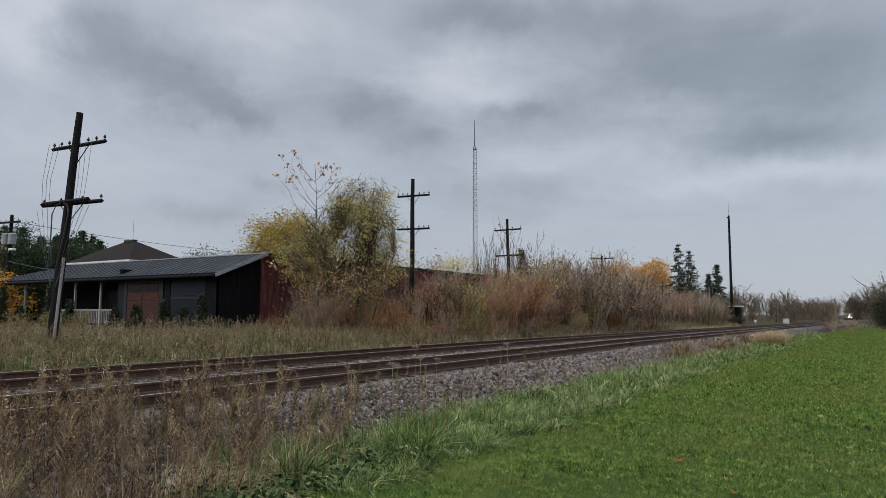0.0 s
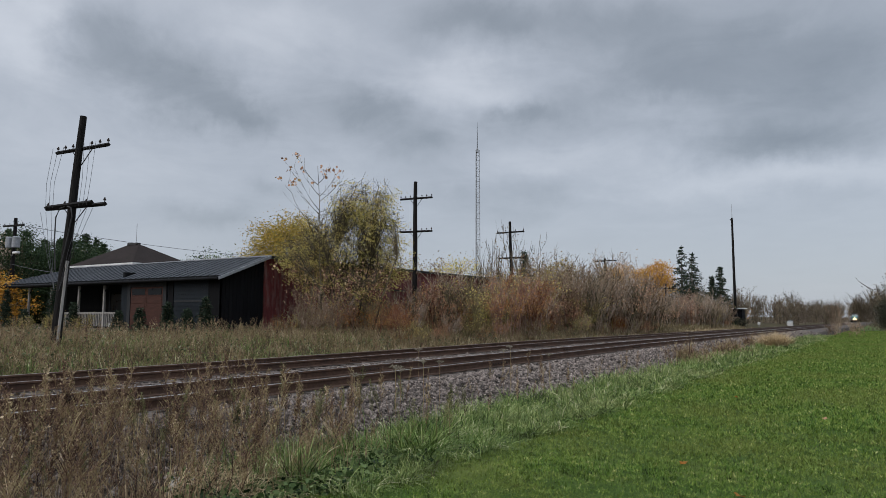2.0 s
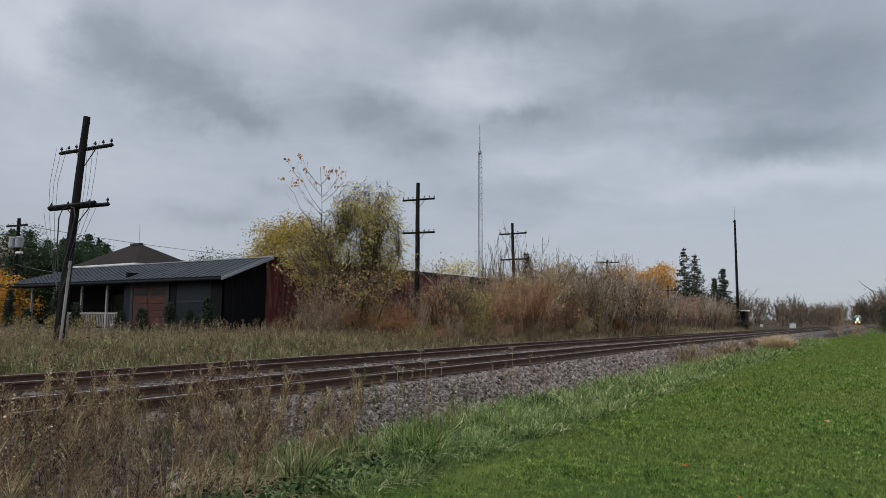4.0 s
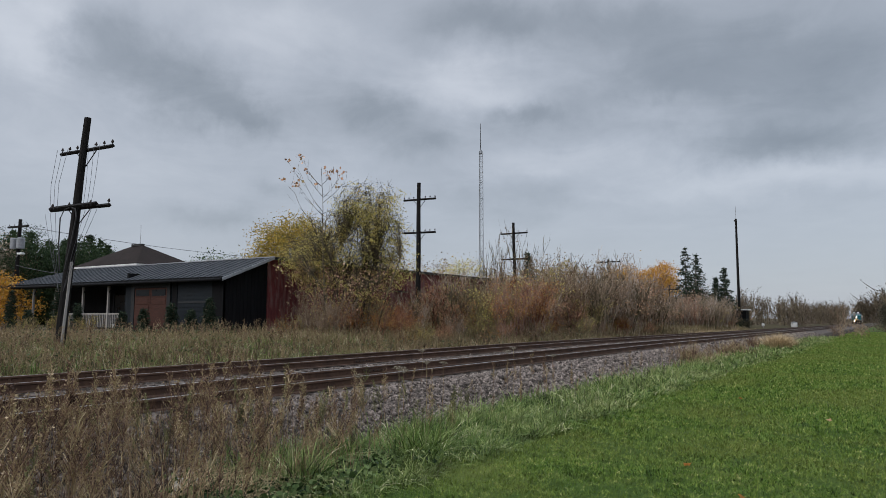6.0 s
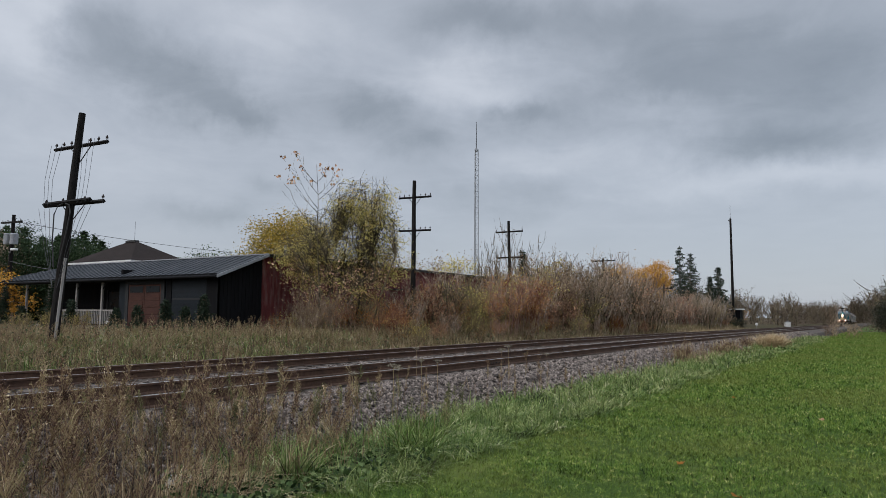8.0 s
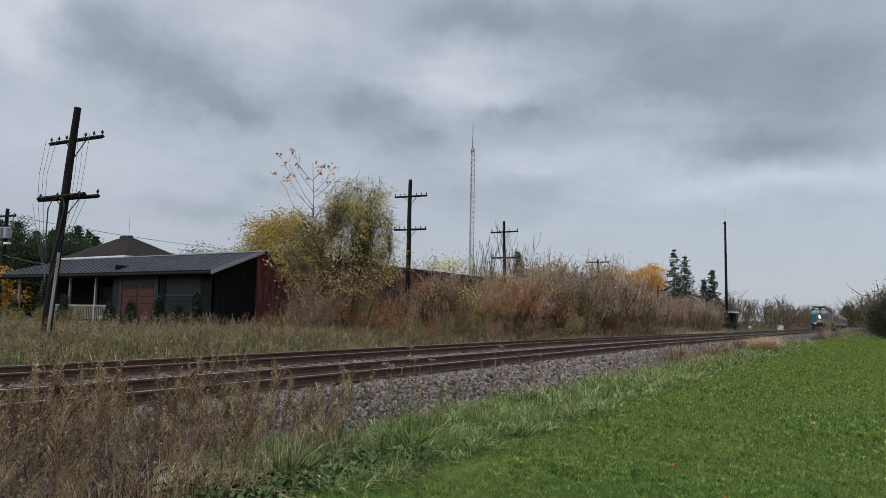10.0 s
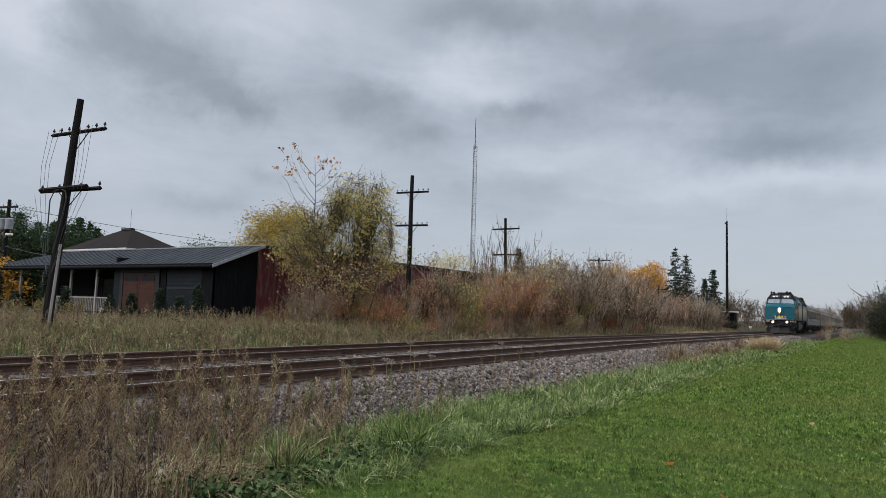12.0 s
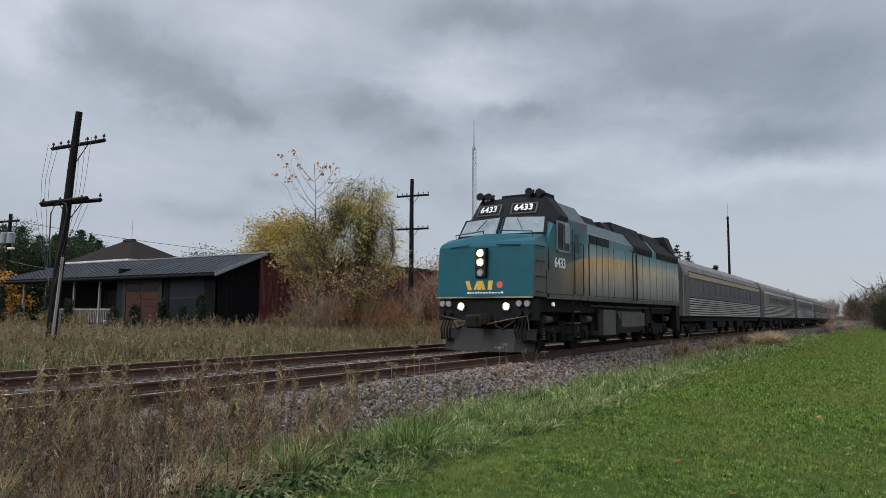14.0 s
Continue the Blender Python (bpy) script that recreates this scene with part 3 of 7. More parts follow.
def make_house(cx, cy, turn):
    """A house with a shingled hip roof, seen over the annex."""
    t = thing("hip_roofed_house", "house with a brown shingled hip roof and pale eaves", "house", pose(cx, cy, 0, 0, 0, turn))
    w, d, e, p = 4.15, 2.8, 4.93, 6.68
    part("wall", box(bmesh.new(), -w + 0.5, w - 0.5, -d + 0.5, d - 0.5, -0.3, e - 0.1), BRICK_RED, t, "dark brick walls")
    bm = bmesh.new()
    base = [bm.verts.new(q) for q in ((-w, -d, e), (w, -d, e), (w, d, e), (-w, d, e))]
    r = [bm.verts.new(q) for q in ((-0.6, 0, p), (0.6, 0, p))]
    bm.faces.new((base[0], base[1], r[1], r[0]))
    bm.faces.new((base[1], base[2], r[1]))
    bm.faces.new((base[2], base[3], r[0], r[1]))
    bm.faces.new((base[3], base[0], r[0]))
    bm.faces.new(base[::-1])
    roof = part("roof", bm, ROOF_SHINGLE, t, "brown asphalt-shingled hip roof")
    part("ridge_vent", box(bmesh.new(), -0.6, 0.6, -0.18, 0.18, p - 0.06, p + 0.1), IRON, roof)
    part("eaves", box(bmesh.new(), -w - 0.03, w + 0.03, -d - 0.03, d + 0.03, e - 0.13, e - 0.01), WHITE_TRIM, t, "off-white eaves boards")
    part("aerial", rod(bmesh.new(), (0.3, 0, p), (0.3, 0, p + 1.6), 0.015, n=5), GALV, roof)
    for x in (-2, 0.5, 2.4):
        win = part("window", box(bmesh.new(), x - 0.5, x + 0.5, -d + 0.44, -d + 0.5, 3.0, 4.5), DARK_GLASS, t)
        part("sill", box(bmesh.new(), x - 0.6, x + 0.6, -d + 0.38, -d + 0.5, 2.92, 3.0), WHITE_TRIM, win)
    return t


make_lean_to()
make_freight_house()
make_house(-49.65, 33.05, 0)
# ---- poles, mast, wires ----
def insulator(bm, x, y, z):
    rod(bm, (x, y, z), (x, y, z + 0.07), 0.012, n=5)
    rod(bm, (x, y, z + 0.055), (x, y, z + 0.1), 0.038, 0.042, n=7)
    rod(bm, (x, y, z + 0.1), (x, y, z + 0.15), 0.028, 0.016, n=7)


def telegraph_pole(name, x, y, base, height, arms, lean_x=0.0, lean_y=0.0, r=0.15, label="", wood=POLE, tilt=0.0):
    """arms: (depth below the top, half length, insulators per side)."""
    t = thing(name, label or "dark weathered telegraph pole with two crossarms and insulators", "telegraph pole",
              pose(x, y, base, lean_y, lean_x, 0), "telegraph poles beside the line")
    bm = bmesh.new()
    tube(bm, [(0.012 * math.sin(k * 1.7), 0, -0.6 + (height + 0.6) * k / 8) for k in range(9)], [r * (1.08 - 0.42 * k / 8) for k in range(9)], 10)
    part("pole", bm, wood, t, smooth=False)
    for down, half, per in arms:
        z = height - down
        bm = bmesh.new()
        rise = math.tan(radians(tilt)) * half
        bm2 = bmesh.new()
        tube(bm2, ((-half, 0.08, z - rise), (half, 0.08, z + rise)), 0.062, 4)
        arm = part("crossarm", bm2, wood, t)
        for s in (-1, 1):
            part("brace", rod(bmesh.new(), (s * half * 0.38, 0.1, z - 0.03), (0, 0.12, z - 0.5), 0.018, n=4), IRON, arm)
            for i in range(per):
                xx = s * half * (0.36 + 0.6 * i / max(1, per - 1))
                b3 = bmesh.new()
                insulator(b3, xx, 0.08, z + 0.05 + rise * xx / half)
                part("insulator", b3, CERAMIC, arm)
    return t


# the leaning pole before the annex
P1 = (-20.67, 11.33)
pole1 = telegraph_pole("telegraph_pole", P1[0], P1[1], -0.15, 7.35, ((1.0, 1.40, 3), (2.79, 1.58, 2)), lean_x=1.7, lean_y=-3.1, r=0.148,
                       label="leaning dark telegraph pole with two crossarms and hanging cables")
part("second_arm", tube(bmesh.new(), ((-1.2, -0.14, 4.54), (1.25, -0.14, 4.58)), 0.07, 4), POLE, pole1)
bm = bmesh.new()
box(bm, 0.125, 0.165, -0.06, 0.02, 0.0, 2.9, 0.01)
part("cable_guard", bm, POLE_GREY, pole1, "pale wooden cable guard")
for s, x1 in ((-1, 0.42), (1, 0.45)):
    part("cable", tube(bmesh.new(), [(s * 0.12, -0.2, 2.6), (s * 0.32, -0.22, 3.4), (s * x1, -0.22, 4.2), (s * 0.3, -0.2, 4.46), (s * 0.06, -0.18, 4.52)], 0.02, 5), IRON, pole1)
for s in (-1, 1):
    for k in range(3):
        part("drop_wire", tube(bmesh.new(), [(s * (0.55 + 0.3 * k), -0.18, 6.4), (s * (0.75 + 0.22 * k), -0.22, 5.3), (s * (0.7 + 0.2 * k), -0.2, 4.5)], 0.006, 4), WIRE, pole1)
        part("drop_wire", tube(bmesh.new(), [(s * (0.8 + 0.3 * k), -0.18, 4.4), (s * (0.45 + 0.15 * k), -0.2, 3.2), (s * 0.12, -0.16, 2.0)], 0.006, 4), WIRE, pole1)
telegraph_pole("telegraph_pole", -23.5, 34.0, 0, 9.15, ((1.0, 1.16, 3), (3.0, 1.16, 3)), r=0.17, tilt=-1.5)
telegraph_pole("telegraph_pole", -23.5, 46.9, 0, 8.25, ((0.8, 1.13, 2), (2.75, 1.13, 2)), lean_x=-1.6, r=0.15, tilt=-1.5)
telegraph_pole("telegraph_pole", -23.5, 67.3, -0.1, 7.0, ((0.25, 1.16, 3), (2.0, 1.16, 2)), r=0.14)
telegraph_pole("telegraph_pole", -23.0, 88.0, -0.2, 5.4, ((0.6, 1.1, 2),), r=0.14)


def lattice_mast(x, y, height, rod_len):
    t = thing("radio_mast", "slender galvanised lattice radio mast with a whip aerial", "radio mast", pose(x, y, 0))
    r0 = 0.34
    corner = [(r0 * math.cos(a), r0 * math.sin(a)) for a in (0.3, 0.3 + 2.094, 0.3 + 4.188)]
    for cx, cy in corner:
        part("leg", rod(bmesh.new(), (cx, cy, 0), (cx * 0.72, cy * 0.72, height), 0.035, n=5), GALV, t)
    bm = bmesh.new()
    n = int(height / 0.62)
    for k in range(n):
        f0, f1 = 1 - 0.28 * k / n, 1 - 0.28 * (k + 1) / n
        z0, z1 = height * k / n, height * (k + 1) / n
        for i in range(3):
            a, b = corner[i], corner[(i + 1) % 3]
            rod(bm, (a[0] * f0, a[1] * f0, z0), (b[0] * f1, b[1] * f1, z1), 0.016, n=4, caps=False)
            rod(bm, (a[0] * f0, a[1] * f0, z0), (b[0] * f0, b[1] * f0, z0), 0.016, n=4, caps=False)
    part("lacing", bm, GALV, t)
    part("whip_aerial", rod(bmesh.new(), (0, 0, height), (0, 0, height + rod_len), 0.05, 0.025, n=6), IRON, t)
    part("collar", rod(bmesh.new(), (0, 0, height - 0.25), (0, 0, height + 0.2), 0.2, 0.12, n=8), GALV, t)
    return t


# 80 m off, just left of the middle
lattice_mast(-40.4, 71.4, 20.87, 3.4)


def radio_pole(x, y, height):
    t = thing("radio_pole", "tall plain dark pole with a thin whip aerial on top", "pole", pose(x, y, -0.5))
    part("pole", rod(bmesh.new(), (0, 0, 0), (0, 0, height), 0.24, 0.15, n=10), POLE, t)
    part("whip_aerial", rod(bmesh.new(), (0, 0, height), (0, 0, height + 2.2), 0.035, 0.02, n=5), GALV, t)
    part("bracket", box(bmesh.new(), -0.3, 0.1, -0.1, 0.1, height - 0.4, height - 0.2), IRON, t)
    return t


radio_pole(-20.0, 117.3, 17.25)


def utility_pole(x, y, height):
    t = thing("utility_pole", "dark wooden utility pole with crossarm, transformers and street lamp", "utility pole", pose(x, y, 0, 0, 1.5, 0))
    part("pole", rod(bmesh.new(), (0, 0, -0.5), (0, 0, height), 0.2, 0.13, n=10), POLE, t)
    part("crossarm", box(bmesh.new(), -1.6, 1.6, -0.2, -0.08, height - 0.7, height - 0.55), POLE, t)
    for s in (-1, 1):
        tr = part("transformer", rod(bmesh.new(), (s * 0.5, -0.1, height - 2.4), (s * 0.5, -0.1, height - 1.6), 0.3, n=14), GALV, t, "grey transformer can")
        part("lid", rod(bmesh.new(), (s * 0.5, -0.1, height - 1.6), (s * 0.5, -0.1, height - 1.52), 0.33, 0.2, n=14), GALV, tr)
        for k in range(2):
            b = bmesh.new()
            insulator(b, s * (0.6 + 0.8 * k), -0.14, height - 0.55)
            part("insulator", b, CERAMIC, t)
    part("lamp_arm", tube(bmesh.new(), [(0, -0.1, height - 3.1), (0.8, -0.4, height - 2.8), (1.4, -0.6, height - 2.85)], 0.04, 6), GALV, t)
    part("lamp_head", box(bmesh.new(), 1.3, 2.0, -0.75, -0.45, height - 2.97, height - 2.8, 0.04), WHITE_TRIM, t)
    return t


utility_pole(-59.4, 28.8, 8.95)


def wire(a, b, sag, r=0.012):
    pts = [Vector(a).lerp(Vector(b), k / 14) - Vector((0, 0, sag * 4 * (k / 14) * (1 - k / 14))) for k in range(15)]
    bm = bmesh.new()
    tube(bm, pts, r, 4)
    return solid("overhead_wire", bm, WIRE, "thin sagging overhead wire", "wire", "overhead wires")


wire((-59.0, 28.7, 8.4), (-60.0, 75.0, 8.6), 0.8, 0.02)
wire((-59.2, 28.7, 5.2), (-38.5, 27.0, 3.6), 0.4, 0.02)
# ---- the train ----
TEAL = material("teal_paint", (0.005, 0.066, 0.088), (0.009, 0.084, 0.11), 2.0, 0.5, 0, 0.03, spec=0.14, c3=(0.014, 0.07, 0.09), scale3=0.9, amount3=0.35)
TRAIN_BLACK = material("black_roof_paint", (0.006, 0.006, 0.007), (0.014, 0.014, 0.015), 4, 0.65, 0, 0.1, spec=0.1)
UNDER = material("grimy_running_gear", (0.004, 0.0035, 0.0035), (0.018, 0.016, 0.014), 6, 0.8, 0.0, 0.4, spec=0.15)
TANK = material("dusty_grey_tank", (0.06, 0.057, 0.053), (0.11, 0.104, 0.097), 4, 0.65, 0.0, 0.1, c3=(0.03, 0.025, 0.021), spec=0.2)
SILVER = material("stainless_fluting", (0.36, 0.335, 0.32), (0.56, 0.53, 0.50), 3, 0.5, 0.3, 0.05, stretch=(1, 0.25, 4), c3=(0.2, 0.175, 0.155), scale3=1.0)
CAR_ROOF = material("dull_stainless_roof", (0.15, 0.125, 0.122), (0.235, 0.20, 0.195), 2, 0.6, 0.15, 0.05, spec=0.2, c3=(0.07, 0.055, 0.05), scale3=0.8)
BAND_GOLD = material("dull_yellow_band", (0.26, 0.2, 0.115), (0.36, 0.28, 0.165), 4, 0.5, 0, 0)
BAND_BLUE = material("slate_blue_window_band", (0.055, 0.048, 0.054), (0.09, 0.08, 0.086), 3, 0.55, 0, 0, spec=0.2, c3=(0.12, 0.10, 0.085), scale3=0.5)
YELLOW = material("yellow_enamel", (0.50, 0.30, 0.03), (0.60, 0.37, 0.045), 3, 0.45, 0, 0)
RED_LEAF = material("red_enamel", (0.5, 0.08, 0.06), (0.6, 0.1, 0.07), 3, 0.45, 0, 0)
WHITE_INK = material("white_lettering", (0.75, 0.76, 0.75), (0.8, 0.8, 0.8), 3, 0.5, 0, 0)
PILOT = material("grey_pilot_plate", (0.009, 0.009, 0.0105), (0.02, 0.0195, 0.021), 3, 0.6, 0.1, 0.1, c3=(0.034, 0.029, 0.024))
SCREEN = material("windscreen_glass", (0.12, 0.155, 0.175), (0.2, 0.24, 0.26), 2, 0.1, 0, 0, spec=0.8)
CAR_GLASS = material("tinted_train_window", (0.012, 0.014, 0.018), (0.02, 0.022, 0.026), 2, 0.35, 0, 0, spec=0.12)
LAMP_WARM = glow("headlight_beam", (1.0, 0.6, 0.27), 120.0)
LAMP_NUMBER = glow("lit_number", (0.95, 0.97, 1.0), 0.3)


def loco_side_paint():
    """Teal ahead, grey behind, with a broad gold flash that fades along the side."""
    m = bpy.data.materials.new("grey_side_with_gold_flash")
    m.use_nodes = True
    nt = m.node_tree
    b = nt.nodes["Principled BSDF"]
    tc = nt.nodes.new("ShaderNodeTexCoord")
    s = nt.nodes.new("ShaderNodeSeparateXYZ")
    nt.links.new(tc.outputs["Object"], s.inputs[0])
    y, z = s.outputs[1], s.outputs[2]
    grime = noise_tex(nt, tc.outputs["Object"], 1.6, 5.0, 0.65)

    def rng(v, a, c):
        n = nt.nodes.new("ShaderNodeMapRange")
        n.inputs[1].default_value, n.inputs[2].default_value = a, c
        nt.links.new(v, n.inputs[0])
        return n.outputs[0]

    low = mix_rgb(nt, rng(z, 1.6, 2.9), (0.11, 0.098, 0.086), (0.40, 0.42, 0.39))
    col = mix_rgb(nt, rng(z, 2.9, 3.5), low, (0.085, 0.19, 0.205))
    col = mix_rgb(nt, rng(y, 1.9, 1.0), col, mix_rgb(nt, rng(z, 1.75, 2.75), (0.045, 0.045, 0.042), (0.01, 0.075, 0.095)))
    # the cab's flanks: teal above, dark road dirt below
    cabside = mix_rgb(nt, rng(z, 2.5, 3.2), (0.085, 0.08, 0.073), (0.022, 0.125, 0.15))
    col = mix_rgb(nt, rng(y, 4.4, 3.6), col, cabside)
    col = mix_rgb(nt, rng(z, 3.70, 3.80), col, (0.075, 0.105, 0.11))
    # the flash: low at the cab, rising to the rear, its upper edge crisp and its lower edge soft
    back = math_node(nt, "MAXIMUM", math_node(nt, "DIVIDE", math_node(nt, "SUBTRACT", 6.6, y), 5.6), 0.0)
    topz = math_node(nt, "SUBTRACT", 3.12, math_node(nt, "MULTIPLY", math_node(nt, "POWER", back, 2.0), 0.80))
    d = math_node(nt, "SUBTRACT", topz, z)
    flash = math_node(nt, "MULTIPLY", rng(d, 0.0, 0.06), rng(d, 1.15, 0.05))
    ends = math_node(nt, "MULTIPLY", rng(y, 1.6, 4.4), rng(y, 17.5, 6.5))
    col = mix_rgb(nt, math_node(nt, "MULTIPLY", math_node(nt, "MULTIPLY", flash, ends), 0.95), col, (0.66, 0.37, 0.12))
    col = mix_rgb(nt, math_node(nt, "MULTIPLY", ramp(nt, grime, ((0.45, 0.0), (0.75, 1.0))), 0.35), col, (0.10, 0.085, 0.07))
    # dirt washed down in narrow streaks
    mp = nt.nodes.new("ShaderNodeMapping")
    mp.inputs["Scale"].default_value = (1.0, 7.0, 0.5)
    nt.links.new(tc.outputs["Object"], mp.inputs[0])
    streak = noise_tex(nt, mp.outputs[0], 1.4, 5.0, 0.65)
    col = mix_rgb(nt, math_node(nt, "MULTIPLY", ramp(nt, streak, ((0.48, 0.0), (0.72, 1.0))), 0.5), col, (0.05, 0.043, 0.036))
    nt.links.new(col, b.inputs["Base Color"])
    b.inputs["Roughness"].default_value, b.inputs["Specular IOR Level"].default_value = 0.5, 0.2
    return m


SIDE = loco_side_paint()


def text_part(words, size, mat, parent, m, name="lettering", depth=0.006):
    cu = bpy.data.curves.new(name, "FONT")
    cu.body, cu.size, cu.extrude, cu.align_x, cu.align_y = words, size, depth, "CENTER", "CENTER"
    cu.offset = size * 0.012
    tmp = bpy.data.objects.new(name, cu)
    me = bpy.data.meshes.new_from_object(tmp)
    bpy.data.objects.remove(tmp)
    me.materials.append(mat)
    ob = new(name, me)
    ob.parent = parent
    ob.matrix_basis = m
    return ob


def bogie(parent, y, wheelbase, r, axles=2, label="dark bogie with coil springs and wheels"):
    bm = bmesh.new()
    half = wheelbase / 2
    for s in (-1, 1):
        box(bm, s * 1.02 - 0.08, s * 1.02 + 0.08, y - half - 0.55, y + half + 0.55, r + 0.05, r + 0.27, 0.02)
        box(bm, s * 1.08 - 0.1, s * 1.08 + 0.1, y - 0.5, y + 0.5, r - 0.2, r + 0.1, 0.02)
    box(bm, -1.0, 1.0, y - 0.3, y + 0.3, r, r + 0.4)
    b = part("bogie", bm, UNDER, parent, label)
    for k in range(axles):
        yy = y - half + wheelbase * k / max(1, axles - 1)
        for s in (-1, 1):
            w = bmesh.new()
            disc_x(w, s * 0.70, s * 0.83, yy, r, r, 28)
            disc_x(w, s * 0.83, s * 0.86, yy, r, r * 0.72, 24)
            disc_x(w, s * 0.66, s * 0.70, yy, r, r + 0.028, 28)
            part("wheel", w, UNDER, b)
            w = bmesh.new()
            box(w, s * 1.1 - 0.13, s * 1.1 + 0.13, yy - 0.19, yy + 0.19, r - 0.18, r + 0.2, 0.05)
            rod(w, (s * 1.22, yy, r), (s * 1.3, yy, r), 0.12, n=12)
            part("axle_box", w, UNDER, b)
            for dy in (-0.32, 0.32):
                w = bmesh.new()
                for q in range(5):
                    rod(w, (s * 1.08, yy + dy, r - 0.12 + q * 0.075), (s * 1.08, yy + dy, r - 0.075 + q * 0.075), 0.085, n=10)
                part("spring", w, TANK, b)
        part("brake_shoe", box(bmesh.new(), 0.72, 0.84, yy + r + 0.02, yy + r + 0.1, r - 0.25, r + 0.2), UNDER, b)
    return b


def loft(bm, rings, closed_ends=True):
    vs = [[bm.verts.new(p) for p in ring] for ring in rings]
    n = len(vs[0])
    for a, b in zip(vs, vs[1:]):
        for i in range(n):
            bm.faces.new((a[i], a[(i + 1) % n], b[(i + 1) % n], b[i]))
    if closed_ends:
        bm.faces.new(vs[0][::-1])
        bm.faces.new(vs[-1])
    return vs


def make_locomotive():
    """Front at local y = 0, rear towards +y; z from the rail's top."""
    t = thing("locomotive", "teal and grey diesel locomotive with lit headlights and gold flash", "locomotive")
    W = 1.525
    # nose: a full-width box with a shallow vertical crease, top sloping to the sides
    bm = bmesh.new()
    def nose_ring(z, w, front, crease, back):
        return [(-w, front, z), (0, front - crease, z), (w, front, z), (w, back, z), (-w, back, z)]
    rings = [nose_ring(1.62, W, 0.04, 0.13, 1.15), nose_ring(3.04, W, 0.15, 0.13, 1.15), nose_ring(3.15, W - 0.05, 0.22, 0.13, 1.15)]
    vs = [[bm.verts.new(p) for p in r] for r in rings]
    for a, b in zip(vs, vs[1:]):
        for i in range(5):
            bm.faces.new((a[i], a[(i + 1) % 5], b[(i + 1) % 5], b[i]))
    bm.faces.new(vs[0][::-1])
    cap = [bm.verts.new(p) for p in ((-W + 0.12, 0.5, 3.3), (0, 0.3, 3.42), (W - 0.12, 0.5, 3.3), (W - 0.12, 1.15, 3.42), (-W + 0.12, 1.15, 3.42))]
    for i in range(5):
        bm.faces.new((vs[-1][i], vs[-1][(i + 1) % 5], cap[(i + 1) % 5], cap[i]))
    bm.faces.new(cap)
    for f in bm.faces:
        f.normal_update()
        f.material_index = 1 if abs(f.normal.x) > 0.8 else 0
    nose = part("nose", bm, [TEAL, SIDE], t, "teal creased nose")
    part("stripe", box(bmesh.new(), -W - 0.004, W + 0.004, -0.03, 0.07, 1.575, 1.615), BAND_GOLD, nose, "thin pale yellow stripe")
    # grab irons on the nose
    for s in (-1, 1):
        part("grab_iron", tube(bmesh.new(), [(s * 0.45, 0.06, 3.12), (s * 0.45, 0.0, 3.08), (s * 1.1, 0.08, 3.04), (s * 1.1, 0.14, 3.08)], 0.02, 5), TEAL, nose)
        part("top_rail", tube(bmesh.new(), [(s * 0.2, 0.45, 3.4), (s * 0.2, 0.42, 3.52), (s * 1.25, 0.62, 3.46), (s * 1.25, 0.65, 3.34)], 0.018, 5), TEAL, nose)
    for k in range(4):
        z = 1.75 + 0.42 * k
        part("step", tube(bmesh.new(), [(W, 0.25, z), (W + 0.09, 0.25, z), (W + 0.09, 0.65, z), (W, 0.65, z)], 0.018, 5), IRON, nose)
    # headlight panel
    lampbox = part("headlight_panel", box(bmesh.new(), -0.17, 0.17, -0.13, 0.08, 2.14, 2.98, 0.015), TRAIN_BLACK, nose, "black headlight panel")
    for z, mat in ((2.83, LAMP_WARM), (2.57, LAMP_WARM), (2.28, GALV)):
        part("lamp", rod(bmesh.new(), (0, -0.16, z), (0, -0.128, z), 0.088, n=16), mat, lampbox, "round lamp")
        part("bezel", rod(bmesh.new(), (0, -0.14, z), (0, -0.127, z), 0.115, n=16), TANK, lampbox)
    # emblem: slanted yellow bars with a small red leaf shape, and a pale strip of unreadable lettering
    def skin(x, z, out):
        """The nose's front surface, so much proud of it."""
        return 0.04 + 0.11 * (z - 1.62) / 1.42 - 0.13 * (1 - abs(x) / W) - out

    bm = bmesh.new()
    for x0, x1, lean in ((-0.44, -0.31, 0.10), (-0.25, -0.17, -0.10), (-0.12, 0.0, 0.0), (0.04, 0.14, 0.1), (0.2, 0.33, -0.02)):
        q = [(x0 - lean, 2.06), (x1 - lean, 2.06), (x1, 1.80), (x0, 1.80)]
        a = [bm.verts.new((x, skin(x, z, -0.01), z)) for x, z in q]
        c = [bm.verts.new((x, skin(x, z, 0.012), z)) for x, z in q]
        bm.faces.new(a); bm.faces.new(c[::-1]); quad_faces(bm, a, c)
    part("emblem", bm, YELLOW, nose, "yellow slanted emblem bars")
    part("leaf_emblem", rod(bmesh.new(), (0.56, skin(0.56, 1.94, 0.012), 1.94), (0.56, skin(0.56, 1.94, -0.02), 1.94), 0.1, n=7), RED_LEAF, nose, "small red emblem")
    for k in range(13):
        x0 = -0.46 + k * 0.088
        y0 = skin(x0, 1.72, 0.008)
        part("lettering_bar", box(bmesh.new(), x0, x0 + (0.05 if k % 3 else 0.066), y0, y0 + 0.02, 1.70, 1.735 if k % 4 else 1.75), WHITE_INK, nose)
    # cab
    bm = bmesh.new()
    def cab_ring(x, dz, dy):
        return [(x, 1.0, 1.58), (x, 4.2, 1.58), (x, 4.2, 4.62 - dz), (x, 1.9 + dy, 4.62 - dz), (x, 1.42 + dy, 4.06 - dz * 0.4), (x, 1.02 + dy, 3.38)]
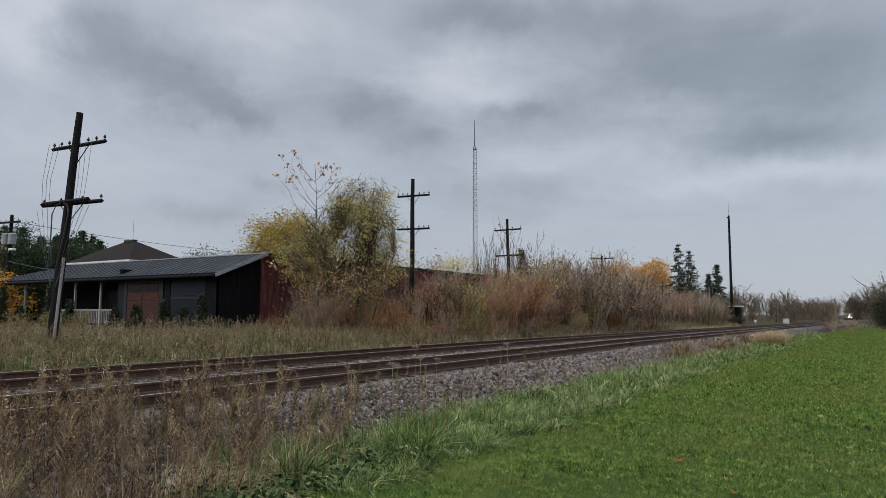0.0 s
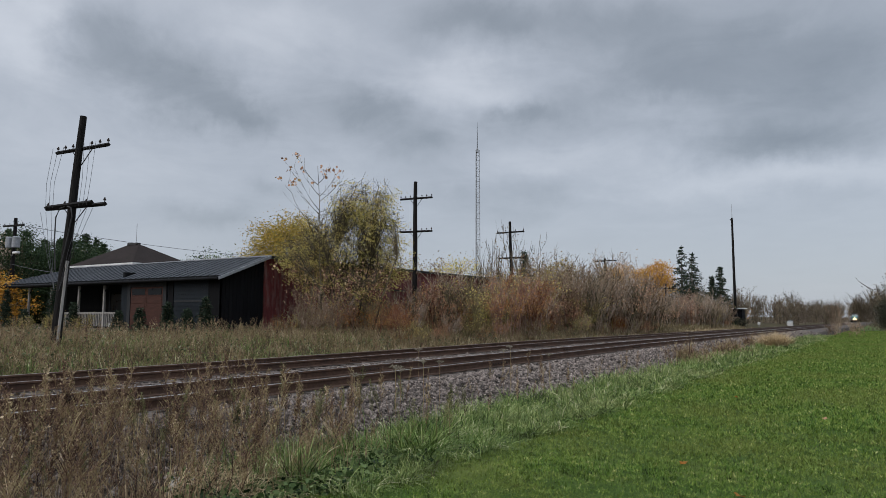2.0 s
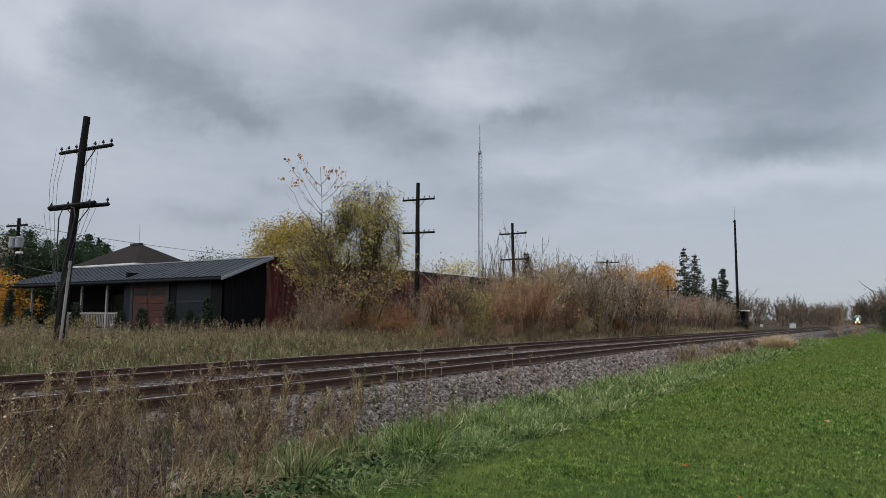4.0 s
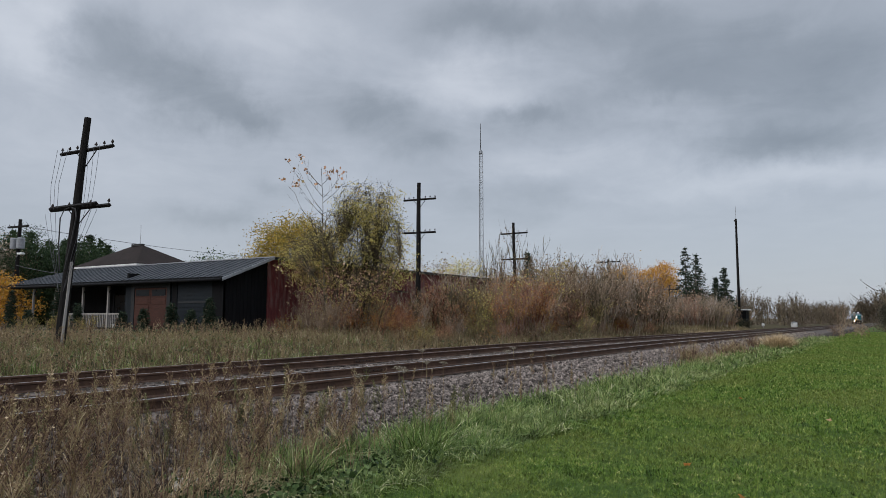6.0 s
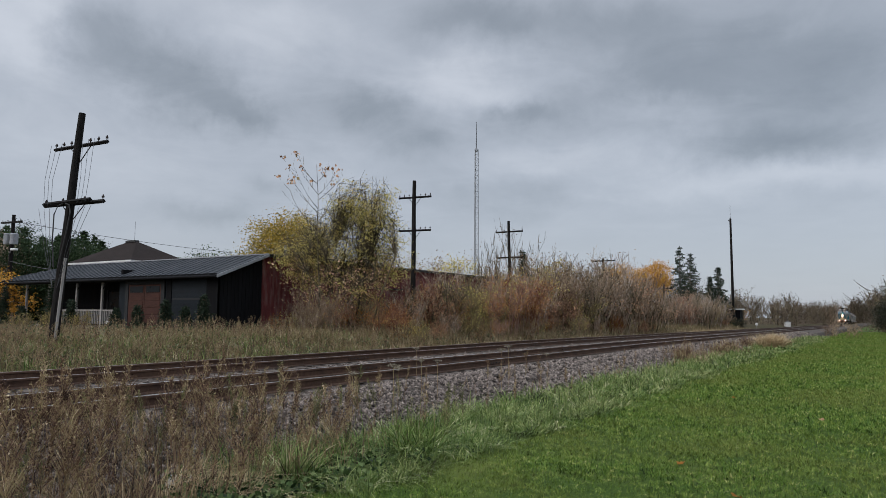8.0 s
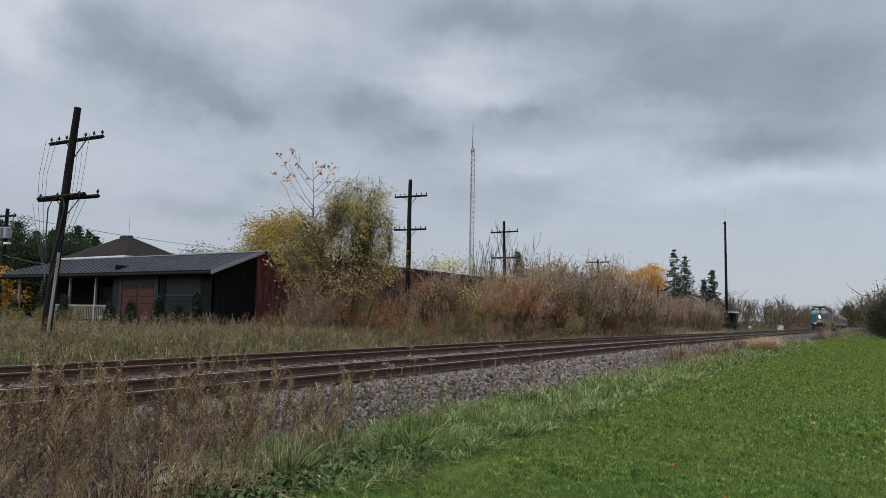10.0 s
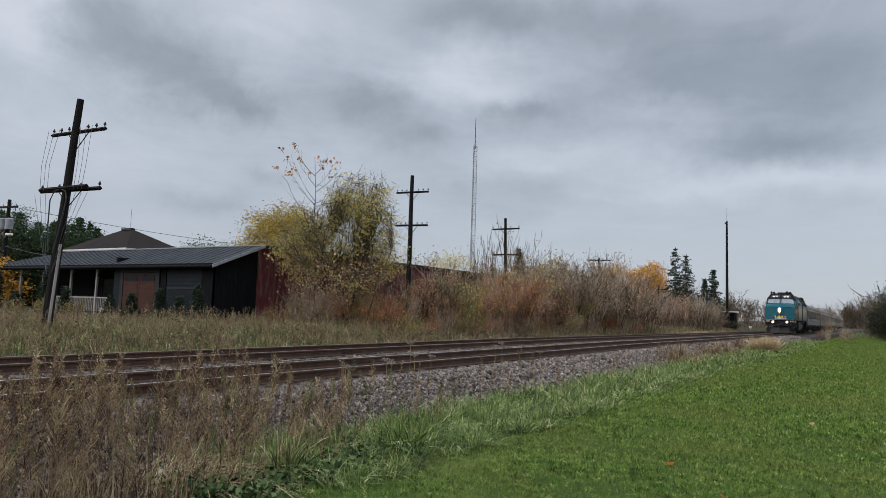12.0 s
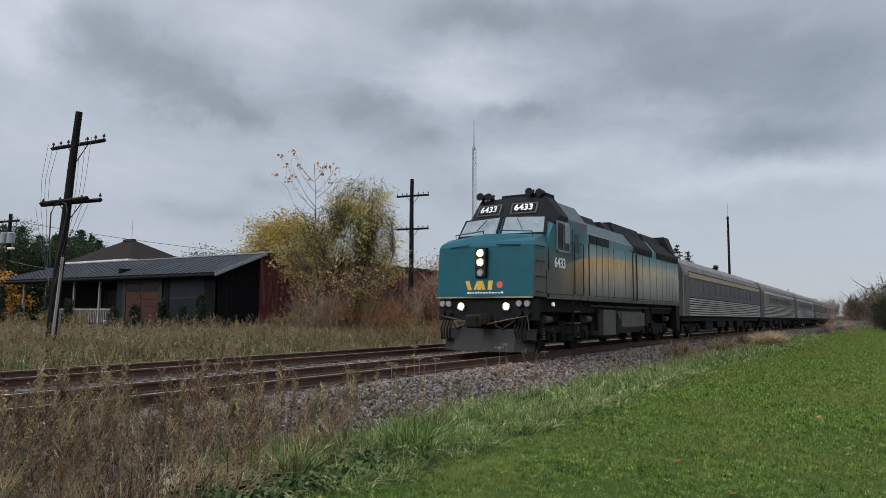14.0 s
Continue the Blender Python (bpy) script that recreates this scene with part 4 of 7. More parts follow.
    loft(bm, [cab_ring(-W, 0.62, 0.12), cab_ring(-W + 0.42, 0.04, 0.06), cab_ring(0, 0, -0.05), cab_ring(W - 0.42, 0.04, 0.06), cab_ring(W, 0.62, 0.12)])
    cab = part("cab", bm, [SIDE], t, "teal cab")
    # black brow over the windscreens
    bm = bmesh.new()
    def brow(x, dz, dy):
        return [(x, 1.36 + dy, 4.02 - dz * 0.4), (x, 1.40 + dy, 3.98 - dz * 0.4), (x, 2.6, 4.55 - dz), (x, 2.6, 4.67 - dz), (x, 1.86 + dy, 4.68 - dz)]
    loft(bm, [brow(-W - 0.01, 0.62, 0.12), brow(-W + 0.42, 0.02, 0.06), brow(0, 0, -0.05), brow(W - 0.42, 0.02, 0.06), brow(W + 0.01, 0.62, 0.12)])
    brow_ob = part("brow", bm, TRAIN_BLACK, cab, "black brow above the windscreens")
    for s in (-1, 1):
        # windscreens lie on the sloping front between the nose and the brow
        bm = bmesh.new()
        q = [(s * 0.10, 1.02, 3.45), (s * 1.38, 1.13, 3.45), (s * 1.30, 1.43, 3.93), (s * 0.10, 1.32, 3.98)]
        a = [bm.verts.new(p) for p in q]
        c = [bm.verts.new((p[0], p[1] - 0.05, p[2] + 0.03)) for p in q]
        bm.faces.new(a); bm.faces.new(c); quad_faces(bm, a, c)
        scr = part("windscreen", bm, SCREEN, cab, "raked windscreen")
        bm = bmesh.new()
        q = [(s * 0.03, 0.99, 3.40), (s * 1.46, 1.11, 3.40), (s * 1.37, 1.46, 3.99), (s * 0.03, 1.35, 4.04)]
        a = [bm.verts.new(p) for p in q]
        c = [bm.verts.new((p[0], p[1] - 0.035, p[2] + 0.02)) for p in q]
        bm.faces.new(a); bm.faces.new(c); quad_faces(bm, a, c)
        part("gasket", bm, TRAIN_BLACK, scr, "black windscreen gasket")
        part("wiper", rod(bmesh.new(), (s * 0.5, 1.2, 3.95), (s * 0.75, 1.0, 3.6), 0.014, n=4), IRON, scr)
        # number boards
        nb = part("number_board", box(bmesh.new(), -0.37, 0.37, -0.15, 0.15, -0.03, 0.05, 0.01), TRAIN_BLACK, cab, "lit number board")
        nb.matrix_basis = pose(s * 0.58, 1.52, 4.27, 62, 0, s * 5)
        part("board_frame", box(bmesh.new(), -0.42, 0.42, -0.2, 0.2, -0.06, 0.03, 0.01), TANK, nb)
        text_part("6433", 0.3, LAMP_NUMBER if s > 0 else WHITE_INK, nb, pose(0, 0.0, 0.056))
        # side window, mirror, number, doors
        sw = part("side_window", box(bmesh.new(), s * W - 0.02, s * W + 0.012, 1.72, 2.62, 3.02, 3.82, 0.006), CAR_GLASS, cab, "cab side window")
        for y0, y1, z0, z1 in ((1.66, 1.72, 2.96, 3.88), (2.62, 2.68, 2.96, 3.88), (1.66, 2.68, 3.82, 3.88), (1.66, 2.68, 2.96, 3.02), (2.15, 2.19, 3.02, 3.82)):
            part("frame", box(bmesh.new(), s * W - 0.02, s * W + 0.03, y0, y1, z0, z1), GALV, sw)
        part("mirror", box(bmesh.new(), s * (W + 0.16) - 0.03, s * (W + 0.16) + 0.03, 2.0, 2.28, 3.2, 3.78, 0.02), GALV, cab, "side mirror")
        part("mirror_arm", rod(bmesh.new(), (s * W, 2.14, 3.7), (s * (W + 0.16), 2.14, 3.7), 0.02, n=5), IRON, cab)
        text_part("6433", 0.42, WHITE_INK, cab, pose(s * (W + 0.004), 1.95, 2.62, 90, 0, 90 * s))
        door = part("cab_door", box(bmesh.new(), s * W - 0.01, s * W + 0.018, 2.95, 3.55, 1.75, 3.75, 0.006), SIDE, cab, "cab side door")
        part("door_window", box(bmesh.new(), s * W + 0.01, s * W + 0.024, 3.05, 3.45, 3.05, 3.6), CAR_GLASS, door)
        for dy in (2.88, 3.62):
            part("handrail", tube(bmesh.new(), [(s * W, dy, 1.7), (s * (W + 0.09), dy, 1.75), (s * (W + 0.09), dy, 3.3), (s * W, dy, 3.35)], 0.02, 5), IRON, cab)
        lad = part("steps", box(bmesh.new(), s * W - 0.28, s * W + 0.02, 2.95, 3.5, 0.5, 0.54), UNDER, t, "cab entry steps")
        for z in (0.85, 1.2):
            part("tread", box(bmesh.new(), s * W - 0.25, s * W + 0.02, 2.95, 3.5, z, z + 0.04), TANK, lad)
        for yy in (2.93, 3.5):
            part("stile", box(bmesh.new(), s * W - 0.02, s * W + 0.02, yy, yy + 0.04, 0.5, 1.6), UNDER, lad)
        part("side_panel", box(bmesh.new(), s * W, s * W + 0.02, 0.95, 2.75, 1.72, 2.36, 0.006), SIDE, cab, "bolted access panel")
    # horns and aerials on the cab roof
    for x, y, h in ((-1.0, 1.85, 0.0), (-0.74, 1.92, -0.02), (0.62, 1.95, 0.04), (0.92, 2.02, 0.0)):
        bm = bmesh.new()
        rod(bm, (x, y, 4.52), (x, y, 4.74 + h), 0.045, n=8)
        rod(bm, (x, y + 0.12, 4.74 + h), (x, y - 0.1, 4.76 + h), 0.06, 0.075, n=10)
        rod(bm, (x, y - 0.1, 4.76 + h), (x, y - 0.2, 4.77 + h), 0.075, 0.125, n=12)
        rod(bm, (x - 0.03, y + 0.06, 4.78 + h), (x - 0.03, y + 0.2, 4.86 + h), 0.07, 0.05, n=8)
        part("horn", bm, TRAIN_BLACK, cab, "dark flared roof horn")
    part("roof_box", box(bmesh.new(), -0.42, 1.05, 2.0, 2.7, 4.6, 4.8, 0.02), TRAIN_BLACK, cab)
    # long body: sides, canted shoulders, roof
    bm = bmesh.new()
    prof2 = [(-W, 1.58), (W, 1.58), (W, 3.72), (W - 0.38, 4.2), (0.62, 4.36), (-0.62, 4.36), (-W + 0.38, 4.2), (-W, 3.72)]
    extrude_y(bm, prof2, 4.2, 16.15)
    bm.faces.ensure_lookup_table()
    for f in bm.faces:
        f.normal_update()
        f.material_index = 1 if abs(f.normal.z) > 0.75 else 0
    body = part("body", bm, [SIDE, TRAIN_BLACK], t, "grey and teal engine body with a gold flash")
    rnd = random.Random(5)
    for s in (-1, 1):
        # tall access doors with dark gaps, rails between them
        ys = (4.35, 5.0, 5.6, 6.2, 6.8, 8.1, 9.4, 10.3, 11.3, 12.3, 13.2, 13.9, 14.4, 14.9, 15.4, 15.9)
        for y0, y1 in zip(ys, ys[1:]):
            part("door_panel", box(bmesh.new(), s * W, s * W + 0.022, y0 + 0.03, y1 - 0.03, 1.74, 3.42, 0.008), SIDE, body)
            part("door_gap", box(bmesh.new(), s * W + 0.0, s * W + 0.012, y0 - 0.03, y0 + 0.03, 1.72, 3.44), TRAIN_BLACK, body)
        for y in (8.75, 9.25):
            part("handrail", tube(bmesh.new(), [(s * W, y, 1.6), (s * (W + 0.1), y, 1.7), (s * (W + 0.1), y, 3.5), (s * W, y, 3.55)], 0.025, 5), IRON, body)
        for y0, y1, z0, z1 in ((4.4, 4.95, 3.5, 3.85), (5.05, 5.6, 3.5, 3.85), (5.7, 6.3, 3.5, 3.85)):
            gr = part("louvre", box(bmesh.new(), s * W - 0.06, s * W + 0.016, y0, y1, z0 - 0.06, z1 - 0.14), TRAIN_BLACK, body, "black louvred opening")
            for k in range(4):
                part("slat", box(bmesh.new(), s * W + 0.016, s * W + 0.03, y0, y1, z0 - 0.04 + k * 0.06, z0 - 0.015 + k * 0.06), IRON, gr)
        # large dark intake and the radiator section
        for y0, y1 in ((9.2, 11.6), (12.4, 13.9), (14.0, 15.9)):
            bm = bmesh.new()
            prof_g = [(s * (W + 0.025), 3.5), (s * (W + 0.025), 3.735), (s * (W - 0.345), 4.215), (s * (W - 0.5), 4.1), (s * (W - 0.15), 3.5)]
            extrude_y(bm, prof_g, y0, y1)
            gr = part("intake_grille", bm, TRAIN_BLACK, body, "large black air intake")
            for q in range(int((y1 - y0) / 0.4) + 1):
                yy = y0 + q * (y1 - y0) / int((y1 - y0) / 0.4)
                part("rib", tube(bmesh.new(), [(s * (W + 0.03), yy, 3.5), (s * (W + 0.03), yy, 3.74), (s * (W - 0.34), yy, 4.22)], 0.022, 4), IRON, gr)
        part("sill", box(bmesh.new(), s * W - 0.05, s * W + 0.035, 4.2, 16.1, 1.56, 1.7, 0.01), TANK, body)
        part("step_well", box(bmesh.new(), s * W - 0.25, s * W + 0.02, 15.5, 16.1, 0.45, 1.56), UNDER, t)
    for y0, y1, z in ((4.6, 6.4, 4.5), (7.2, 8.0, 4.5), (8.3, 11.8, 4.62), (12.2, 15.9, 4.58)):
        bm = bmesh.new()
        extrude_y(bm, [(-1.1, 4.2), (1.1, 4.2), (0.9, z), (-0.9, z)], y0, y1)
        part("roof_hatch", bm, TRAIN_BLACK, body, "black roof hatch")
    for y in (12.9, 14.0, 15.1):
        part("fan", rod(bmesh.new(), (0, y, 4.55), (0, y, 4.7), 0.55, n=20), TRAIN_BLACK, body, "round cooling fan")
    part("exhaust", box(bmesh.new(), -0.3, 0.3, 7.3, 7.9, 4.5, 4.72, 0.02), TRAIN_BLACK, body)
    bm = bmesh.new()
    extrude_y(bm, [(-W + 0.12, 4.0), (W - 0.12, 4.0), (W - 0.4, 4.7), (-W + 0.4, 4.7)], 15.2, 16.05)
    part("rear_radiator", bm, TRAIN_BLACK, body)
    # front end: buffer beam, ditch lights, coupler, plough
    part("buffer_beam", box(bmesh.new(), -1.5, 1.5, 0.1, 0.6, 0.95, 1.55, 0.02), TRAIN_BLACK, t, "black front beam")
    for x in (-0.72, 0.72):
        d = part("ditch_light", rod(bmesh.new(), (x, 0.02, 1.34), (x, 0.1, 1.34), 0.082, n=18), LAMP_WARM, t, "lit round ditch light")
        part("bezel", rod(bmesh.new(), (x, 0.035, 1.34), (x, 0.12, 1.34), 0.125, n=18), TANK, d)
    for x in (-1.33, -1.12, 1.12, 1.36):
        for z in (1.42, 1.16):
            part("marker", rod(bmesh.new(), (x, 0.0, z), (x, 0.12, z), 0.085, n=12), GALV if z > 1.3 else UNDER, t, "small unlit front lamp")
    bm = bmesh.new()
    box(bm, -0.24, 0.24, -0.05, 0.6, 0.8, 1.14, 0.04)
    box(bm, -0.15, 0.15, -0.5, 0.1, 0.82, 1.06, 0.05)
    box(bm, -0.22, 0.2, -0.62, -0.36, 0.74, 1.12, 0.06)
    part("coupler", bm, UNDER, t, "black knuckle coupler")
    # plough blade: a bent plate
    bm = bmesh.new()
    prof3 = [(-1.42, 0.3), (-0.95, 0.02), (0, -0.12), (0.95, 0.02), (1.42, 0.3)]
    topv = [bm.verts.new((x, y + 0.22, 0.72)) for x, y in prof3]
    bot = [bm.verts.new((x, y, 0.1)) for x, y in prof3]
    topb = [bm.verts.new((x, y + 0.27, 0.72)) for x, y in prof3]
    botb = [bm.verts.new((x, y + 0.05, 0.1)) for x, y in prof3]
    for a, b in ((topv, bot), (bot, botb), (botb, topb), (topb, topv)):
        for i in range(4):
            bm.faces.new((a[i], a[i + 1], b[i + 1], b[i]))
    part("plough", bm, PILOT, t, "grey steel snowplough pilot")
    for s in (-1, 1):
        part("hose", tube(bmesh.new(), [(s * 0.4, 0.05, 1.0), (s * 0.5, -0.15, 0.8), (s * 0.72, -0.2, 0.72), (s * 0.95, -0.05, 0.9), (s * 1.05, 0.1, 1.05)], 0.03, 6), UNDER, t)
        part("cut_lever", tube(bmesh.new(), [(s * 0.2, -0.1, 0.85), (s * 0.8, -0.05, 0.98), (s * 1.38, 0.0, 1.08), (s * 1.42, 0.02, 0.7)], 0.016, 5), TANK, t)
        for k in range(4):
            part("hose", tube(bmesh.new(), [(s * (1.0 + 0.1 * k), 0.08, 1.0), (s * (1.02 + 0.1 * k), -0.06, 0.72), (s * (1.06 + 0.09 * k), 0.0, 0.45)], 0.028, 6), UNDER, t)
        part("corner_step", box(bmesh.new(), s * 1.3 - 0.18, s * 1.3 + 0.2, 0.15, 0.55, 0.4, 0.44), UNDER, t)
    part("underframe", box(bmesh.new(), -1.3, 1.3, 0.5, 16.2, 1.2, 1.58), UNDER, t)
    for s in (-1, 1):
        for y in (1.7, 5.0, 11.8, 15.0):
            part("brake_cylinder", rod(bmesh.new(), (s * 1.18, y - 0.22, 0.98), (s * 1.18, y + 0.22, 0.98), 0.11, n=12), TANK, t)
            part("sand_pipe", tube(bmesh.new(), [(s * 1.1, y, 1.2), (s * 1.05, y + 0.1, 0.7), (s * 0.85, y + 0.15, 0.12)], 0.022, 5), TANK, t)
        part("air_pipe", tube(bmesh.new(), [(s * 1.36, 4.8, 1.42), (s * 1.36, 9.0, 1.40), (s * 1.36, 15.4, 1.42)], 0.03, 5), TANK, t)
        part("side_lamp", rod(bmesh.new(), (s * 1.44, 1.55, 1.42), (s * 1.50, 1.55, 1.42), 0.06, n=10), LAMP_NUMBER, t, "small lit side lamp")
        for y in (5.5, 7.35, 11.0, 12.0):
            part("bracket", box(bmesh.new(), s * 1.3 - 0.05, s * 1.3 + 0.08, y, y + 0.08, 0.6, 1.5), UNDER, t)
    bogie(t, 3.35, 2.74, 0.508, 2)
    bogie(t, 13.4, 2.74, 0.508, 2)
    # fuel tank, air reservoirs, battery box
    tank = part("fuel_tank", rod(bmesh.new(), (0, 7.9, 0.83), (0, 10.9, 0.83), 0.62, n=20), TANK, t, "grey fuel tank")
    bm = bmesh.new()
    extrude_y(bm, [(-1.2, 0.45), (1.2, 0.45), (1.42, 0.7), (1.42, 1.2), (-1.42, 1.2), (-1.42, 0.7)], 7.95, 10.85)
    part("tank_shell", bm, TANK, tank)
    for s in (-1, 1):
        part("reservoir", rod(bmesh.new(), (s * 1.15, 7.7, 1.05), (s * 1.15, 10.9, 1.05), 0.26, n=14), TANK, t)
        part("battery_box", box(bmesh.new(), s * 1.2 - 0.25, s * 1.2 + 0.25, 5.9, 7.2, 0.42, 1.3, 0.02), TANK, t, "grey battery box")
        part("sand_box", box(bmesh.new(), s * 1.2 - 0.2, s * 1.2 + 0.2, 11.1, 11.8, 0.8, 1.3, 0.02), UNDER, t)
    return t


def make_coach(kind):
    """A fluted stainless coach; kind 0 has the gold band above the windows."""
    L, W = 25.3, 1.5
    t = thing("railway_coach", "stainless fluted railway coach with a dark window band" + (" and gold stripe" if kind == 0 else ""), "railway coach", group="coaches of the train")
    bm = bmesh.new()
    prof = [(-W, 1.1), (W, 1.1), (W, 3.25), (W - 0.12, 3.62), (W - 0.5, 3.95), (0.5, 4.12), (-0.5, 4.12), (-W + 0.5, 3.95), (-W + 0.12, 3.62), (-W, 3.25)]
    extrude_y(bm, prof, 0.3, L)
    body = part("body", bm, CAR_ROOF, t, "dull stainless body and roof")
    for s in (-1, 1):
        for k in range(8):
            bm = bmesh.new()
            z = 1.12 + k * 0.115
            extrude_y(bm, [(s * W, z), (s * (W + 0.045), z + 0.015), (s * (W + 0.045), z + 0.06), (s * W, z + 0.075)], 1.5, L - 0.4)
            part("flute", bm, SILVER, body)
        part("window_band", box(bmesh.new(), s * W - 0.01, s * W + 0.014, 1.5, L - 0.4, 2.06, 2.98), BAND_BLUE if kind == 0 else CAR_ROOF, body, "dark painted window band")
        part("gold_stripe" if kind == 0 else "letter_board", box(bmesh.new(), s * W - 0.01, s * W + 0.02, 1.5, L - 0.4, 3.0, 3.26), BAND_GOLD if kind == 0 else SILVER, body)
        # near-black sheet in the grooves: shade between the flutes, put in as colour
        part("flute_gap_shade", box(bmesh.new(), s * W - 0.01, s * W + 0.008, 1.5, L - 0.4, 1.1, 2.05), UNDER, body)
        for zz in (2.99, 3.28):
            part("trim_line", box(bmesh.new(), s * W, s * W + 0.026, 1.5, L - 0.4, zz, zz + 0.03), UNDER, body)
        n = 11
        for k in range(n):
            y = 5.4 + k * (L - 9.6) / (n - 1)
            w = part("window", box(bmesh.new(), s * W, s * W + 0.022, y - 0.55, y + 0.55, 2.3, 2.86, 0.008), CAR_GLASS, body, "tinted passenger window")
        for y in (0.95, L - 0.2):
            part("end_door", box(bmesh.new(), s * W - 0.02, s * W + 0.012, y - 0.38, y + 0.42 if y < 5 else y + 0.1, 1.1, 3.1), BAND_BLUE, body, "dark vestibule door")
            part("door_window", box(bmesh.new(), s * W, s * W + 0.02, y - 0.2, y + 0.2 if y < 5 else y + 0.08, 2.2, 2.9), CAR_GLASS, body)
    part("diaphragm", box(bmesh.new(), -1.3, 1.3, -0.12, 0.3, 1.0, 3.75), UNDER, t, "black gangway bellows")
    part("diaphragm", box(bmesh.new(), -1.3, 1.3, L, L + 0.3, 1.0, 3.75), UNDER, t)
    part("skirt", box(bmesh.new(), -1.35, 1.35, 0.4, L - 0.1, 0.85, 1.1), UNDER, t)
    for y0, y1, z0 in ((6.2, 8.2, 0.4), (9.4, 12.0, 0.5), (13.0, 14.6, 0.42), (16.0, 18.6, 0.5)):
        part("equipment_box", box(bmesh.new(), -1.3, 1.3, y0, y1, z0, 0.9, 0.03), UNDER, t)
    for y in (3.3, L - 3.0):
        bogie(t, y, 2.6, 0.457, 2)
    for k in range(5):
        part("roof_vent", box(bmesh.new(), -0.35, 0.35, 3.0 + k * 4.6, 3.8 + k * 4.6, 4.1, 4.2, 0.02), TRAIN_BLACK, t)
    return t


loco = make_locomotive()
coaches = [make_coach(0)]
for k in range(4):
    coaches.append(copy_thing(coaches[0], Matrix()) if k == 2 else make_coach(1) if k == 0 else copy_thing(coaches[1], Matrix()))
# ---- plants: generators ----
GRASS = foliage("lawn_blades", ((0.008, 0.018, 0.003), (0.03, 0.06, 0.009), (0.062, 0.115, 0.016), (0.095, 0.165, 0.025), (0.135, 0.2, 0.034), (0.22, 0.275, 0.06), (0.44, 0.43, 0.18)), spread=(0.42, 0.5, (0.16, 0.175, 0.042)), clump=8.0)
LONG_GRASS = foliage("long_grass", ((0.008, 0.018, 0.004), (0.032, 0.062, 0.012), (0.08, 0.135, 0.028), (0.15, 0.215, 0.056), (0.27, 0.32, 0.115), (0.54, 0.52, 0.32)), spread=(0.55, 0.35, (0.27, 0.26, 0.12)), clump=2.8)
DRY_GRASS = foliage("dry_grass", ((0.0352, 0.0275, 0.0176), (0.105, 0.0902, 0.0374), (0.187, 0.119, 0.0748), (0.242, 0.193, 0.0935), (0.363, 0.275, 0.171), (0.605, 0.506, 0.341)), spread=(0.35, 0.35, (0.16, 0.15, 0.06)), clump=1.6)
STRAW = foliage("straw_tuft", ((0.42, 0.31, 0.18), (0.56, 0.44, 0.27), (0.36, 0.27, 0.16)))
WEED = foliage("dead_weeds", ((0.024, 0.014, 0.011), (0.078, 0.045, 0.034), (0.165, 0.10, 0.066), (0.27, 0.19, 0.105), (0.31, 0.25, 0.13), (0.56, 0.44, 0.29)), clump=3.2)
WEED_OLIVE = foliage("olive_weeds", ((0.045, 0.045, 0.02), (0.10, 0.10, 0.04), (0.18, 0.17, 0.075), (0.30, 0.27, 0.13)), clump=3.2)
HERB = foliage("low_green_weeds", ((0.012, 0.026, 0.008), (0.04, 0.07, 0.02), (0.09, 0.13, 0.045), (0.14, 0.18, 0.07)))
TWIG = foliage("grey_brown_twigs", ((0.0978, 0.0667, 0.046), (0.207, 0.144, 0.101), (0.31, 0.23, 0.172), (0.46, 0.368, 0.287)), 0.9, clump=0.7, per_object=0.7)
TWIG_DARK = foliage("dark_olive_twigs", ((0.055, 0.0462, 0.0308), (0.11, 0.088, 0.055), (0.176, 0.143, 0.088)), 0.9)
FAR_BROWN = foliage("far_brown_leaves", ((0.10, 0.072, 0.052), (0.15, 0.11, 0.08), (0.075, 0.056, 0.045), (0.17, 0.14, 0.10)))
TWIG_PALE = foliage("pale_grey_twigs", ((0.17, 0.135, 0.105), (0.30, 0.25, 0.205), (0.46, 0.40, 0.34)), 0.9, clump=0.7, per_object=0.7)
TWIG_RED = foliage("reddish_twigs", ((0.12, 0.05, 0.04), (0.24, 0.13, 0.09), (0.34, 0.21, 0.15)), 0.9, clump=0.7, per_object=0.7)
TWIG_OLIVE = foliage("olive_twigs", ((0.20, 0.175, 0.095), (0.30, 0.25, 0.14), (0.25, 0.185, 0.12)), 0.9, per_object=0.7)
LEAF_WILLOW = foliage("yellow_green_leaves", ((0.26, 0.24, 0.075), (0.42, 0.37, 0.11), (0.55, 0.46, 0.14), (0.66, 0.55, 0.19), (0.58, 0.40, 0.10)), through=0.5, clump=1.1)
LEAF_GOLD = foliage("golden_leaves", ((0.42, 0.28, 0.045), (0.50, 0.35, 0.07), (0.30, 0.24, 0.055), (0.20, 0.17, 0.05)))
LEAF_ORANGE = foliage("orange_leaves", ((0.50, 0.25, 0.035), (0.58, 0.33, 0.05), (0.42, 0.2, 0.035)))
LEAF_RUST = foliage("rusty_leaves", ((0.218, 0.103, 0.0633), (0.345, 0.161, 0.0747), (0.46, 0.23, 0.0978), (0.437, 0.299, 0.115)), clump=0.9, per_object=0.7)
DARK_LEAF = foliage("dark_shrub_leaves", ((0.016, 0.019, 0.012), (0.03, 0.033, 0.02), (0.045, 0.038, 0.024), (0.022, 0.028, 0.014)))
LEAF_BROWN = foliage("brown_leaves", ((0.138, 0.092, 0.0575), (0.241, 0.167, 0.109), (0.299, 0.224, 0.132), (0.391, 0.287, 0.184)), clump=0.9, per_object=0.7)
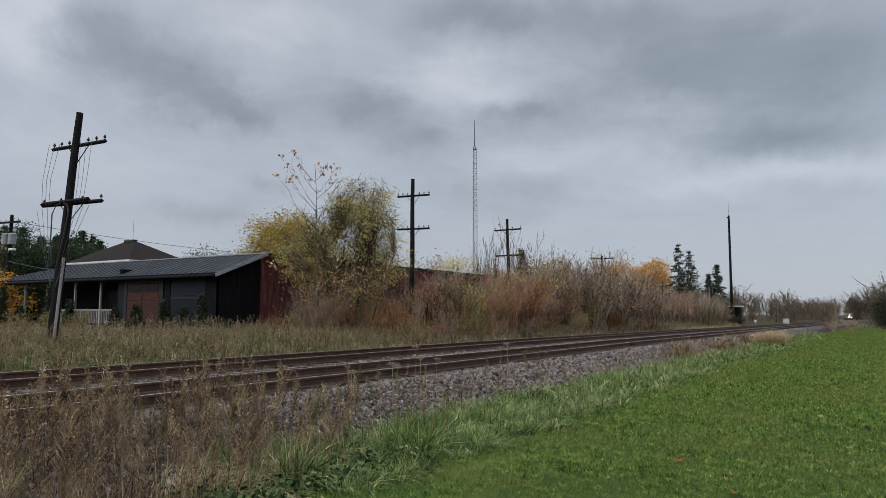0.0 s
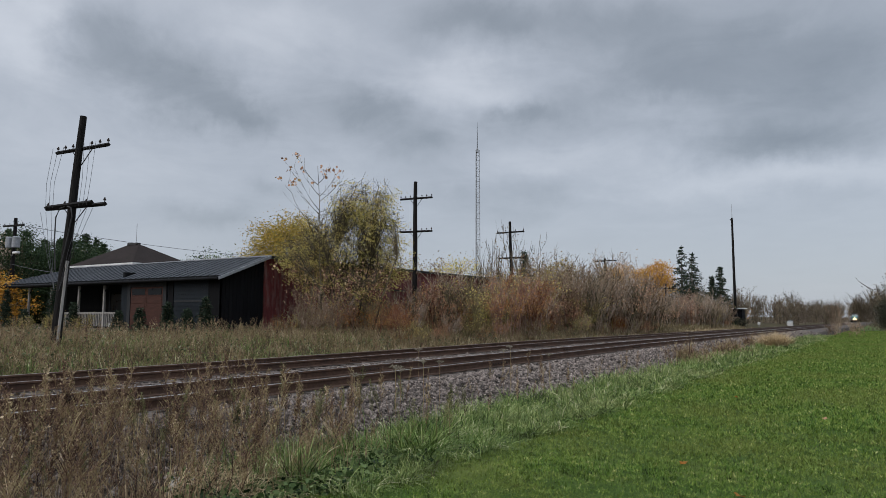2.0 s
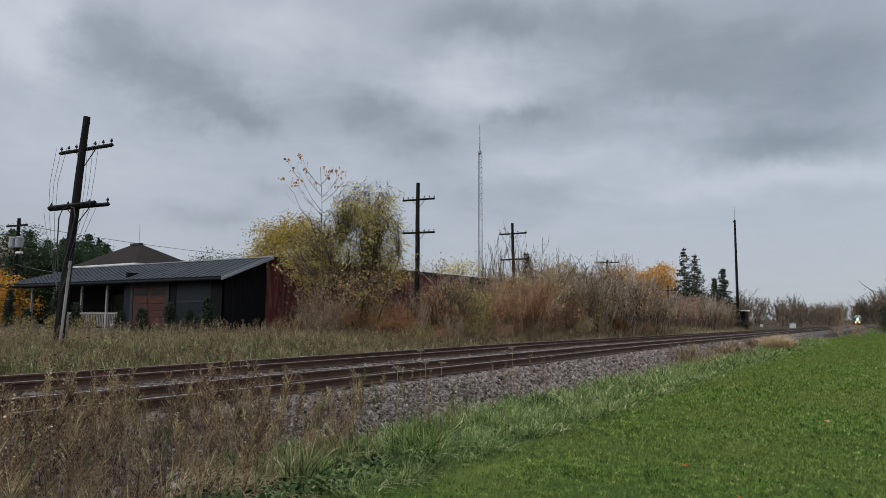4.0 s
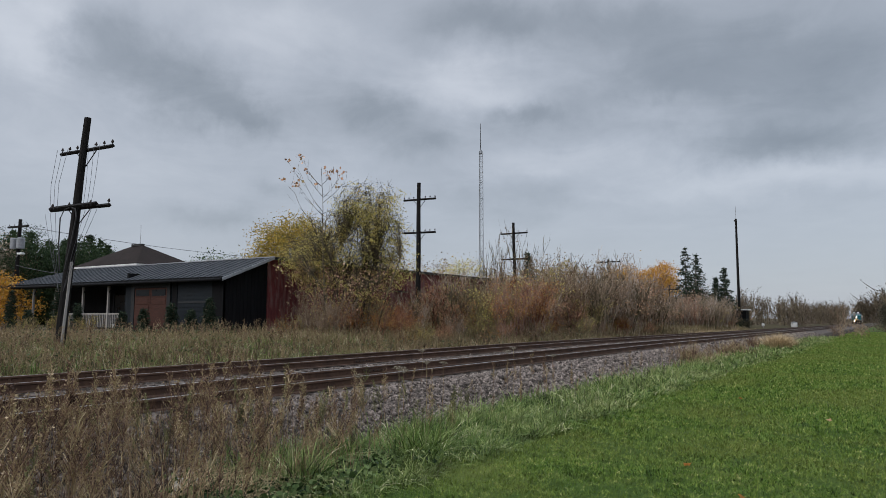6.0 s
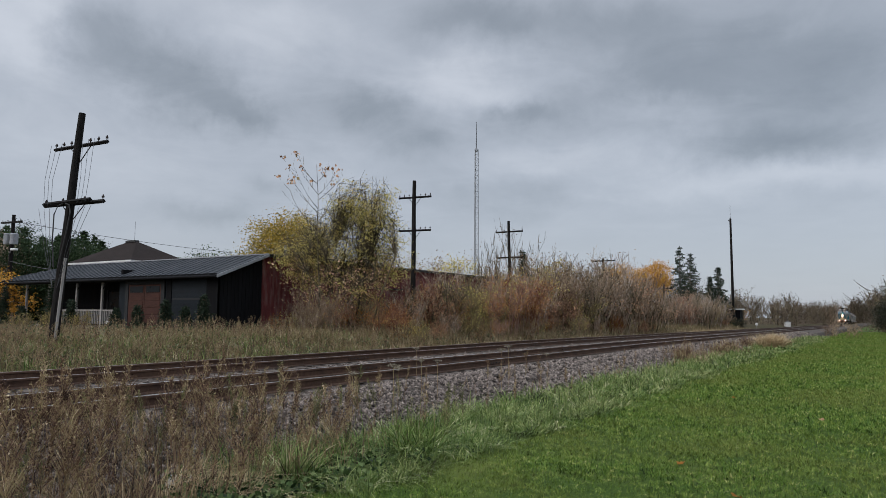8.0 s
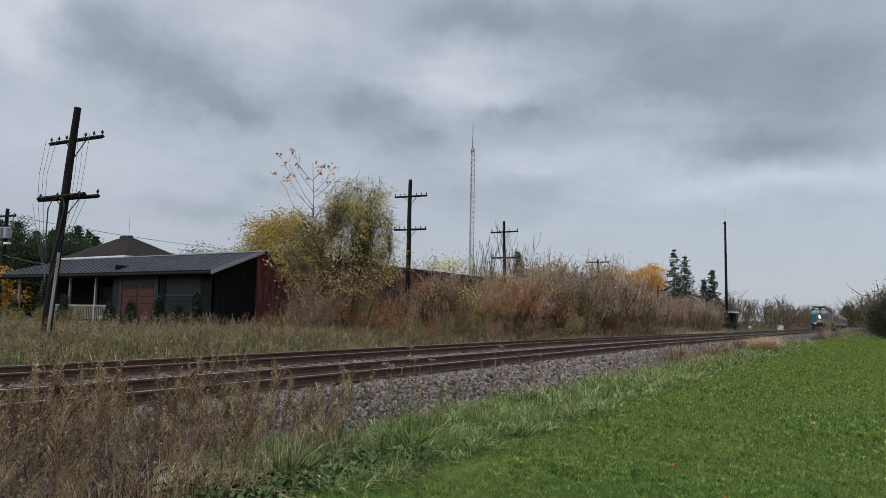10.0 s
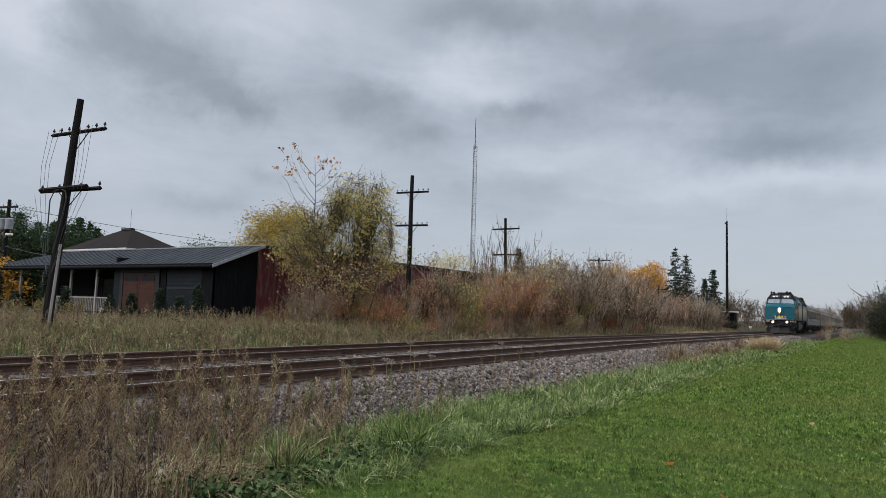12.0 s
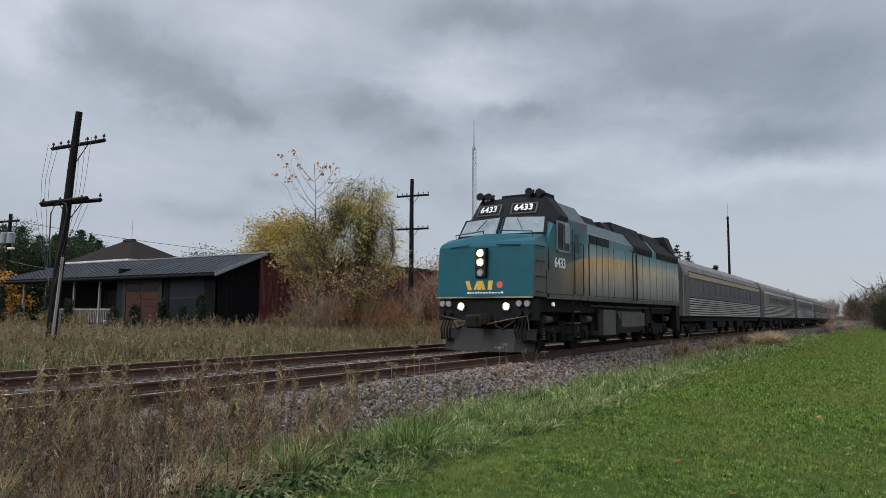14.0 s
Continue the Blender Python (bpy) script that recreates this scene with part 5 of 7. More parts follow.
NEEDLE = foliage("dark_needles", ((0.012, 0.022, 0.012), (0.022, 0.036, 0.02), (0.032, 0.045, 0.026)))
NEEDLE_GREEN = foliage("green_conifer", ((0.018, 0.034, 0.014), (0.032, 0.056, 0.022), (0.045, 0.07, 0.028)))
BARK = material("grey_bark", (0.07, 0.058, 0.05), (0.14, 0.12, 0.105), 6, 0.9, 0, 0.6, stretch=(5, 5, 0.8))


def unit(v):
    return v / np.maximum(1e-9, np.linalg.norm(v, axis=-1, keepdims=True))


def sticks(a, b, ra, rb):
    """Three-sided tapered bars between point arrays; returns verts, faces."""
    a, b = np.asarray(a, float), np.asarray(b, float)
    ra, rb = np.broadcast_to(ra, len(a))[:, None], np.broadcast_to(rb, len(a))[:, None]
    d = unit(b - a)
    ref = np.where(np.abs(d[:, 2:3]) < 0.9, np.array([[0, 0, 1.0]]), np.array([[1.0, 0, 0]]))
    u = unit(np.cross(d, ref))
    v = np.cross(d, u)
    ring = []
    for p, r in ((a, ra), (b, rb)):
        for k in range(3):
            w = 2 * math.pi * k / 3
            ring.append(p + r * (math.cos(w) * u + math.sin(w) * v))
    verts = np.stack(ring, 1).reshape(-1, 3)
    base = (np.arange(len(a)) * 6)[:, None]
    quads = np.concatenate([base + np.array([[k, (k + 1) % 3, 3 + (k + 1) % 3, 3 + k]]) for k in range(3)])
    tris = np.concatenate([quads[:, [0, 1, 2]], quads[:, [0, 2, 3]]])
    return verts, tris


def ribbons(rng, a, b, ra, rb):
    """Very thin twigs as flat strips, turned at random."""
    a, b = np.asarray(a, float), np.asarray(b, float)
    s = unit(np.cross(b - a, rng.normal(size=a.shape)))
    ra, rb = np.broadcast_to(ra, len(a))[:, None], np.broadcast_to(rb, len(a))[:, None]
    v = np.stack([a - s * ra, a + s * ra, b + s * rb, b - s * rb], 1).reshape(-1, 3)
    i = (np.arange(len(a)) * 4)[:, None]
    return v, np.concatenate([i + np.array([[0, 1, 2]]), i + np.array([[0, 2, 3]])])


def branchwork(rng, a, b, ra, rb, thin=0.009, least=0.006):
    """Round bars for the limbs, strips for the twigs."""
    k = ra > thin
    ra, rb = np.maximum(ra, least), np.maximum(rb, least * 0.7)
    out = [ribbons(rng, a[~k], b[~k], ra[~k] * 1.2, rb[~k] * 1.2)]
    if k.any():
        out.append(sticks(a[k], b[k], ra[k], rb[k]))
    return joined(out)


def leaves(rng, p, size, droop=0.0, narrow=0.5):
    """One small folded leaf (two triangles) at each point, turned at random."""
    n = len(p)
    d = rng.normal(size=(n, 3))
    d[:, 2] = d[:, 2] * 0.6 - droop
    d = unit(d)
    s = unit(np.cross(d, rng.normal(size=(n, 3))))
    L = (np.broadcast_to(size, n) * rng.uniform(0.6, 1.3, n))[:, None]
    q = np.stack([p, p + d * L * 0.5 + s * L * narrow * 0.5, p + d * L, p + d * L * 0.5 - s * L * narrow * 0.5], 1).reshape(-1, 3)
    i = (np.arange(n) * 4)[:, None]
    return q, np.concatenate([i + np.array([[0, 1, 2]]), i + np.array([[0, 2, 3]])])


def blades(rng, p, height, width, lean=0.3, parts=1, head=None):
    """Grass blades: tapered strips of the given number of bends."""
    n = len(p)
    h = np.broadcast_to(height, n)[:, None]
    w = np.broadcast_to(width, n)[:, None]
    az = rng.uniform(0, 2 * math.pi, n) if head is None else head + rng.normal(0, 0.7, n)
    out = np.stack([np.cos(az), np.sin(az), np.zeros(n)], 1)
    side = np.stack([-np.sin(az + rng.normal(0, 0.9, n)), np.cos(az + rng.normal(0, 0.9, n)), np.zeros(n)], 1)
    bendy = np.abs(rng.normal(lean, lean * 0.6, n))[:, None]
    rows = []
    for k in range(parts + 1):
        f = k / parts
        c = p + out * h * bendy * f ** 1.8 + np.array([[0, 0, 1.0]]) * h * (f - 0.35 * bendy * f ** 2.2)
        if k < parts:
            rows += [c - side * w * (1 - 0.45 * f) * 0.5, c + side * w * (1 - 0.45 * f) * 0.5]
        else:
            rows.append(c)
    verts = np.stack(rows, 1).reshape(-1, 3)
    m = 2 * parts + 1
    base = (np.arange(n) * m)[:, None]
    tris = []
    for k in range(parts - 1):
        tris += [base + np.array([[2 * k, 2 * k + 1, 2 * k + 3]]), base + np.array([[2 * k, 2 * k + 3, 2 * k + 2]])]
    tris.append(base + np.array([[2 * parts - 2, 2 * parts - 1, 2 * parts]]))
    return verts, np.concatenate(tris)


def joined(pieces):
    """Merge (verts, tris) pairs; returns one pair."""
    vs, fs, o = [], [], 0
    for v, f in pieces:
        vs.append(v)
        fs.append(f + o)
        o += len(v)
    return np.concatenate(vs), np.concatenate(fs)


def placed(rng, variants, pts, scale, tilt=0.08):
    """Copies of the variants, turned and scaled at the points, as one pair."""
    out = []
    which = rng.integers(0, len(variants), len(pts))
    for k, (v, f) in enumerate(variants):
        p, s = pts[which == k], np.broadcast_to(scale, len(pts))[which == k]
        n = len(p)
        if not n:
            continue
        a = rng.uniform(0, 2 * math.pi, n)
        c, sn = np.cos(a)[:, None], np.sin(a)[:, None]
        x = v[None, :, 0] * c - v[None, :, 1] * sn
        y = v[None, :, 0] * sn + v[None, :, 1] * c
        z = np.broadcast_to(v[None, :, 2], x.shape)
        tx, ty = rng.normal(0, tilt, n)[:, None], rng.normal(0, tilt, n)[:, None]
        q = np.stack([x + z * tx, y + z * ty, z], 2) * s[:, None, None] + p[:, None, :]
        fs = f[None] + (np.arange(n) * len(v))[:, None, None]
        out.append((q.reshape(-1, 3), fs.reshape(-1, 3)))
    return joined(out)


def levels(x, y):
    return np.array([level(a, b) for a, b in zip(x, y)])


def grow(rng, stems, depth, length, spread, up, gravity=0.0, kids=(3, 5), shrink=0.62, wob=0.25, r0=0.02):
    """Branching twigs from stems (points, directions); returns arrays a, b, ra, rb and the tips."""
    A, B, RA, RB, tips = [], [], [], [], []
    todo = [(np.array(p, float), unit(np.array(d, float)), length * rng.uniform(0.7, 1.2), r0, 0) for p, d in stems]
    while todo:
        p, d, L, r, lev = todo.pop()
        steps = 4 if lev < depth - 1 else 2 if lev < depth else 1
        q = p
        for k in range(steps):
            d = unit(d + rng.normal(0, wob, 3) * 0.5 + np.array([0, 0, up * 0.25 - gravity * 0.25 * (k + 1)]))
            e = q + d * L / steps
            f0, f1 = 1 - 0.55 * k / steps, 1 - 0.55 * (k + 1) / steps
            A.append(q); B.append(e); RA.append(r * f0); RB.append(r * f1)
            if lev < depth and k >= (1 if lev == 0 else 0):
                for _ in range(rng.integers(max(1, kids[0] // 2), max(2, kids[1] // 2 + 1))):
                    side = unit(rng.normal(size=3))
                    nd = unit(d + side * spread + np.array([0, 0, up * 0.3]))
                    todo.append((q + (e - q) * rng.uniform(0.2, 1), nd, L * shrink * rng.uniform(0.6, 1.15), max(r * f1 * 0.6, 0.0035), lev + 1))
            q = e
        tips.append(q)
        if lev >= depth - 1:
            tips.append((p + q) / 2)
    return np.array(A), np.array(B), np.array(RA), np.array(RB), np.array(tips)


def shrub_mesh(seed, height, width, stems, depth, twig_mat, leaf_mat=None, leaf_n=0, leaf_size=0.07, up=0.5, spread=0.7, r0=0.018, kids=(3, 5), name="shrub", fluff=0.08):
    rng = np.random.default_rng(seed)
    st = []
    for _ in range(stems):
        a, r = rng.uniform(0, 2 * math.pi), width * 0.3 * math.sqrt(rng.uniform())
        st.append(((r * math.cos(a), r * math.sin(a), -0.1), (0.45 * math.cos(a) * r / width * 2 + rng.normal(0, 0.12), 0.45 * math.sin(a) * r / width * 2 + rng.normal(0, 0.12), 1)))
    a, b, ra, rb, tips = grow(rng, st, depth, height * 0.62, spread, up, 0, kids, 0.55, r0=r0)
    top = max(b[:, 2].max(), 0.1)
    f = height / top
    for q in (a, b, tips):
        q[:, 2] *= f
        q[:, :2] *= min(1.6, width / max(0.5, np.ptp(b[:, 0])))
    v, t = branchwork(rng, a, b, ra, rb)
    twig = raw_mesh("branchwork", v, t, twig_mat)
    leaf = None
    if leaf_mat and leaf_n:
        k = rng.integers(0, len(tips), leaf_n)
        lv, lt = leaves(rng, tips[k] * rng.uniform(1 - 2.5 * fluff + 0.2, 1, (leaf_n, 1)) + rng.normal(0, fluff, (leaf_n, 3)), leaf_size)
        leaf = raw_mesh("foliage", lv, lt, leaf_mat)
    return twig, leaf


def make_shrub(name, label, meshes, m, category="shrub", group="", parts=("branchwork", "foliage")):
    t = thing(name, label, category, m, group)
    for nm, me in zip(parts, meshes):
        if me:
            o = tagged(new(nm, me), kind="stuff")
            o.parent = t
    return t


def tree_crown(rng, centre, radii, clumps, per, size, leaf_r, droop=0.1, narrow=0.6):
    """Leaves in many small clumps over an uneven ellipsoid."""
    d = unit(rng.normal(size=(clumps, 3)))
    rr = rng.uniform(0.35, 1.05, clumps)[:, None] ** 0.6
    c = np.array(centre) + d * np.array(radii) * rr * (1 + 0.18 * np.sin(d[:, :1] * 5 + d[:, 2:3] * 7))
    p = np.repeat(c, per, 0) + rng.normal(0, leaf_r, (clumps * per, 3)) * np.array([1, 1, 0.7])
    return leaves(rng, p, size, droop, narrow), c


def make_leaf_tree(name, label, seed, x, y, height, radii, leaf_mat, clumps=220, per=28, size=0.16, clump_r=0.35, trunk_r=0.16, droop=0.1, narrow=0.6, category="tree", group="", bark=None, low=0.55):
    rng = np.random.default_rng(seed)
    t = thing(name, label, category, pose(x, y, level(x, y)), group)
    centre = (0, 0, height - radii[2])
    (lv, lt), c = tree_crown(rng, centre, radii, clumps, per, size, clump_r, droop, narrow)
    fork = np.array([0, 0, max(0.6, (height - 2 * radii[2]) * low + 0.3)])
    bm = bmesh.new()
    tube(bm, [(0, 0, -0.2), (0.05, 0.02, fork[2] * 0.6), tuple(fork)], [trunk_r * 1.25, trunk_r, trunk_r * 0.8], 8)
    part("trunk", bm, BARK, t)
    pick = c[rng.permutation(len(c))[: min(90, len(c))]]
    mid = fork + (pick - fork) * 0.5 + rng.normal(0, 0.25, pick.shape) + np.array([0, 0, 0.15 * height / 6])
    v1, t1 = sticks(np.repeat(fork[None], len(pick), 0), mid, trunk_r * 0.34, trunk_r * 0.2)
    v2, t2 = sticks(mid, pick, trunk_r * 0.2, trunk_r * 0.05)
    o = new("branchwork", raw_mesh("branchwork", *joined([(v1, t1), (v2, t2)]), bark or TWIG))
    o.parent = t
    o = new("crown", raw_mesh("crown", lv, lt, leaf_mat))
    o.parent = t
    return t


def make_conifer(label, seed, x, y, height, width, mat, name="spruce_tree", base=0.06, group="", per=50, size=0.26):
    """A spire of drooping whorls; every branch carries short needle sprays."""
    rng = np.random.default_rng(seed)
    t = thing(name, label, "conifer", pose(x, y, level(x, y)), group)
    part("trunk", rod(bmesh.new(), (0, 0, -0.2), (0, 0, height * 0.97), 0.022 * height, 0.01, n=7), BARK, t)
    A, B, P = [], [], []
    z = height * base
    while z < height * 0.985:
        f = 1 - z / height
        reach = width * 0.5 * (f ** 0.8) * rng.uniform(0.7, 1.15) + 0.06
        for k in range(rng.integers(4, 7)):
            a = rng.uniform(0, 2 * math.pi)
            L = reach * rng.uniform(0.55, 1.15)
            p0 = np.array([0, 0, z])
            p1 = p0 + np.array([math.cos(a) * L, math.sin(a) * L, -0.22 * L + 0.1 * f])
            A.append(p0); B.append(p1)
            n = max(5, int(per * (0.3 + f)))
            s = rng.uniform(0.25, 1.05, n)[:, None]
            P.append(p0 + (p1 - p0) * s + rng.normal(0, 0.05 * L + 0.03, (n, 3)) * np.array([1, 1, 0.5]))
        z += height * 0.034 * rng.uniform(0.8, 1.25)
    o = new("branchwork", raw_mesh("branchwork", *sticks(np.array(A), np.array(B), 0.02, 0.006), TWIG))
    tagged(o, kind="stuff").parent = t
    o = new("foliage", raw_mesh("foliage", *leaves(rng, np.concatenate(P), size, 0.35, 0.34), mat))
    tagged(o, kind="stuff").parent = t
    return t
# ---- trees and thickets beyond the line ----
def make_willow(x, y):
    """The tall ragged tree: a few dark stems, fine sprays blown one way, thickest high up, bare towards the ground."""
    rng = np.random.default_rng(21)
    t = thing("willow_tree", "ragged autumn tree with fine yellow-green leaves and bare twigs", "tree", pose(x, y, level(x, y)))
    right, away, upw = np.array([0.76, 0.65, 0.0]), np.array([-0.65, 0.76, 0.0]), np.array([0.0, 0.0, 1.0])
    cl, lush = [], []
    # offset along the line, height, half widths, sprays, leafiness
    for o, h, w, v, n, k in ((0.9, 6.0, 1.2, 1.5, 150, 0.85), (-0.1, 6.3, 0.9, 1.1, 70, 0.45), (1.9, 5.0, 0.6, 1.3, 60, 0.8), (1.5, 7.0, 0.5, 0.7, 22, 0.7), (0.5, 7.3, 0.5, 0.4, 14, 0.7), (-1.1, 5.0, 1.5, 1.2, 130, 0.3), (-0.5, 5.6, 0.8, 1.0, 60, 0.5),
                             (-2.1, 3.7, 1.5, 1.2, 170, 0.6), (0.0, 4.1, 2.0, 1.2, 190, 0.6), (1.8, 3.2, 0.9, 0.9, 60, 0.7), (-0.4, 2.4, 2.6, 1.0, 150, 0.25)):
        d = unit(rng.normal(size=(n, 3))) * (rng.uniform(0.1, 1.0, n) ** 0.5)[:, None]
        cl.append((o + d[:, :1] * w) * right + d[:, 1:2] * max(w, 0.8) * 0.8 * away + upw * (h + d[:, 2:3] * v))
        lush += [k] * n
    c, lush = np.concatenate(cl), np.array(lush)
    n = len(c)
    # stems fork from a few feet; limbs bend outwards from them to every spray
    m = 16
    foot = rng.normal(0, 0.55, m)[:, None] * right + rng.normal(0, 0.4, m)[:, None] * away - 0.1 * upw
    knee = foot * 1.5 + rng.normal(0, 0.2, (m, 3)) + upw * rng.uniform(0.9, 2.2, m)[:, None]
    fork = knee + (rng.normal(0.15, 0.75, m)[:, None] * right + rng.normal(0, 0.5, m)[:, None] * away) + upw * rng.uniform(0.9, 2.6, m)[:, None]
    k = np.argmin(np.linalg.norm((c[:, None] - fork[None]) * np.array([1, 1, 0.5]), axis=2) + rng.uniform(0, 0.8, (n, m)), axis=1)
    mid = fork[k] + (c - fork[k]) * 0.5 + upw * 0.3 + rng.normal(0, 0.2, (n, 3))
    fine = np.repeat(c, 4, 0)
    tip = fine + rng.normal(0, 0.24, fine.shape) + 0.16 * right + 0.04 * upw
    limbs = joined([sticks(foot, knee, 0.06, 0.045), sticks(knee, fork, 0.045, 0.028), sticks(fork[k], mid, 0.018, 0.011)])
    o = tagged(new("trunk", raw_mesh("trunk", *limbs, TWIG_DARK)), kind="stuff")
    o.parent = t
    work = joined([sticks(mid, c, 0.011, 0.006), ribbons(rng, fine, tip, 0.008, 0.004)])
    o = tagged(new("branchwork", raw_mesh("branchwork", *work, TWIG_DARK)), kind="stuff")
    o.parent = t
    # leaves on short strands that drift with the wind
    m = 48
    q = np.repeat(c, m, 0)
    strand = np.repeat(rng.normal(0, 0.26, (n * 4, 3)) * np.array([1, 1, 0.6]), m // 4, 0)
    f = rng.uniform(0, 0.55, len(q))[:, None]
    p = q + strand + rng.normal(0, 0.035, q.shape) + f * (0.75 * right - 0.45 * upw)
    bunch = np.array([noise.noise((a * 1.1, b * 1.1, d * 0.8)) for a, b, d in c])
    keep = rng.uniform(0, 1, len(q)) < np.repeat(np.clip(lush * np.where(bunch > -0.08, 1.25, 0.15), 0, 1), m)
    o = tagged(new("foliage", raw_mesh("foliage", *leaves(rng, p[keep], 0.12, 0.7, 0.26), LEAF_WILLOW)), kind="stuff")
    o.parent = t
    low = c[(c[:, 2] < 3.4)]
    p = np.repeat(low, 8, 0) + rng.normal(0, 0.35, (8 * len(low), 3))
    o = tagged(new("low_foliage", raw_mesh("low_foliage", *leaves(rng, p, 0.11, 0.2, 0.6), LEAF_RUST)), kind="stuff")
    o.parent = t
    return t


def make_bare_tree(x, y):
    """A slim trunk with long ascending bare shoots and a few large drooping leaves at the top."""
    rng = np.random.default_rng(33)
    t = thing("bare_sapling", "leggy bare young tree with a few brown leaves at its tips", "tree", pose(x, y, level(x, y)))
    right, away, upw = np.array([0.76, 0.65, 0.0]), np.array([-0.65, 0.76, 0.0]), np.array([0.0, 0.0, 1.0])
    A, B, RA, RB, ends = [], [], [], [], []

    def shoot(p, d, length, r, lift, steps=7, level_=0):
        q, d = p, unit(d)
        for k in range(steps):
            d = unit(d + upw * lift + rng.normal(0, 0.06, 3))
            e = q + d * length / steps
            A.append(q); B.append(e); RA.append(r * (1 - 0.75 * k / steps)); RB.append(r * (1 - 0.75 * (k + 1) / steps))
            if level_ < 2 and k >= 1:
                for _ in range(1 if level_ else 2):
                    s = rng.choice((-1.0, 1.0))
                    shoot(e, d + right * s * rng.uniform(0.5, 0.9) + away * rng.normal(0, 0.35), length * rng.uniform(0.16, 0.42), r * 0.45, 0.16, 4, level_ + 1)
            q = e
        ends.append(q)

    trunk = [np.array([0.0, 0.0, -0.1])]
    for k in range(12):
        trunk.append(trunk[-1] + upw * 0.665 + right * (-0.03 + rng.normal(0, 0.02)))
    for k in range(12):
        A.append(trunk[k]); B.append(trunk[k + 1]); RA.append(0.055 * (1 - k / 13.5)); RB.append(0.055 * (1 - (k + 1) / 13.5))
        if k >= 4:
            for s in (-1.0, 1.0):
                reach = (1.5 if s < 0 else 1.15) * (2.75 - 0.16 * k)
                shoot(trunk[k] + upw * rng.uniform(-0.3, 0.6), right * s * rng.uniform(0.75, 1.05) + away * rng.normal(0, 0.3) + upw * 0.75, reach * rng.uniform(0.5, 1.2), 0.016, 0.11, 6, 1)
    A, B, RA, RB, ends = np.array(A), np.array(B), np.array(RA), np.array(RB), np.array(ends + [trunk[-1]])
    o = tagged(new("branchwork", raw_mesh("branchwork", *branchwork(rng, A, B, RA, RB, 0.012, 0.0065), TWIG_DARK)), kind="stuff")
    o.parent = t
    high = ends[ends[:, 2] > ends[:, 2].max() - 1.5]
    high = high[rng.permutation(len(high))[:24]]
    p = np.repeat(high, 4, 0) + rng.normal(0, 0.06, (4 * len(high), 3))
    o = tagged(new("tip_foliage", raw_mesh("tip_foliage", *leaves(rng, p, 0.16, 0.9, 0.8), LEAF_RUST)), kind="stuff")
    o.parent = t
    return t


make_willow(-21.9, 26.0)
make_bare_tree(-21.86, 24.2)

THICK = [
    shrub_mesh(1, 3.6, 3.6, 14, 3, TWIG, LEAF_BROWN, 1300, 0.085, r0=0.036, kids=(2, 5)),
    shrub_mesh(2, 3.2, 3.4, 14, 3, TWIG_RED, LEAF_RUST, 1700, 0.085, r0=0.034, kids=(2, 5)),
    shrub_mesh(3, 4.0, 3.8, 13, 3, TWIG_PALE, LEAF_BROWN, 300, 0.08, r0=0.042, kids=(2, 5)),
    shrub_mesh(4, 3.0, 3.2, 14, 3, TWIG_OLIVE, LEAF_WILLOW, 900, 0.085, r0=0.034, kids=(2, 5)),
    shrub_mesh(5, 2.4, 3.0, 14, 3, TWIG_DARK, LEAF_RUST, 1000, 0.085, r0=0.034, kids=(2, 5)),
    shrub_mesh(6, 5.2, 2.2, 5, 3, TWIG_DARK, LEAF_BROWN, 160, 0.08, spread=0.45, r0=0.04),
    shrub_mesh(7, 3.4, 3.2, 12, 3, TWIG_DARK, LEAF_BROWN, 420, 0.085, r0=0.04, kids=(2, 5)),
]
THICK_NAMES = ("bare grey-brown thicket shrub with few dry leaves", "reddish shrub with rusty autumn leaves", "pale bare twiggy shrub", "olive shrub with thin yellow leaves",
               "low brown shrub with rusty leaves", "tall thin pale sapling, nearly bare", "dark bare shrub with a few brown leaves")
_first = {}


def shrub(kind, x, y, s, turn, sx=1.0):
    m = pose(x, y, level(x, y) - 0.05, 0, 0, turn) @ Matrix.Diagonal((s * sx, s * sx, s, 1))
    if kind not in _first:
        _first[kind] = make_shrub("shrub", THICK_NAMES[kind], THICK[kind], m, group="thicket along the freight house")
        return _first[kind]
    o = _first[kind]
    c = copy_thing(o, Matrix())
    c.matrix_basis = m
    return c


_r = random.Random(8)
# the belt in stretches: y from, to, lateral from, to, count, kinds, scale
BELT = (
    (25.5, 33.0, -23.4, -18.8, 16, (1, 4, 6, 1, 3), 0.6, 1.0),
    (22.5, 26.0, -23.6, -21.0, 5, (4, 0, 3), 0.4, 0.65),
    (23.5, 28.5, -22.4, -19.6, 9, (0, 3, 1, 4), 0.5, 0.8),
    (33.0, 42.0, -23.6, -18.6, 18, (1, 6, 3, 3, 0, 1), 0.75, 1.45),
    (42.0, 52.0, -23.6, -18.5, 16, (0, 1, 6, 3, 0, 6), 1.0, 1.7),
    (52.0, 66.0, -23.8, -18.5, 18, (0, 2, 6, 0, 4), 1.25, 1.95),
    (66.0, 90.0, -26.0, -18.5, 18, (0, 2, 6, 4, 1), 1.0, 1.6),
    (90.0, 125.0, -30.0, -20.0, 16, (0, 0, 4, 2), 1.0, 1.5),
    (24.0, 66.0, -19.0, -17.4, 26, (4, 3, 1, 0), 0.3, 0.6),
    (84.0, 104.0, -22.5, -18.6, 14, (0, 3, 0, 2), 0.95, 1.3),
    (104.0, 116.0, -20.5, -18.4, 6, (4, 1), 0.35, 0.5),
)
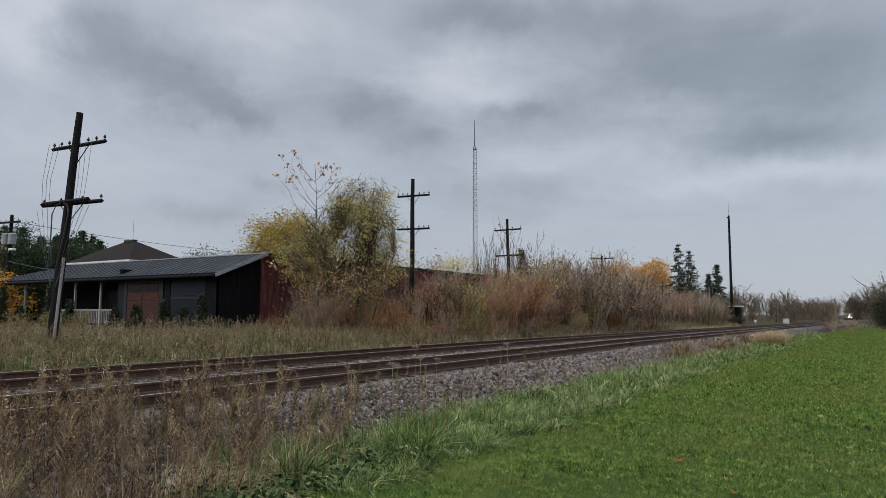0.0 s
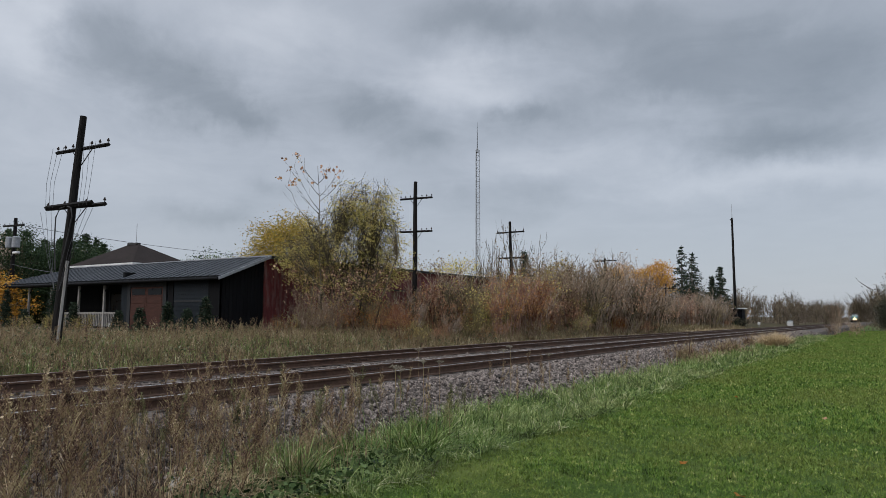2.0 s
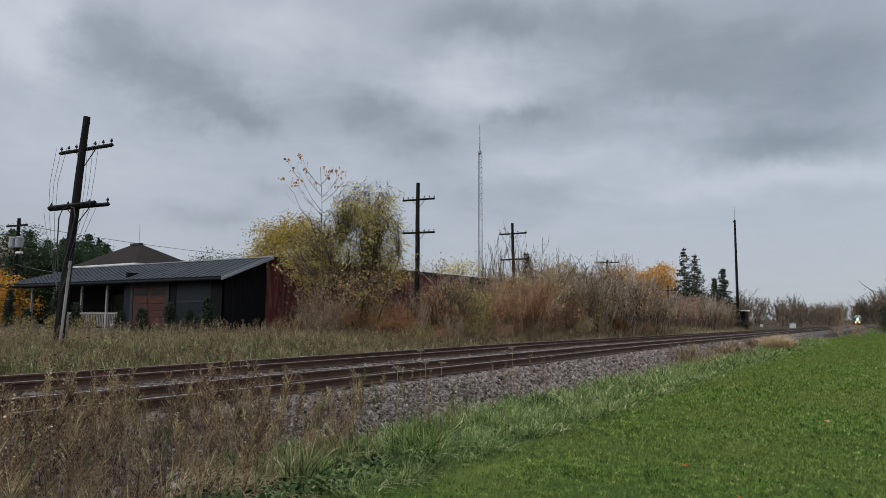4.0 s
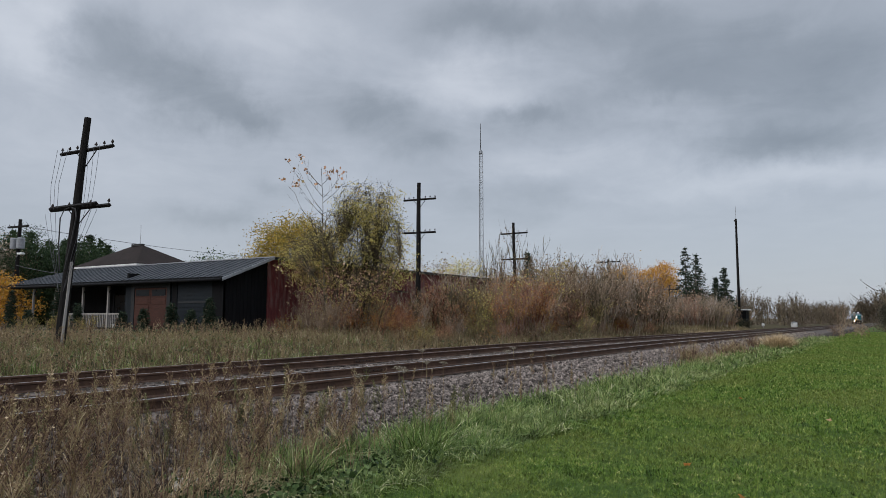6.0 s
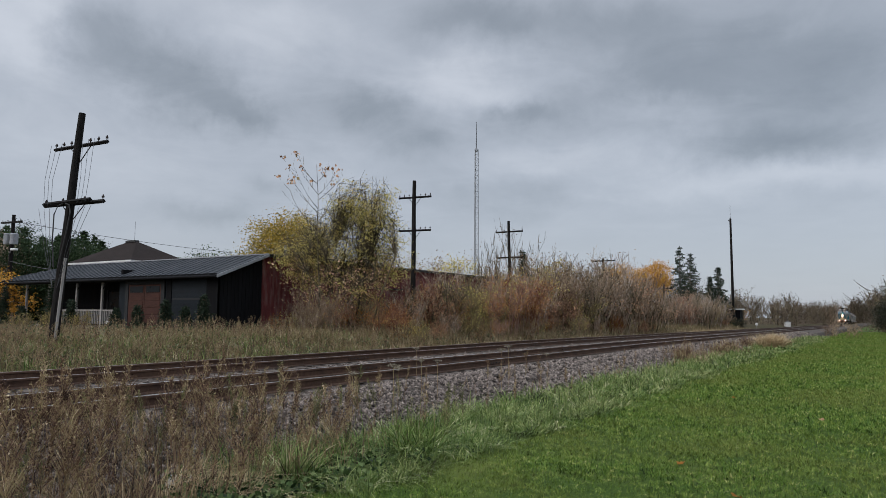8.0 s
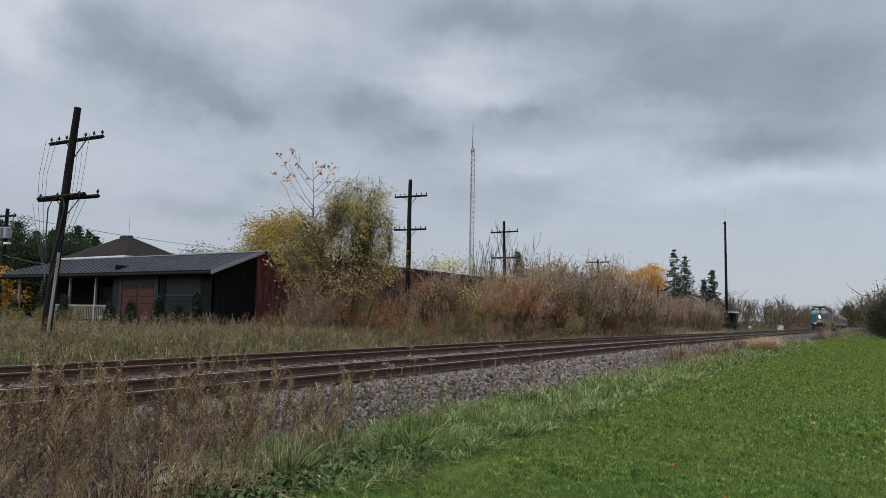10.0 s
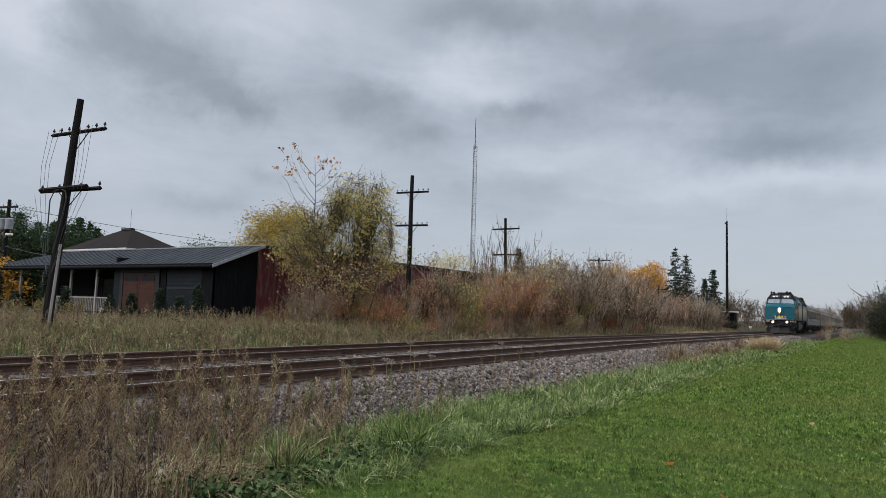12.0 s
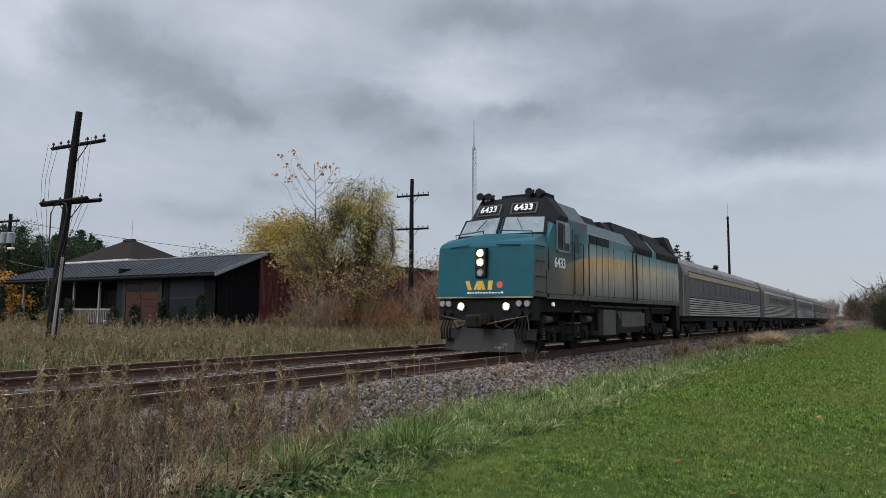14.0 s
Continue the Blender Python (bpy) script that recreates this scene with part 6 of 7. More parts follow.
for y0, y1, x0, x1, n, kinds, s0, s1 in BELT:
    for k in range(n):
        y = y0 + (y1 - y0) * (k + _r.random()) / n
        shrub(kinds[k % len(kinds)], _r.uniform(x0, x1), y, _r.uniform(s0, s1), _r.uniform(0, 360))
# thin tall saplings that stand over the belt
for x, y, s in ((-24.0, 45.2, 1.25), (-22.0, 36.0, 0.8), (-23.4, 52.0, 1.25), (-22.5, 38.5, 0.85), (-21.5, 52.5, 1.3), (-20.5, 58.5, 1.3), (-22, 62, 1.4), (-23.3, 43.7, 1.5), (-22.0, 47.8, 1.5)):
    shrub(5, x, y, s, _r.uniform(0, 360))

# yellow and orange trees behind
make_leaf_tree("maple_tree", "rounded tree in golden autumn leaf", 3, -38.1, 38.2, 8.2, (3.0, 3.0, 2.9), LEAF_GOLD, 520, 64, 0.14, 0.42)
make_leaf_tree("maple_tree", "rounded tree in orange autumn leaf", 4, -34.2, 122.3, 10.2, (3.4, 3.4, 3.2), LEAF_ORANGE, 300, 50, 0.26, 0.55)
make_leaf_tree("maple_tree", "rounded tree in orange autumn leaf", 5, -40.0, 121.0, 9.9, (3.2, 3.2, 3.2), LEAF_ORANGE, 300, 50, 0.26, 0.55)
make_leaf_tree("maple_tree", "rounded tree in fading yellow leaf", 6, -47.0, 108.0, 10.0, (4.0, 4.0, 3.4), LEAF_GOLD, 200, 22, 0.3, 0.6)
make_leaf_tree("small_tree", "small thin-leaved tree behind the freight house", 7, -34.0, 47.0, 6.2, (3.4, 3.4, 2.4), LEAF_BROWN, 160, 22, 0.16, 0.45)
make_leaf_tree("small_tree", "small yellowing tree behind the freight house", 8, -33.5, 55.0, 6.0, (3.0, 3.0, 2.2), LEAF_WILLOW, 160, 22, 0.16, 0.45)
make_leaf_tree("small_tree", "small dark tree behind the house roof", 9, -50.2, 41.3, 6.5, (2.6, 2.6, 1.6), HERB, 120, 24, 0.16, 0.4)
# spruces
for lab, seed, x, y, h, w in (("dark green spruce tree with drooping branches", 1, -26.7, 111.8, 12.5, 6.2), ("dark green spruce tree with drooping branches", 2, -24.8, 110.2, 11.3, 6.8),
                              ("slim dark spruce tree", 3, -21.9, 109.8, 7.4, 3.8), ("slim dark spruce tree", 4, -20.9, 111.0, 9.1, 5.2), ("dark spruce half hidden by shrubs", 5, -36.5, 76.0, 9.2, 4.2)):
    make_conifer(lab, seed, x, y, h, w, NEEDLE, group="spruces beyond the line", per=40, size=0.36)
# dark evergreens behind the annex
for k, (bearing, far, h, w) in enumerate(((65.8, 80, 9.0, 6), (64.4, 84, 9.6, 6), (63.4, 78, 9.1, 6), (62.2, 82, 8.6, 5.5), (61.2, 76, 8.2, 5), (60.4, 80, 8.6, 5), (59.6, 78, 8.9, 4.5), (58.9, 80, 8.7, 4), (58.4, 77, 8.3, 3.5), (66.8, 76, 7.6, 6))):
    x, y = -far * math.sin(radians(bearing)), far * math.cos(radians(bearing))
    make_conifer("dense dark evergreen tree behind the annex", 40 + k, x, y, h, w * 1.6, NEEDLE_GREEN, "evergreen_tree", 0.02, "evergreens behind the annex", 85, 0.32)
for k, (bearing, far, h) in enumerate(((65.3, 74, 8.4), (63.6, 72, 8.0), (62.0, 75, 7.4), (60.6, 73, 7.6), (59.4, 74, 7.2))):
    x, y = -far * math.sin(radians(bearing)), far * math.cos(radians(bearing))
    make_leaf_tree("evergreen_tree", "dense rounded dark evergreen behind the annex", 140 + k, x, y, h, (2.6, 2.6, 3.3), NEEDLE_GREEN, 260, 44, 0.22, 0.45, 0.14, droop=0.3, narrow=0.35, category="conifer", group="evergreens behind the annex", bark=TWIG_DARK, low=0.3)
make_leaf_tree("small_tree", "small bush in bright orange leaf beside the porch", 15, -44.6, 20.0, 3.2, (2.4, 2.4, 1.6), LEAF_ORANGE, 330, 30, 0.13, 0.28, 0.06, low=0.3)
make_leaf_tree("small_tree", "bare brown tree behind the utility pole", 16, -66.5, 29.5, 7.6, (3.4, 3.4, 2.6), LEAF_BROWN, 170, 50, 0.15, 0.5)
# clipped little cypresses and shrubs before the annex
for k, (x, y, h) in enumerate(((-36.9, 20.1, 2.6), (-30.4, 19.6, 1.1), (-28.5, 19.4, 1.25), (-26.5, 19.4, 1.5), (-24.6, 19.9, 1.7), (-25.3, 19.5, 1.2), (-33.8, 19.4, 1.5), (-41.5, 20.0, 2.3), (-39.8, 20.1, 1.2))):
    make_conifer("small dark upright cypress before the annex", 60 + k, x, y, h, 0.55 + 0.16 * h, NEEDLE, "cypress", 0.02, "cypresses before the annex", 30, 0.13)
for k, (x, y, s) in enumerate(((-35.4, 19.2, 0.42), (-33.2, 19.5, 0.4), (-37.5, 18.9, 0.36))):
    shrub(3, x, y, s, 40 * k)
# shrubs on the lawn side, far along
make_leaf_tree("shrub", "large dense dark shrub at the end of the lawn", 71, 3.9, 101, 6.2, (4.4, 4.0, 3.2), DARK_LEAF, 620, 56, 0.15, 0.5, 0.1, category="shrub", bark=TWIG_DARK, low=0.3)
make_leaf_tree("shrub", "dense dark shrub at the end of the lawn", 75, 1.0, 99.5, 4.0, (2.3, 2.3, 2.0), DARK_LEAF, 260, 50, 0.13, 0.4, 0.08, category="shrub", bark=TWIG_DARK, low=0.3)
make_shrub("shrub", "bare dark bush before the lawn's end shrubs", shrub_mesh(76, 5.6, 5.0, 16, 3, TWIG_DARK, DARK_LEAF, 900, 0.09, r0=0.03), pose(4.2, 99, level(4.2, 99)))
make_shrub("shrub", "dark leafy shrub at the end of the lawn", shrub_mesh(72, 4.4, 8.0, 40, 3, TWIG_DARK, DARK_LEAF, 28000, 0.1, r0=0.04, fluff=0.26), pose(6.0, 98, level(6.0, 98)))
make_shrub("shrub", "bare brown bush beside the line", shrub_mesh(73, 4.0, 2.8, 8, 3, TWIG, FAR_BROWN, 240, 0.09, kids=(2, 4)), pose(-4.2, 80, level(-4.2, 80)))
make_shrub("shrub", "low bare brown bush beside the line", shrub_mesh(74, 1.7, 3.6, 12, 3, TWIG, LEAF_BROWN, 500, 0.1), pose(-3.0, 73, level(-3.0, 73)))


HEDGE = shrub_mesh(78, 1.5, 3.2, 16, 3, TWIG_DARK, DARK_LEAF, 6000, 0.09, r0=0.03, fluff=0.2)
for x, y in ((-21.8, 113.0), (-20.2, 114.0), (-18.9, 115.0), (-19.4, 117.0), (-19.5, 113.2)):
    make_shrub("shrub", "low dark hedge shrub before the shed", HEDGE, pose(x, y, level(x, y), 0, 0, 37 * x), group="hedge before the shed")


def far_woods():
    """Bare and brown trees along the far end of the line, too many to count."""
    rng = np.random.default_rng(91)
    tw, lf = [], []
    spots = [(rng.uniform(-130, -24), rng.uniform(170, 300)) for _ in range(70)] + [(rng.uniform(-62, -26), rng.uniform(125, 190)) for _ in range(38)]
    spots += [(rng.uniform(-26, -16.5), rng.uniform(150, 330)) for _ in range(46)] + [(rng.uniform(1.0, 14), rng.uniform(125, 180)) for _ in range(26)] + [(rng.uniform(-0.4, 1.6), rng.uniform(122, 150)) for _ in range(9)] + [(rng.uniform(2, 40), rng.uniform(150, 380)) for _ in range(30)]
    spots += [(rng.uniform(-30, -15.5), rng.uniform(360, 600)) for _ in range(55)]
    beside = [(rng.uniform(-1.6, 1.6), rng.uniform(175, 270)) for _ in range(16)]
    beyond = [(rng.uniform(-27, 12), rng.uniform(680, 760)) for _ in range(60)]
    spots += beside + beyond
    variants = []
    for k in range(5):
        r2 = np.random.default_rng(500 + k)
        st = [((r2.normal(0, 0.5), r2.normal(0, 0.5), 0), (r2.normal(0, 0.15), r2.normal(0, 0.15), 1)) for _ in range(4)]
        a, b, ra, rb, tips = grow(r2, st, 2, 4.5, 0.6, 0.45, 0, (3, 4), 0.55, r0=0.10)
        f = 7.0 / b[:, 2].max()
        for q in (a, b, tips):
            q *= f
        v, t = ribbons(r2, a, b, np.maximum(ra, 0.05), np.maximum(rb, 0.03))
        kk = r2.integers(0, len(tips), 520)
        low = np.stack([r2.normal(0, 1.6, 260), r2.normal(0, 1.6, 260), np.abs(r2.normal(0, 1.5, 260))], 1)
        variants.append(((v, t), leaves(r2, np.concatenate([tips[kk] + r2.normal(0, 0.3, (520, 3)), low]), 0.2, 0.1, 0.7)))
    pts = np.array([(x + (bend(y) if x < -12 else 0) * 1.0, y, level(x, y) - 0.3) for x, y in spots])
    pts[-len(beyond):, 0] = [x for x, y in beyond]
    sc = rng.uniform(0.75, 1.25, len(pts))
    sc[-len(beyond):] *= 2.3
    sc[pts[:, 1] > 430] *= 1.25
    sc[(pts[:, 1] > 430) & (pts[:, 1] < 610)] *= 1.4
    for k in range(5):
        m = np.arange(len(pts)) % 5 == k
        r3 = np.random.default_rng(700 + k)
        tw.append(placed(r3, [variants[k][0]], pts[m], sc[m]))
        r3 = np.random.default_rng(700 + k)
        lf.append(placed(r3, [variants[k][1]], pts[m], sc[m]))
    t = thing("far_woods", "distant bare brown woods along the line", "woods", kind="stuff")
    o = new("branchwork", raw_mesh("branchwork", *joined(tw), TWIG_DARK))
    o.parent = t
    o["kind"] = "stuff"
    o = new("foliage", raw_mesh("foliage", *joined(lf), FAR_BROWN))
    o.parent = t
    o["kind"] = "stuff"


far_woods()
# ---- grass, weeds and stones ----
def scatter(rng, n, x0, x1, y0, y1, power=1.0):
    x = rng.uniform(x0, x1, n)
    y = y0 + (y1 - y0) * rng.uniform(0, 1, n) ** power
    return x, y


def clumpy(x, y, f, lo):
    """Keep more points where a slow noise is high."""
    v = np.array([noise.noise((a * f, b * f, 7.0)) for a, b in zip(x, y)])
    return np.clip(0.5 + v * 1.2, lo, 1.0)


def stuff(name, pair, mat, label, category):
    return tagged(new(name, raw_mesh(name, *pair, mat)), label, category, kind="stuff")


def lawn():
    """Blades thin out with distance as they grow wider, so that the cover stays even."""
    rng = np.random.default_rng(1)
    n = 400000
    y = 4.6 * (115 / 4.6) ** rng.uniform(0, 1, n)
    x = rng.uniform(-4.7, 0.9, n)
    edge = -4.45 + 0.25 * np.sin(y * 0.9) + 0.15 * np.sin(y * 2.3 + 1)
    k = x > edge
    x, y = x[k], y[k]
    p = np.stack([x, y, levels(x, y) - 0.008], 1)
    far = np.clip(y / 10, 0.6, 4) ** 0.35
    stuff("lawn_grass", blades(rng, p, 0.055 * far * rng.uniform(0.4, 1.5, len(x)), 0.0017 * y, 0.95, 1), GRASS, "short mown green lawn grass", "grass")


def verge():
    rng = np.random.default_rng(2)
    out = []
    for n, y0, y1, w in ((7000, 5.0, 12, 0.009), (7000, 12, 28, 0.016), (6000, 28, 75, 0.04)):
        x, y = scatter(rng, n, -6.3, -4.15, y0, y1, 1.2)
        k = rng.uniform(0, 1, n) < clumpy(x, y, 1.1, 0.06)
        x, y = x[k], y[k]
        p = np.stack([x, y, levels(x, y) - 0.01], 1)
        hh = np.clip(0.15 + 0.09 * (-4.1 - x), 0.1, 0.26) * rng.uniform(0.6, 1.4, len(x))
        out.append(blades(rng, p, hh * 1.45, w, 1.15, 3))
    # arching tussocks, each spilling outwards from its crown
    spots = [(-4.95, 5.15, 0.2, 260, 0.5), (-4.75, 6.9, 0.3, 420, 0.42), (-5.2, 7.8, 0.35, 420, 0.4), (-5.4, 6.3, 0.25, 300, 0.36)]
    for k in range(520):
        y = 5.0 * (60 / 5.0) ** rng.uniform()
        x = rng.uniform(-6.0, -4.05) + (0.25 if y > 30 else 0.0)
        spots.append((x, y, rng.uniform(0.1, 0.28), int(rng.uniform(34, 70)), rng.uniform(0.14, 0.34) * (1.0 if x < -4.8 else 0.75)))
    for cx, cy, r, n, h in spots:
        a, q = rng.uniform(0, 6.283, n), r * np.sqrt(rng.uniform(0, 1, n))
        x, y = cx + q * np.cos(a), cy + q * np.sin(a)
        lay = rng.normal(0.0, 1.0)
        out.append(blades(rng, np.stack([x, y, levels(x, y) - 0.02], 1), h * rng.uniform(0.6, 1.3, n), 0.006 + 0.0009 * cy, 1.15, 4, head=np.where(rng.uniform(0, 1, n) < 0.6, a, lay)))
    stuff("verge_grass", joined(out), LONG_GRASS, "long arching green and straw-coloured verge grass", "grass")


def weed_variant(seed, h=0.8, branches=30, seeds=6, size=0.013, reach=0.16):
    """A dead upright weed: a wiry stem with a plume of short ascending shoots full of seed."""
    rng = np.random.default_rng(seed)
    A, B, RA, P = [], [], [], []
    q = np.zeros(3)
    d = np.array([rng.normal(0, 0.05), rng.normal(0, 0.05), 1.0])
    for k in range(6):
        e = q + unit(d + rng.normal(0, 0.05, 3)) * h / 6
        A.append(q); B.append(e); RA.append(0.0058 * (1 - 0.1 * k))
        q = e
    stem = np.array(A + [q])
    for k in range(branches):
        f = rng.uniform(0.3, 0.99)
        i = min(5, int(f * 6))
        p = stem[i] + (stem[i + 1] - stem[i]) * (f * 6 - i)
        a = rng.uniform(0, 6.283)
        L = h * reach * (1.25 - f) * rng.uniform(0.6, 1.4) + 0.025
        e = p + np.array([math.cos(a) * 0.5, math.sin(a) * 0.5, 0.85]) * L
        A.append(p); B.append(e); RA.append(0.003)
        t = rng.uniform(0.2, 1.05, seeds)[:, None]
        P.append(p + (e - p) * t + rng.normal(0, 0.006, (seeds, 3)))
    A, B = np.array(A), np.array(B)
    return joined([ribbons(rng, A, B, np.array(RA) * 1.1, np.array(RA) * 0.8), leaves(rng, np.concatenate(P), size, 0.0, 0.6)])


def weeds():
    rng = np.random.default_rng(3)
    var = [weed_variant(100 + k, 0.62 + 0.06 * k, 26 + 3 * k, 4, 0.019 + 0.003 * (k % 3), 0.10 + 0.04 * (k % 4)) for k in range(8)]
    plume = [weed_variant(150 + k, 0.95, 54, 7, 0.022, 0.15 + 0.03 * (k % 3)) for k in range(5)]
    out = []
    # close by, thick towards the viewer's side
    n = 1300
    x, y = rng.uniform(-8.1, -4.9, n), rng.uniform(2.2, 8.4, n)
    keep = rng.uniform(0, 1, n) < np.clip(1.2 - (y - 3.0) * 0.24 - np.clip(x + 5.6, 0, 2) * 0.6, 0.02, 1) * clumpy(x, y, 1.5, 0.3)
    x, y = x[keep], y[keep]
    out.append(placed(rng, var, np.stack([x, y, levels(x, y) - 0.02], 1), rng.uniform(0.5, 1.05, len(x)), 0.14))
    # tall full plumes that stand out against the rails
    tall = np.array(((-7.2, 3.55, 0.95), (-7.1, 3.95, 1.0), (-7.2, 4.62, 1.02), (-7.3, 4.8, 0.9), (-7.0, 5.6, 1.0), (-7.15, 5.7, 0.85), (-7.0, 7.1, 0.92), (-6.9, 7.25, 0.8), (-7.3, 6.9, 0.82),
                     (-6.8, 8.3, 0.75), (-7.4, 3.2, 0.9), (-6.7, 8.8, 0.8), (-6.9, 4.3, 0.8), (-6.6, 5.0, 0.75)))
    out.append(placed(rng, plume, np.stack([tall[:, 0], tall[:, 1], levels(tall[:, 0], tall[:, 1]) - 0.02], 1), tall[:, 2], 0.06))
    # sparse on the ballast edge farther along
    n = 90
    x, y = rng.uniform(-7.3, -5.6, n), rng.uniform(8, 34, n)
    out.append(placed(rng, var, np.stack([x, y, levels(x, y) - 0.02], 1), rng.uniform(0.4, 0.85, n), 0.14))
    stuff("dead_weeds", joined(out), WEED, "dead brown upright weeds with seed heads", "weeds")
    # greener ones among them
    n = 150
    x, y = rng.uniform(-7.6, -5.0, n), rng.uniform(2.6, 9.5, n)
    keep = rng.uniform(0, 1, n) < clumpy(x, y, 0.9, 0.1)
    x, y = np.append(x[keep], (-7.0, -6.9, -6.6)), np.append(y[keep], (6.15, 6.3, 8.1))
    stuff("olive_weeds", placed(rng, var + plume, np.stack([x, y, levels(x, y) - 0.02], 1), np.append(rng.uniform(0.4, 0.8, len(x) - 3), (0.95, 0.8, 0.85)), 0.12), WEED_OLIVE, "olive-green upright weeds going to seed", "weeds")
    # matted dry grass and thin stalks under them
    n = 9000
    x, y = rng.uniform(-8.0, -4.7, n), rng.uniform(2.2, 8.0, n)
    keep = rng.uniform(0, 1, n) < np.clip(1.2 - (y - 3.0) * 0.23, 0.04, 1) * clumpy(x, y, 1.3, 0.3)
    x, y = x[keep], y[keep]
    stuff("dry_stalks", blades(rng, np.stack([x, y, levels(x, y) - 0.02], 1), rng.uniform(0.15, 0.7, len(x)), 0.006, 0.4, 3), WEED, "thin dry stalks and matted dead grass", "grass")
    # straw bent over near the lawn's corner
    n = 420
    x, y = rng.normal(-5.45, 0.3, n), rng.normal(4.35, 0.22, n)
    stuff("bent_straw", blades(rng, np.stack([x, y, levels(x, y) + rng.uniform(-0.02, 0.05, n)], 1), rng.uniform(0.25, 0.55, n), 0.006, 1.6, 4, head=0.6), STRAW, "bent pale straw lying over the weeds", "grass")
    # low green herbs at the foot
    n = 5200
    cx, cy = rng.uniform(-5.9, -4.4, 60), rng.uniform(4.0, 7.0, 60)
    k = rng.integers(0, 60, n)
    x, y = cx[k] + rng.normal(0, 0.1, n), cy[k] + rng.normal(0, 0.1, n)
    stuff("low_herbs", leaves(rng, np.stack([x, y, levels(x, y) + rng.uniform(0.01, 0.16, n)], 1), 0.06, -0.2, 0.75), HERB, "low broad-leaved green weeds", "weeds")


def field():
    rng = np.random.default_rng(4)
    out = []
    for n, x0, x1, y0, y1, w, h in ((52000, -24.8, -15.4, 5, 20, 0.012, 0.42), (40000, -24.5, -15.4, 20, 42, 0.02, 0.5), (24000, -24, -15.6, 42, 110, 0.045, 0.55), (12000, -46, -24.8, 8, 20.4, 0.025, 0.42)):
        x, y = scatter(rng, n, x0, x1, y0, y1, 1.15)
        k = rng.uniform(0, 1, n) < clumpy(x, y, 0.5, 0.3)
        x, y = x[k], y[k]
        tall = np.clip(0.5 + (-15.4 - x) * 0.24, 0.4, 1.05)
        out.append(blades(rng, np.stack([x, y, levels(x, y) - 0.02], 1), h * tall * rng.uniform(0.4, 1.3, len(x)), w, 0.6, 2))
    stuff("field_grass", joined(out), DRY_GRASS, "rough olive and straw-coloured field grass", "grass")
    n = 16000
    x, y = rng.uniform(-22.0, -15.5, n), 4.5 + 19 * rng.uniform(0, 1, n) ** 1.2
    k = rng.uniform(0, 1, n) < clumpy(x, y, 0.45, 0.1) * np.clip(1.25 - (y - 5) * 0.05, 0.1, 1)
    x, y = x[k], y[k]
    stuff("field_edge_grass", blades(rng, np.stack([x, y, levels(x, y) - 0.02], 1), rng.uniform(0.2, 0.5, len(x)), 0.02, 0.8, 2), LONG_GRASS, "yellow-green rough grass at the field's edge", "grass")
    # broad grey-green leaves low down, in patches
    n = 16000
    x, y = rng.uniform(-24.3, -15.7, n), 5 + 45 * rng.uniform(0, 1, n) ** 1.3
    k = rng.uniform(0, 1, n) < clumpy(x, y, 0.6, 0.0) ** 2
    x, y = x[k], y[k]
    stuff("field_herbs", leaves(rng, np.stack([x, y, levels(x, y) + rng.uniform(0.05, 0.6, len(x))], 1), 0.085, -0.2, 0.6), HERB_GREY, "grey-green broad-leaved field weeds", "weeds")
    var = [weed_variant(200 + k, 0.85 + 0.08 * k, 14, 5, 0.034, 0.2) for k in range(5)]
    n = 2600
    x, y = rng.uniform(-24.3, -15.9, n), 5 + 55 * rng.uniform(0, 1, n) ** 1.3
    stuff("field_weeds", placed(rng, var, np.stack([x, y, levels(x, y) - 0.02], 1), rng.uniform(0.4, 0.85, n), 0.12), WEED, "tall dead field weeds with seed heads", "weeds")


def stones():
    rng = np.random.default_rng(6)
    oct_v = np.array([(1, 0, 0), (-1, 0, 0), (0, 1, 0), (0, -1, 0), (0, 0, 1), (0, 0, -1)], float)
    oct_f = np.array([(0, 2, 4), (2, 1, 4), (1, 3, 4), (3, 0, 4), (2, 0, 5), (1, 2, 5), (3, 1, 5), (0, 3, 5)])
    pts, sz = [], []
    for n, x0, x1, y0, y1, s in ((14000, -8.4, -6.2, 2.4, 14, 0.03), (10000, -8.4, -6.1, 14, 36, 0.045), (4500, -15.6, -8.8, 2, 14, 0.03), (6000, -15.6, -8.8, 14, 40, 0.045), (3000, -8.4, -6.2, 36, 90, 0.07)):
        x, y = scatter(rng, n, x0, x1, y0, y1, 1.25)
        z = np.array([max(level(a, b), float(np.interp(a, BED_X, BED_Z)) + grade(b) if -16 < a < -6.6 else -9) for a, b in zip(x, y)])
        pts.append(np.stack([x, y, z + 0.006], 1))
        sz.append(s * rng.lognormal(0, 0.35, n))
    p, s = np.concatenate(pts), np.concatenate(sz)
    n = len(p)
    v = oct_v[None] * rng.uniform(0.6, 1.3, (n, 6, 1)) + rng.normal(0, 0.15, (n, 6, 3))
    a = rng.uniform(0, 6.283, n)
    c, sn = np.cos(a)[:, None], np.sin(a)[:, None]
    v = np.stack([v[:, :, 0] * c - v[:, :, 1] * sn, v[:, :, 0] * sn + v[:, :, 1] * c, v[:, :, 2] * 0.75], 2) * s[:, None, None] + p[:, None, :]
    f = oct_f[None] + (np.arange(n) * 6)[:, None, None]
    stuff("ballast_stones", (v.reshape(-1, 3), f.reshape(-1, 3)), STONE, "loose grey-brown crushed ballast stones", "gravel")


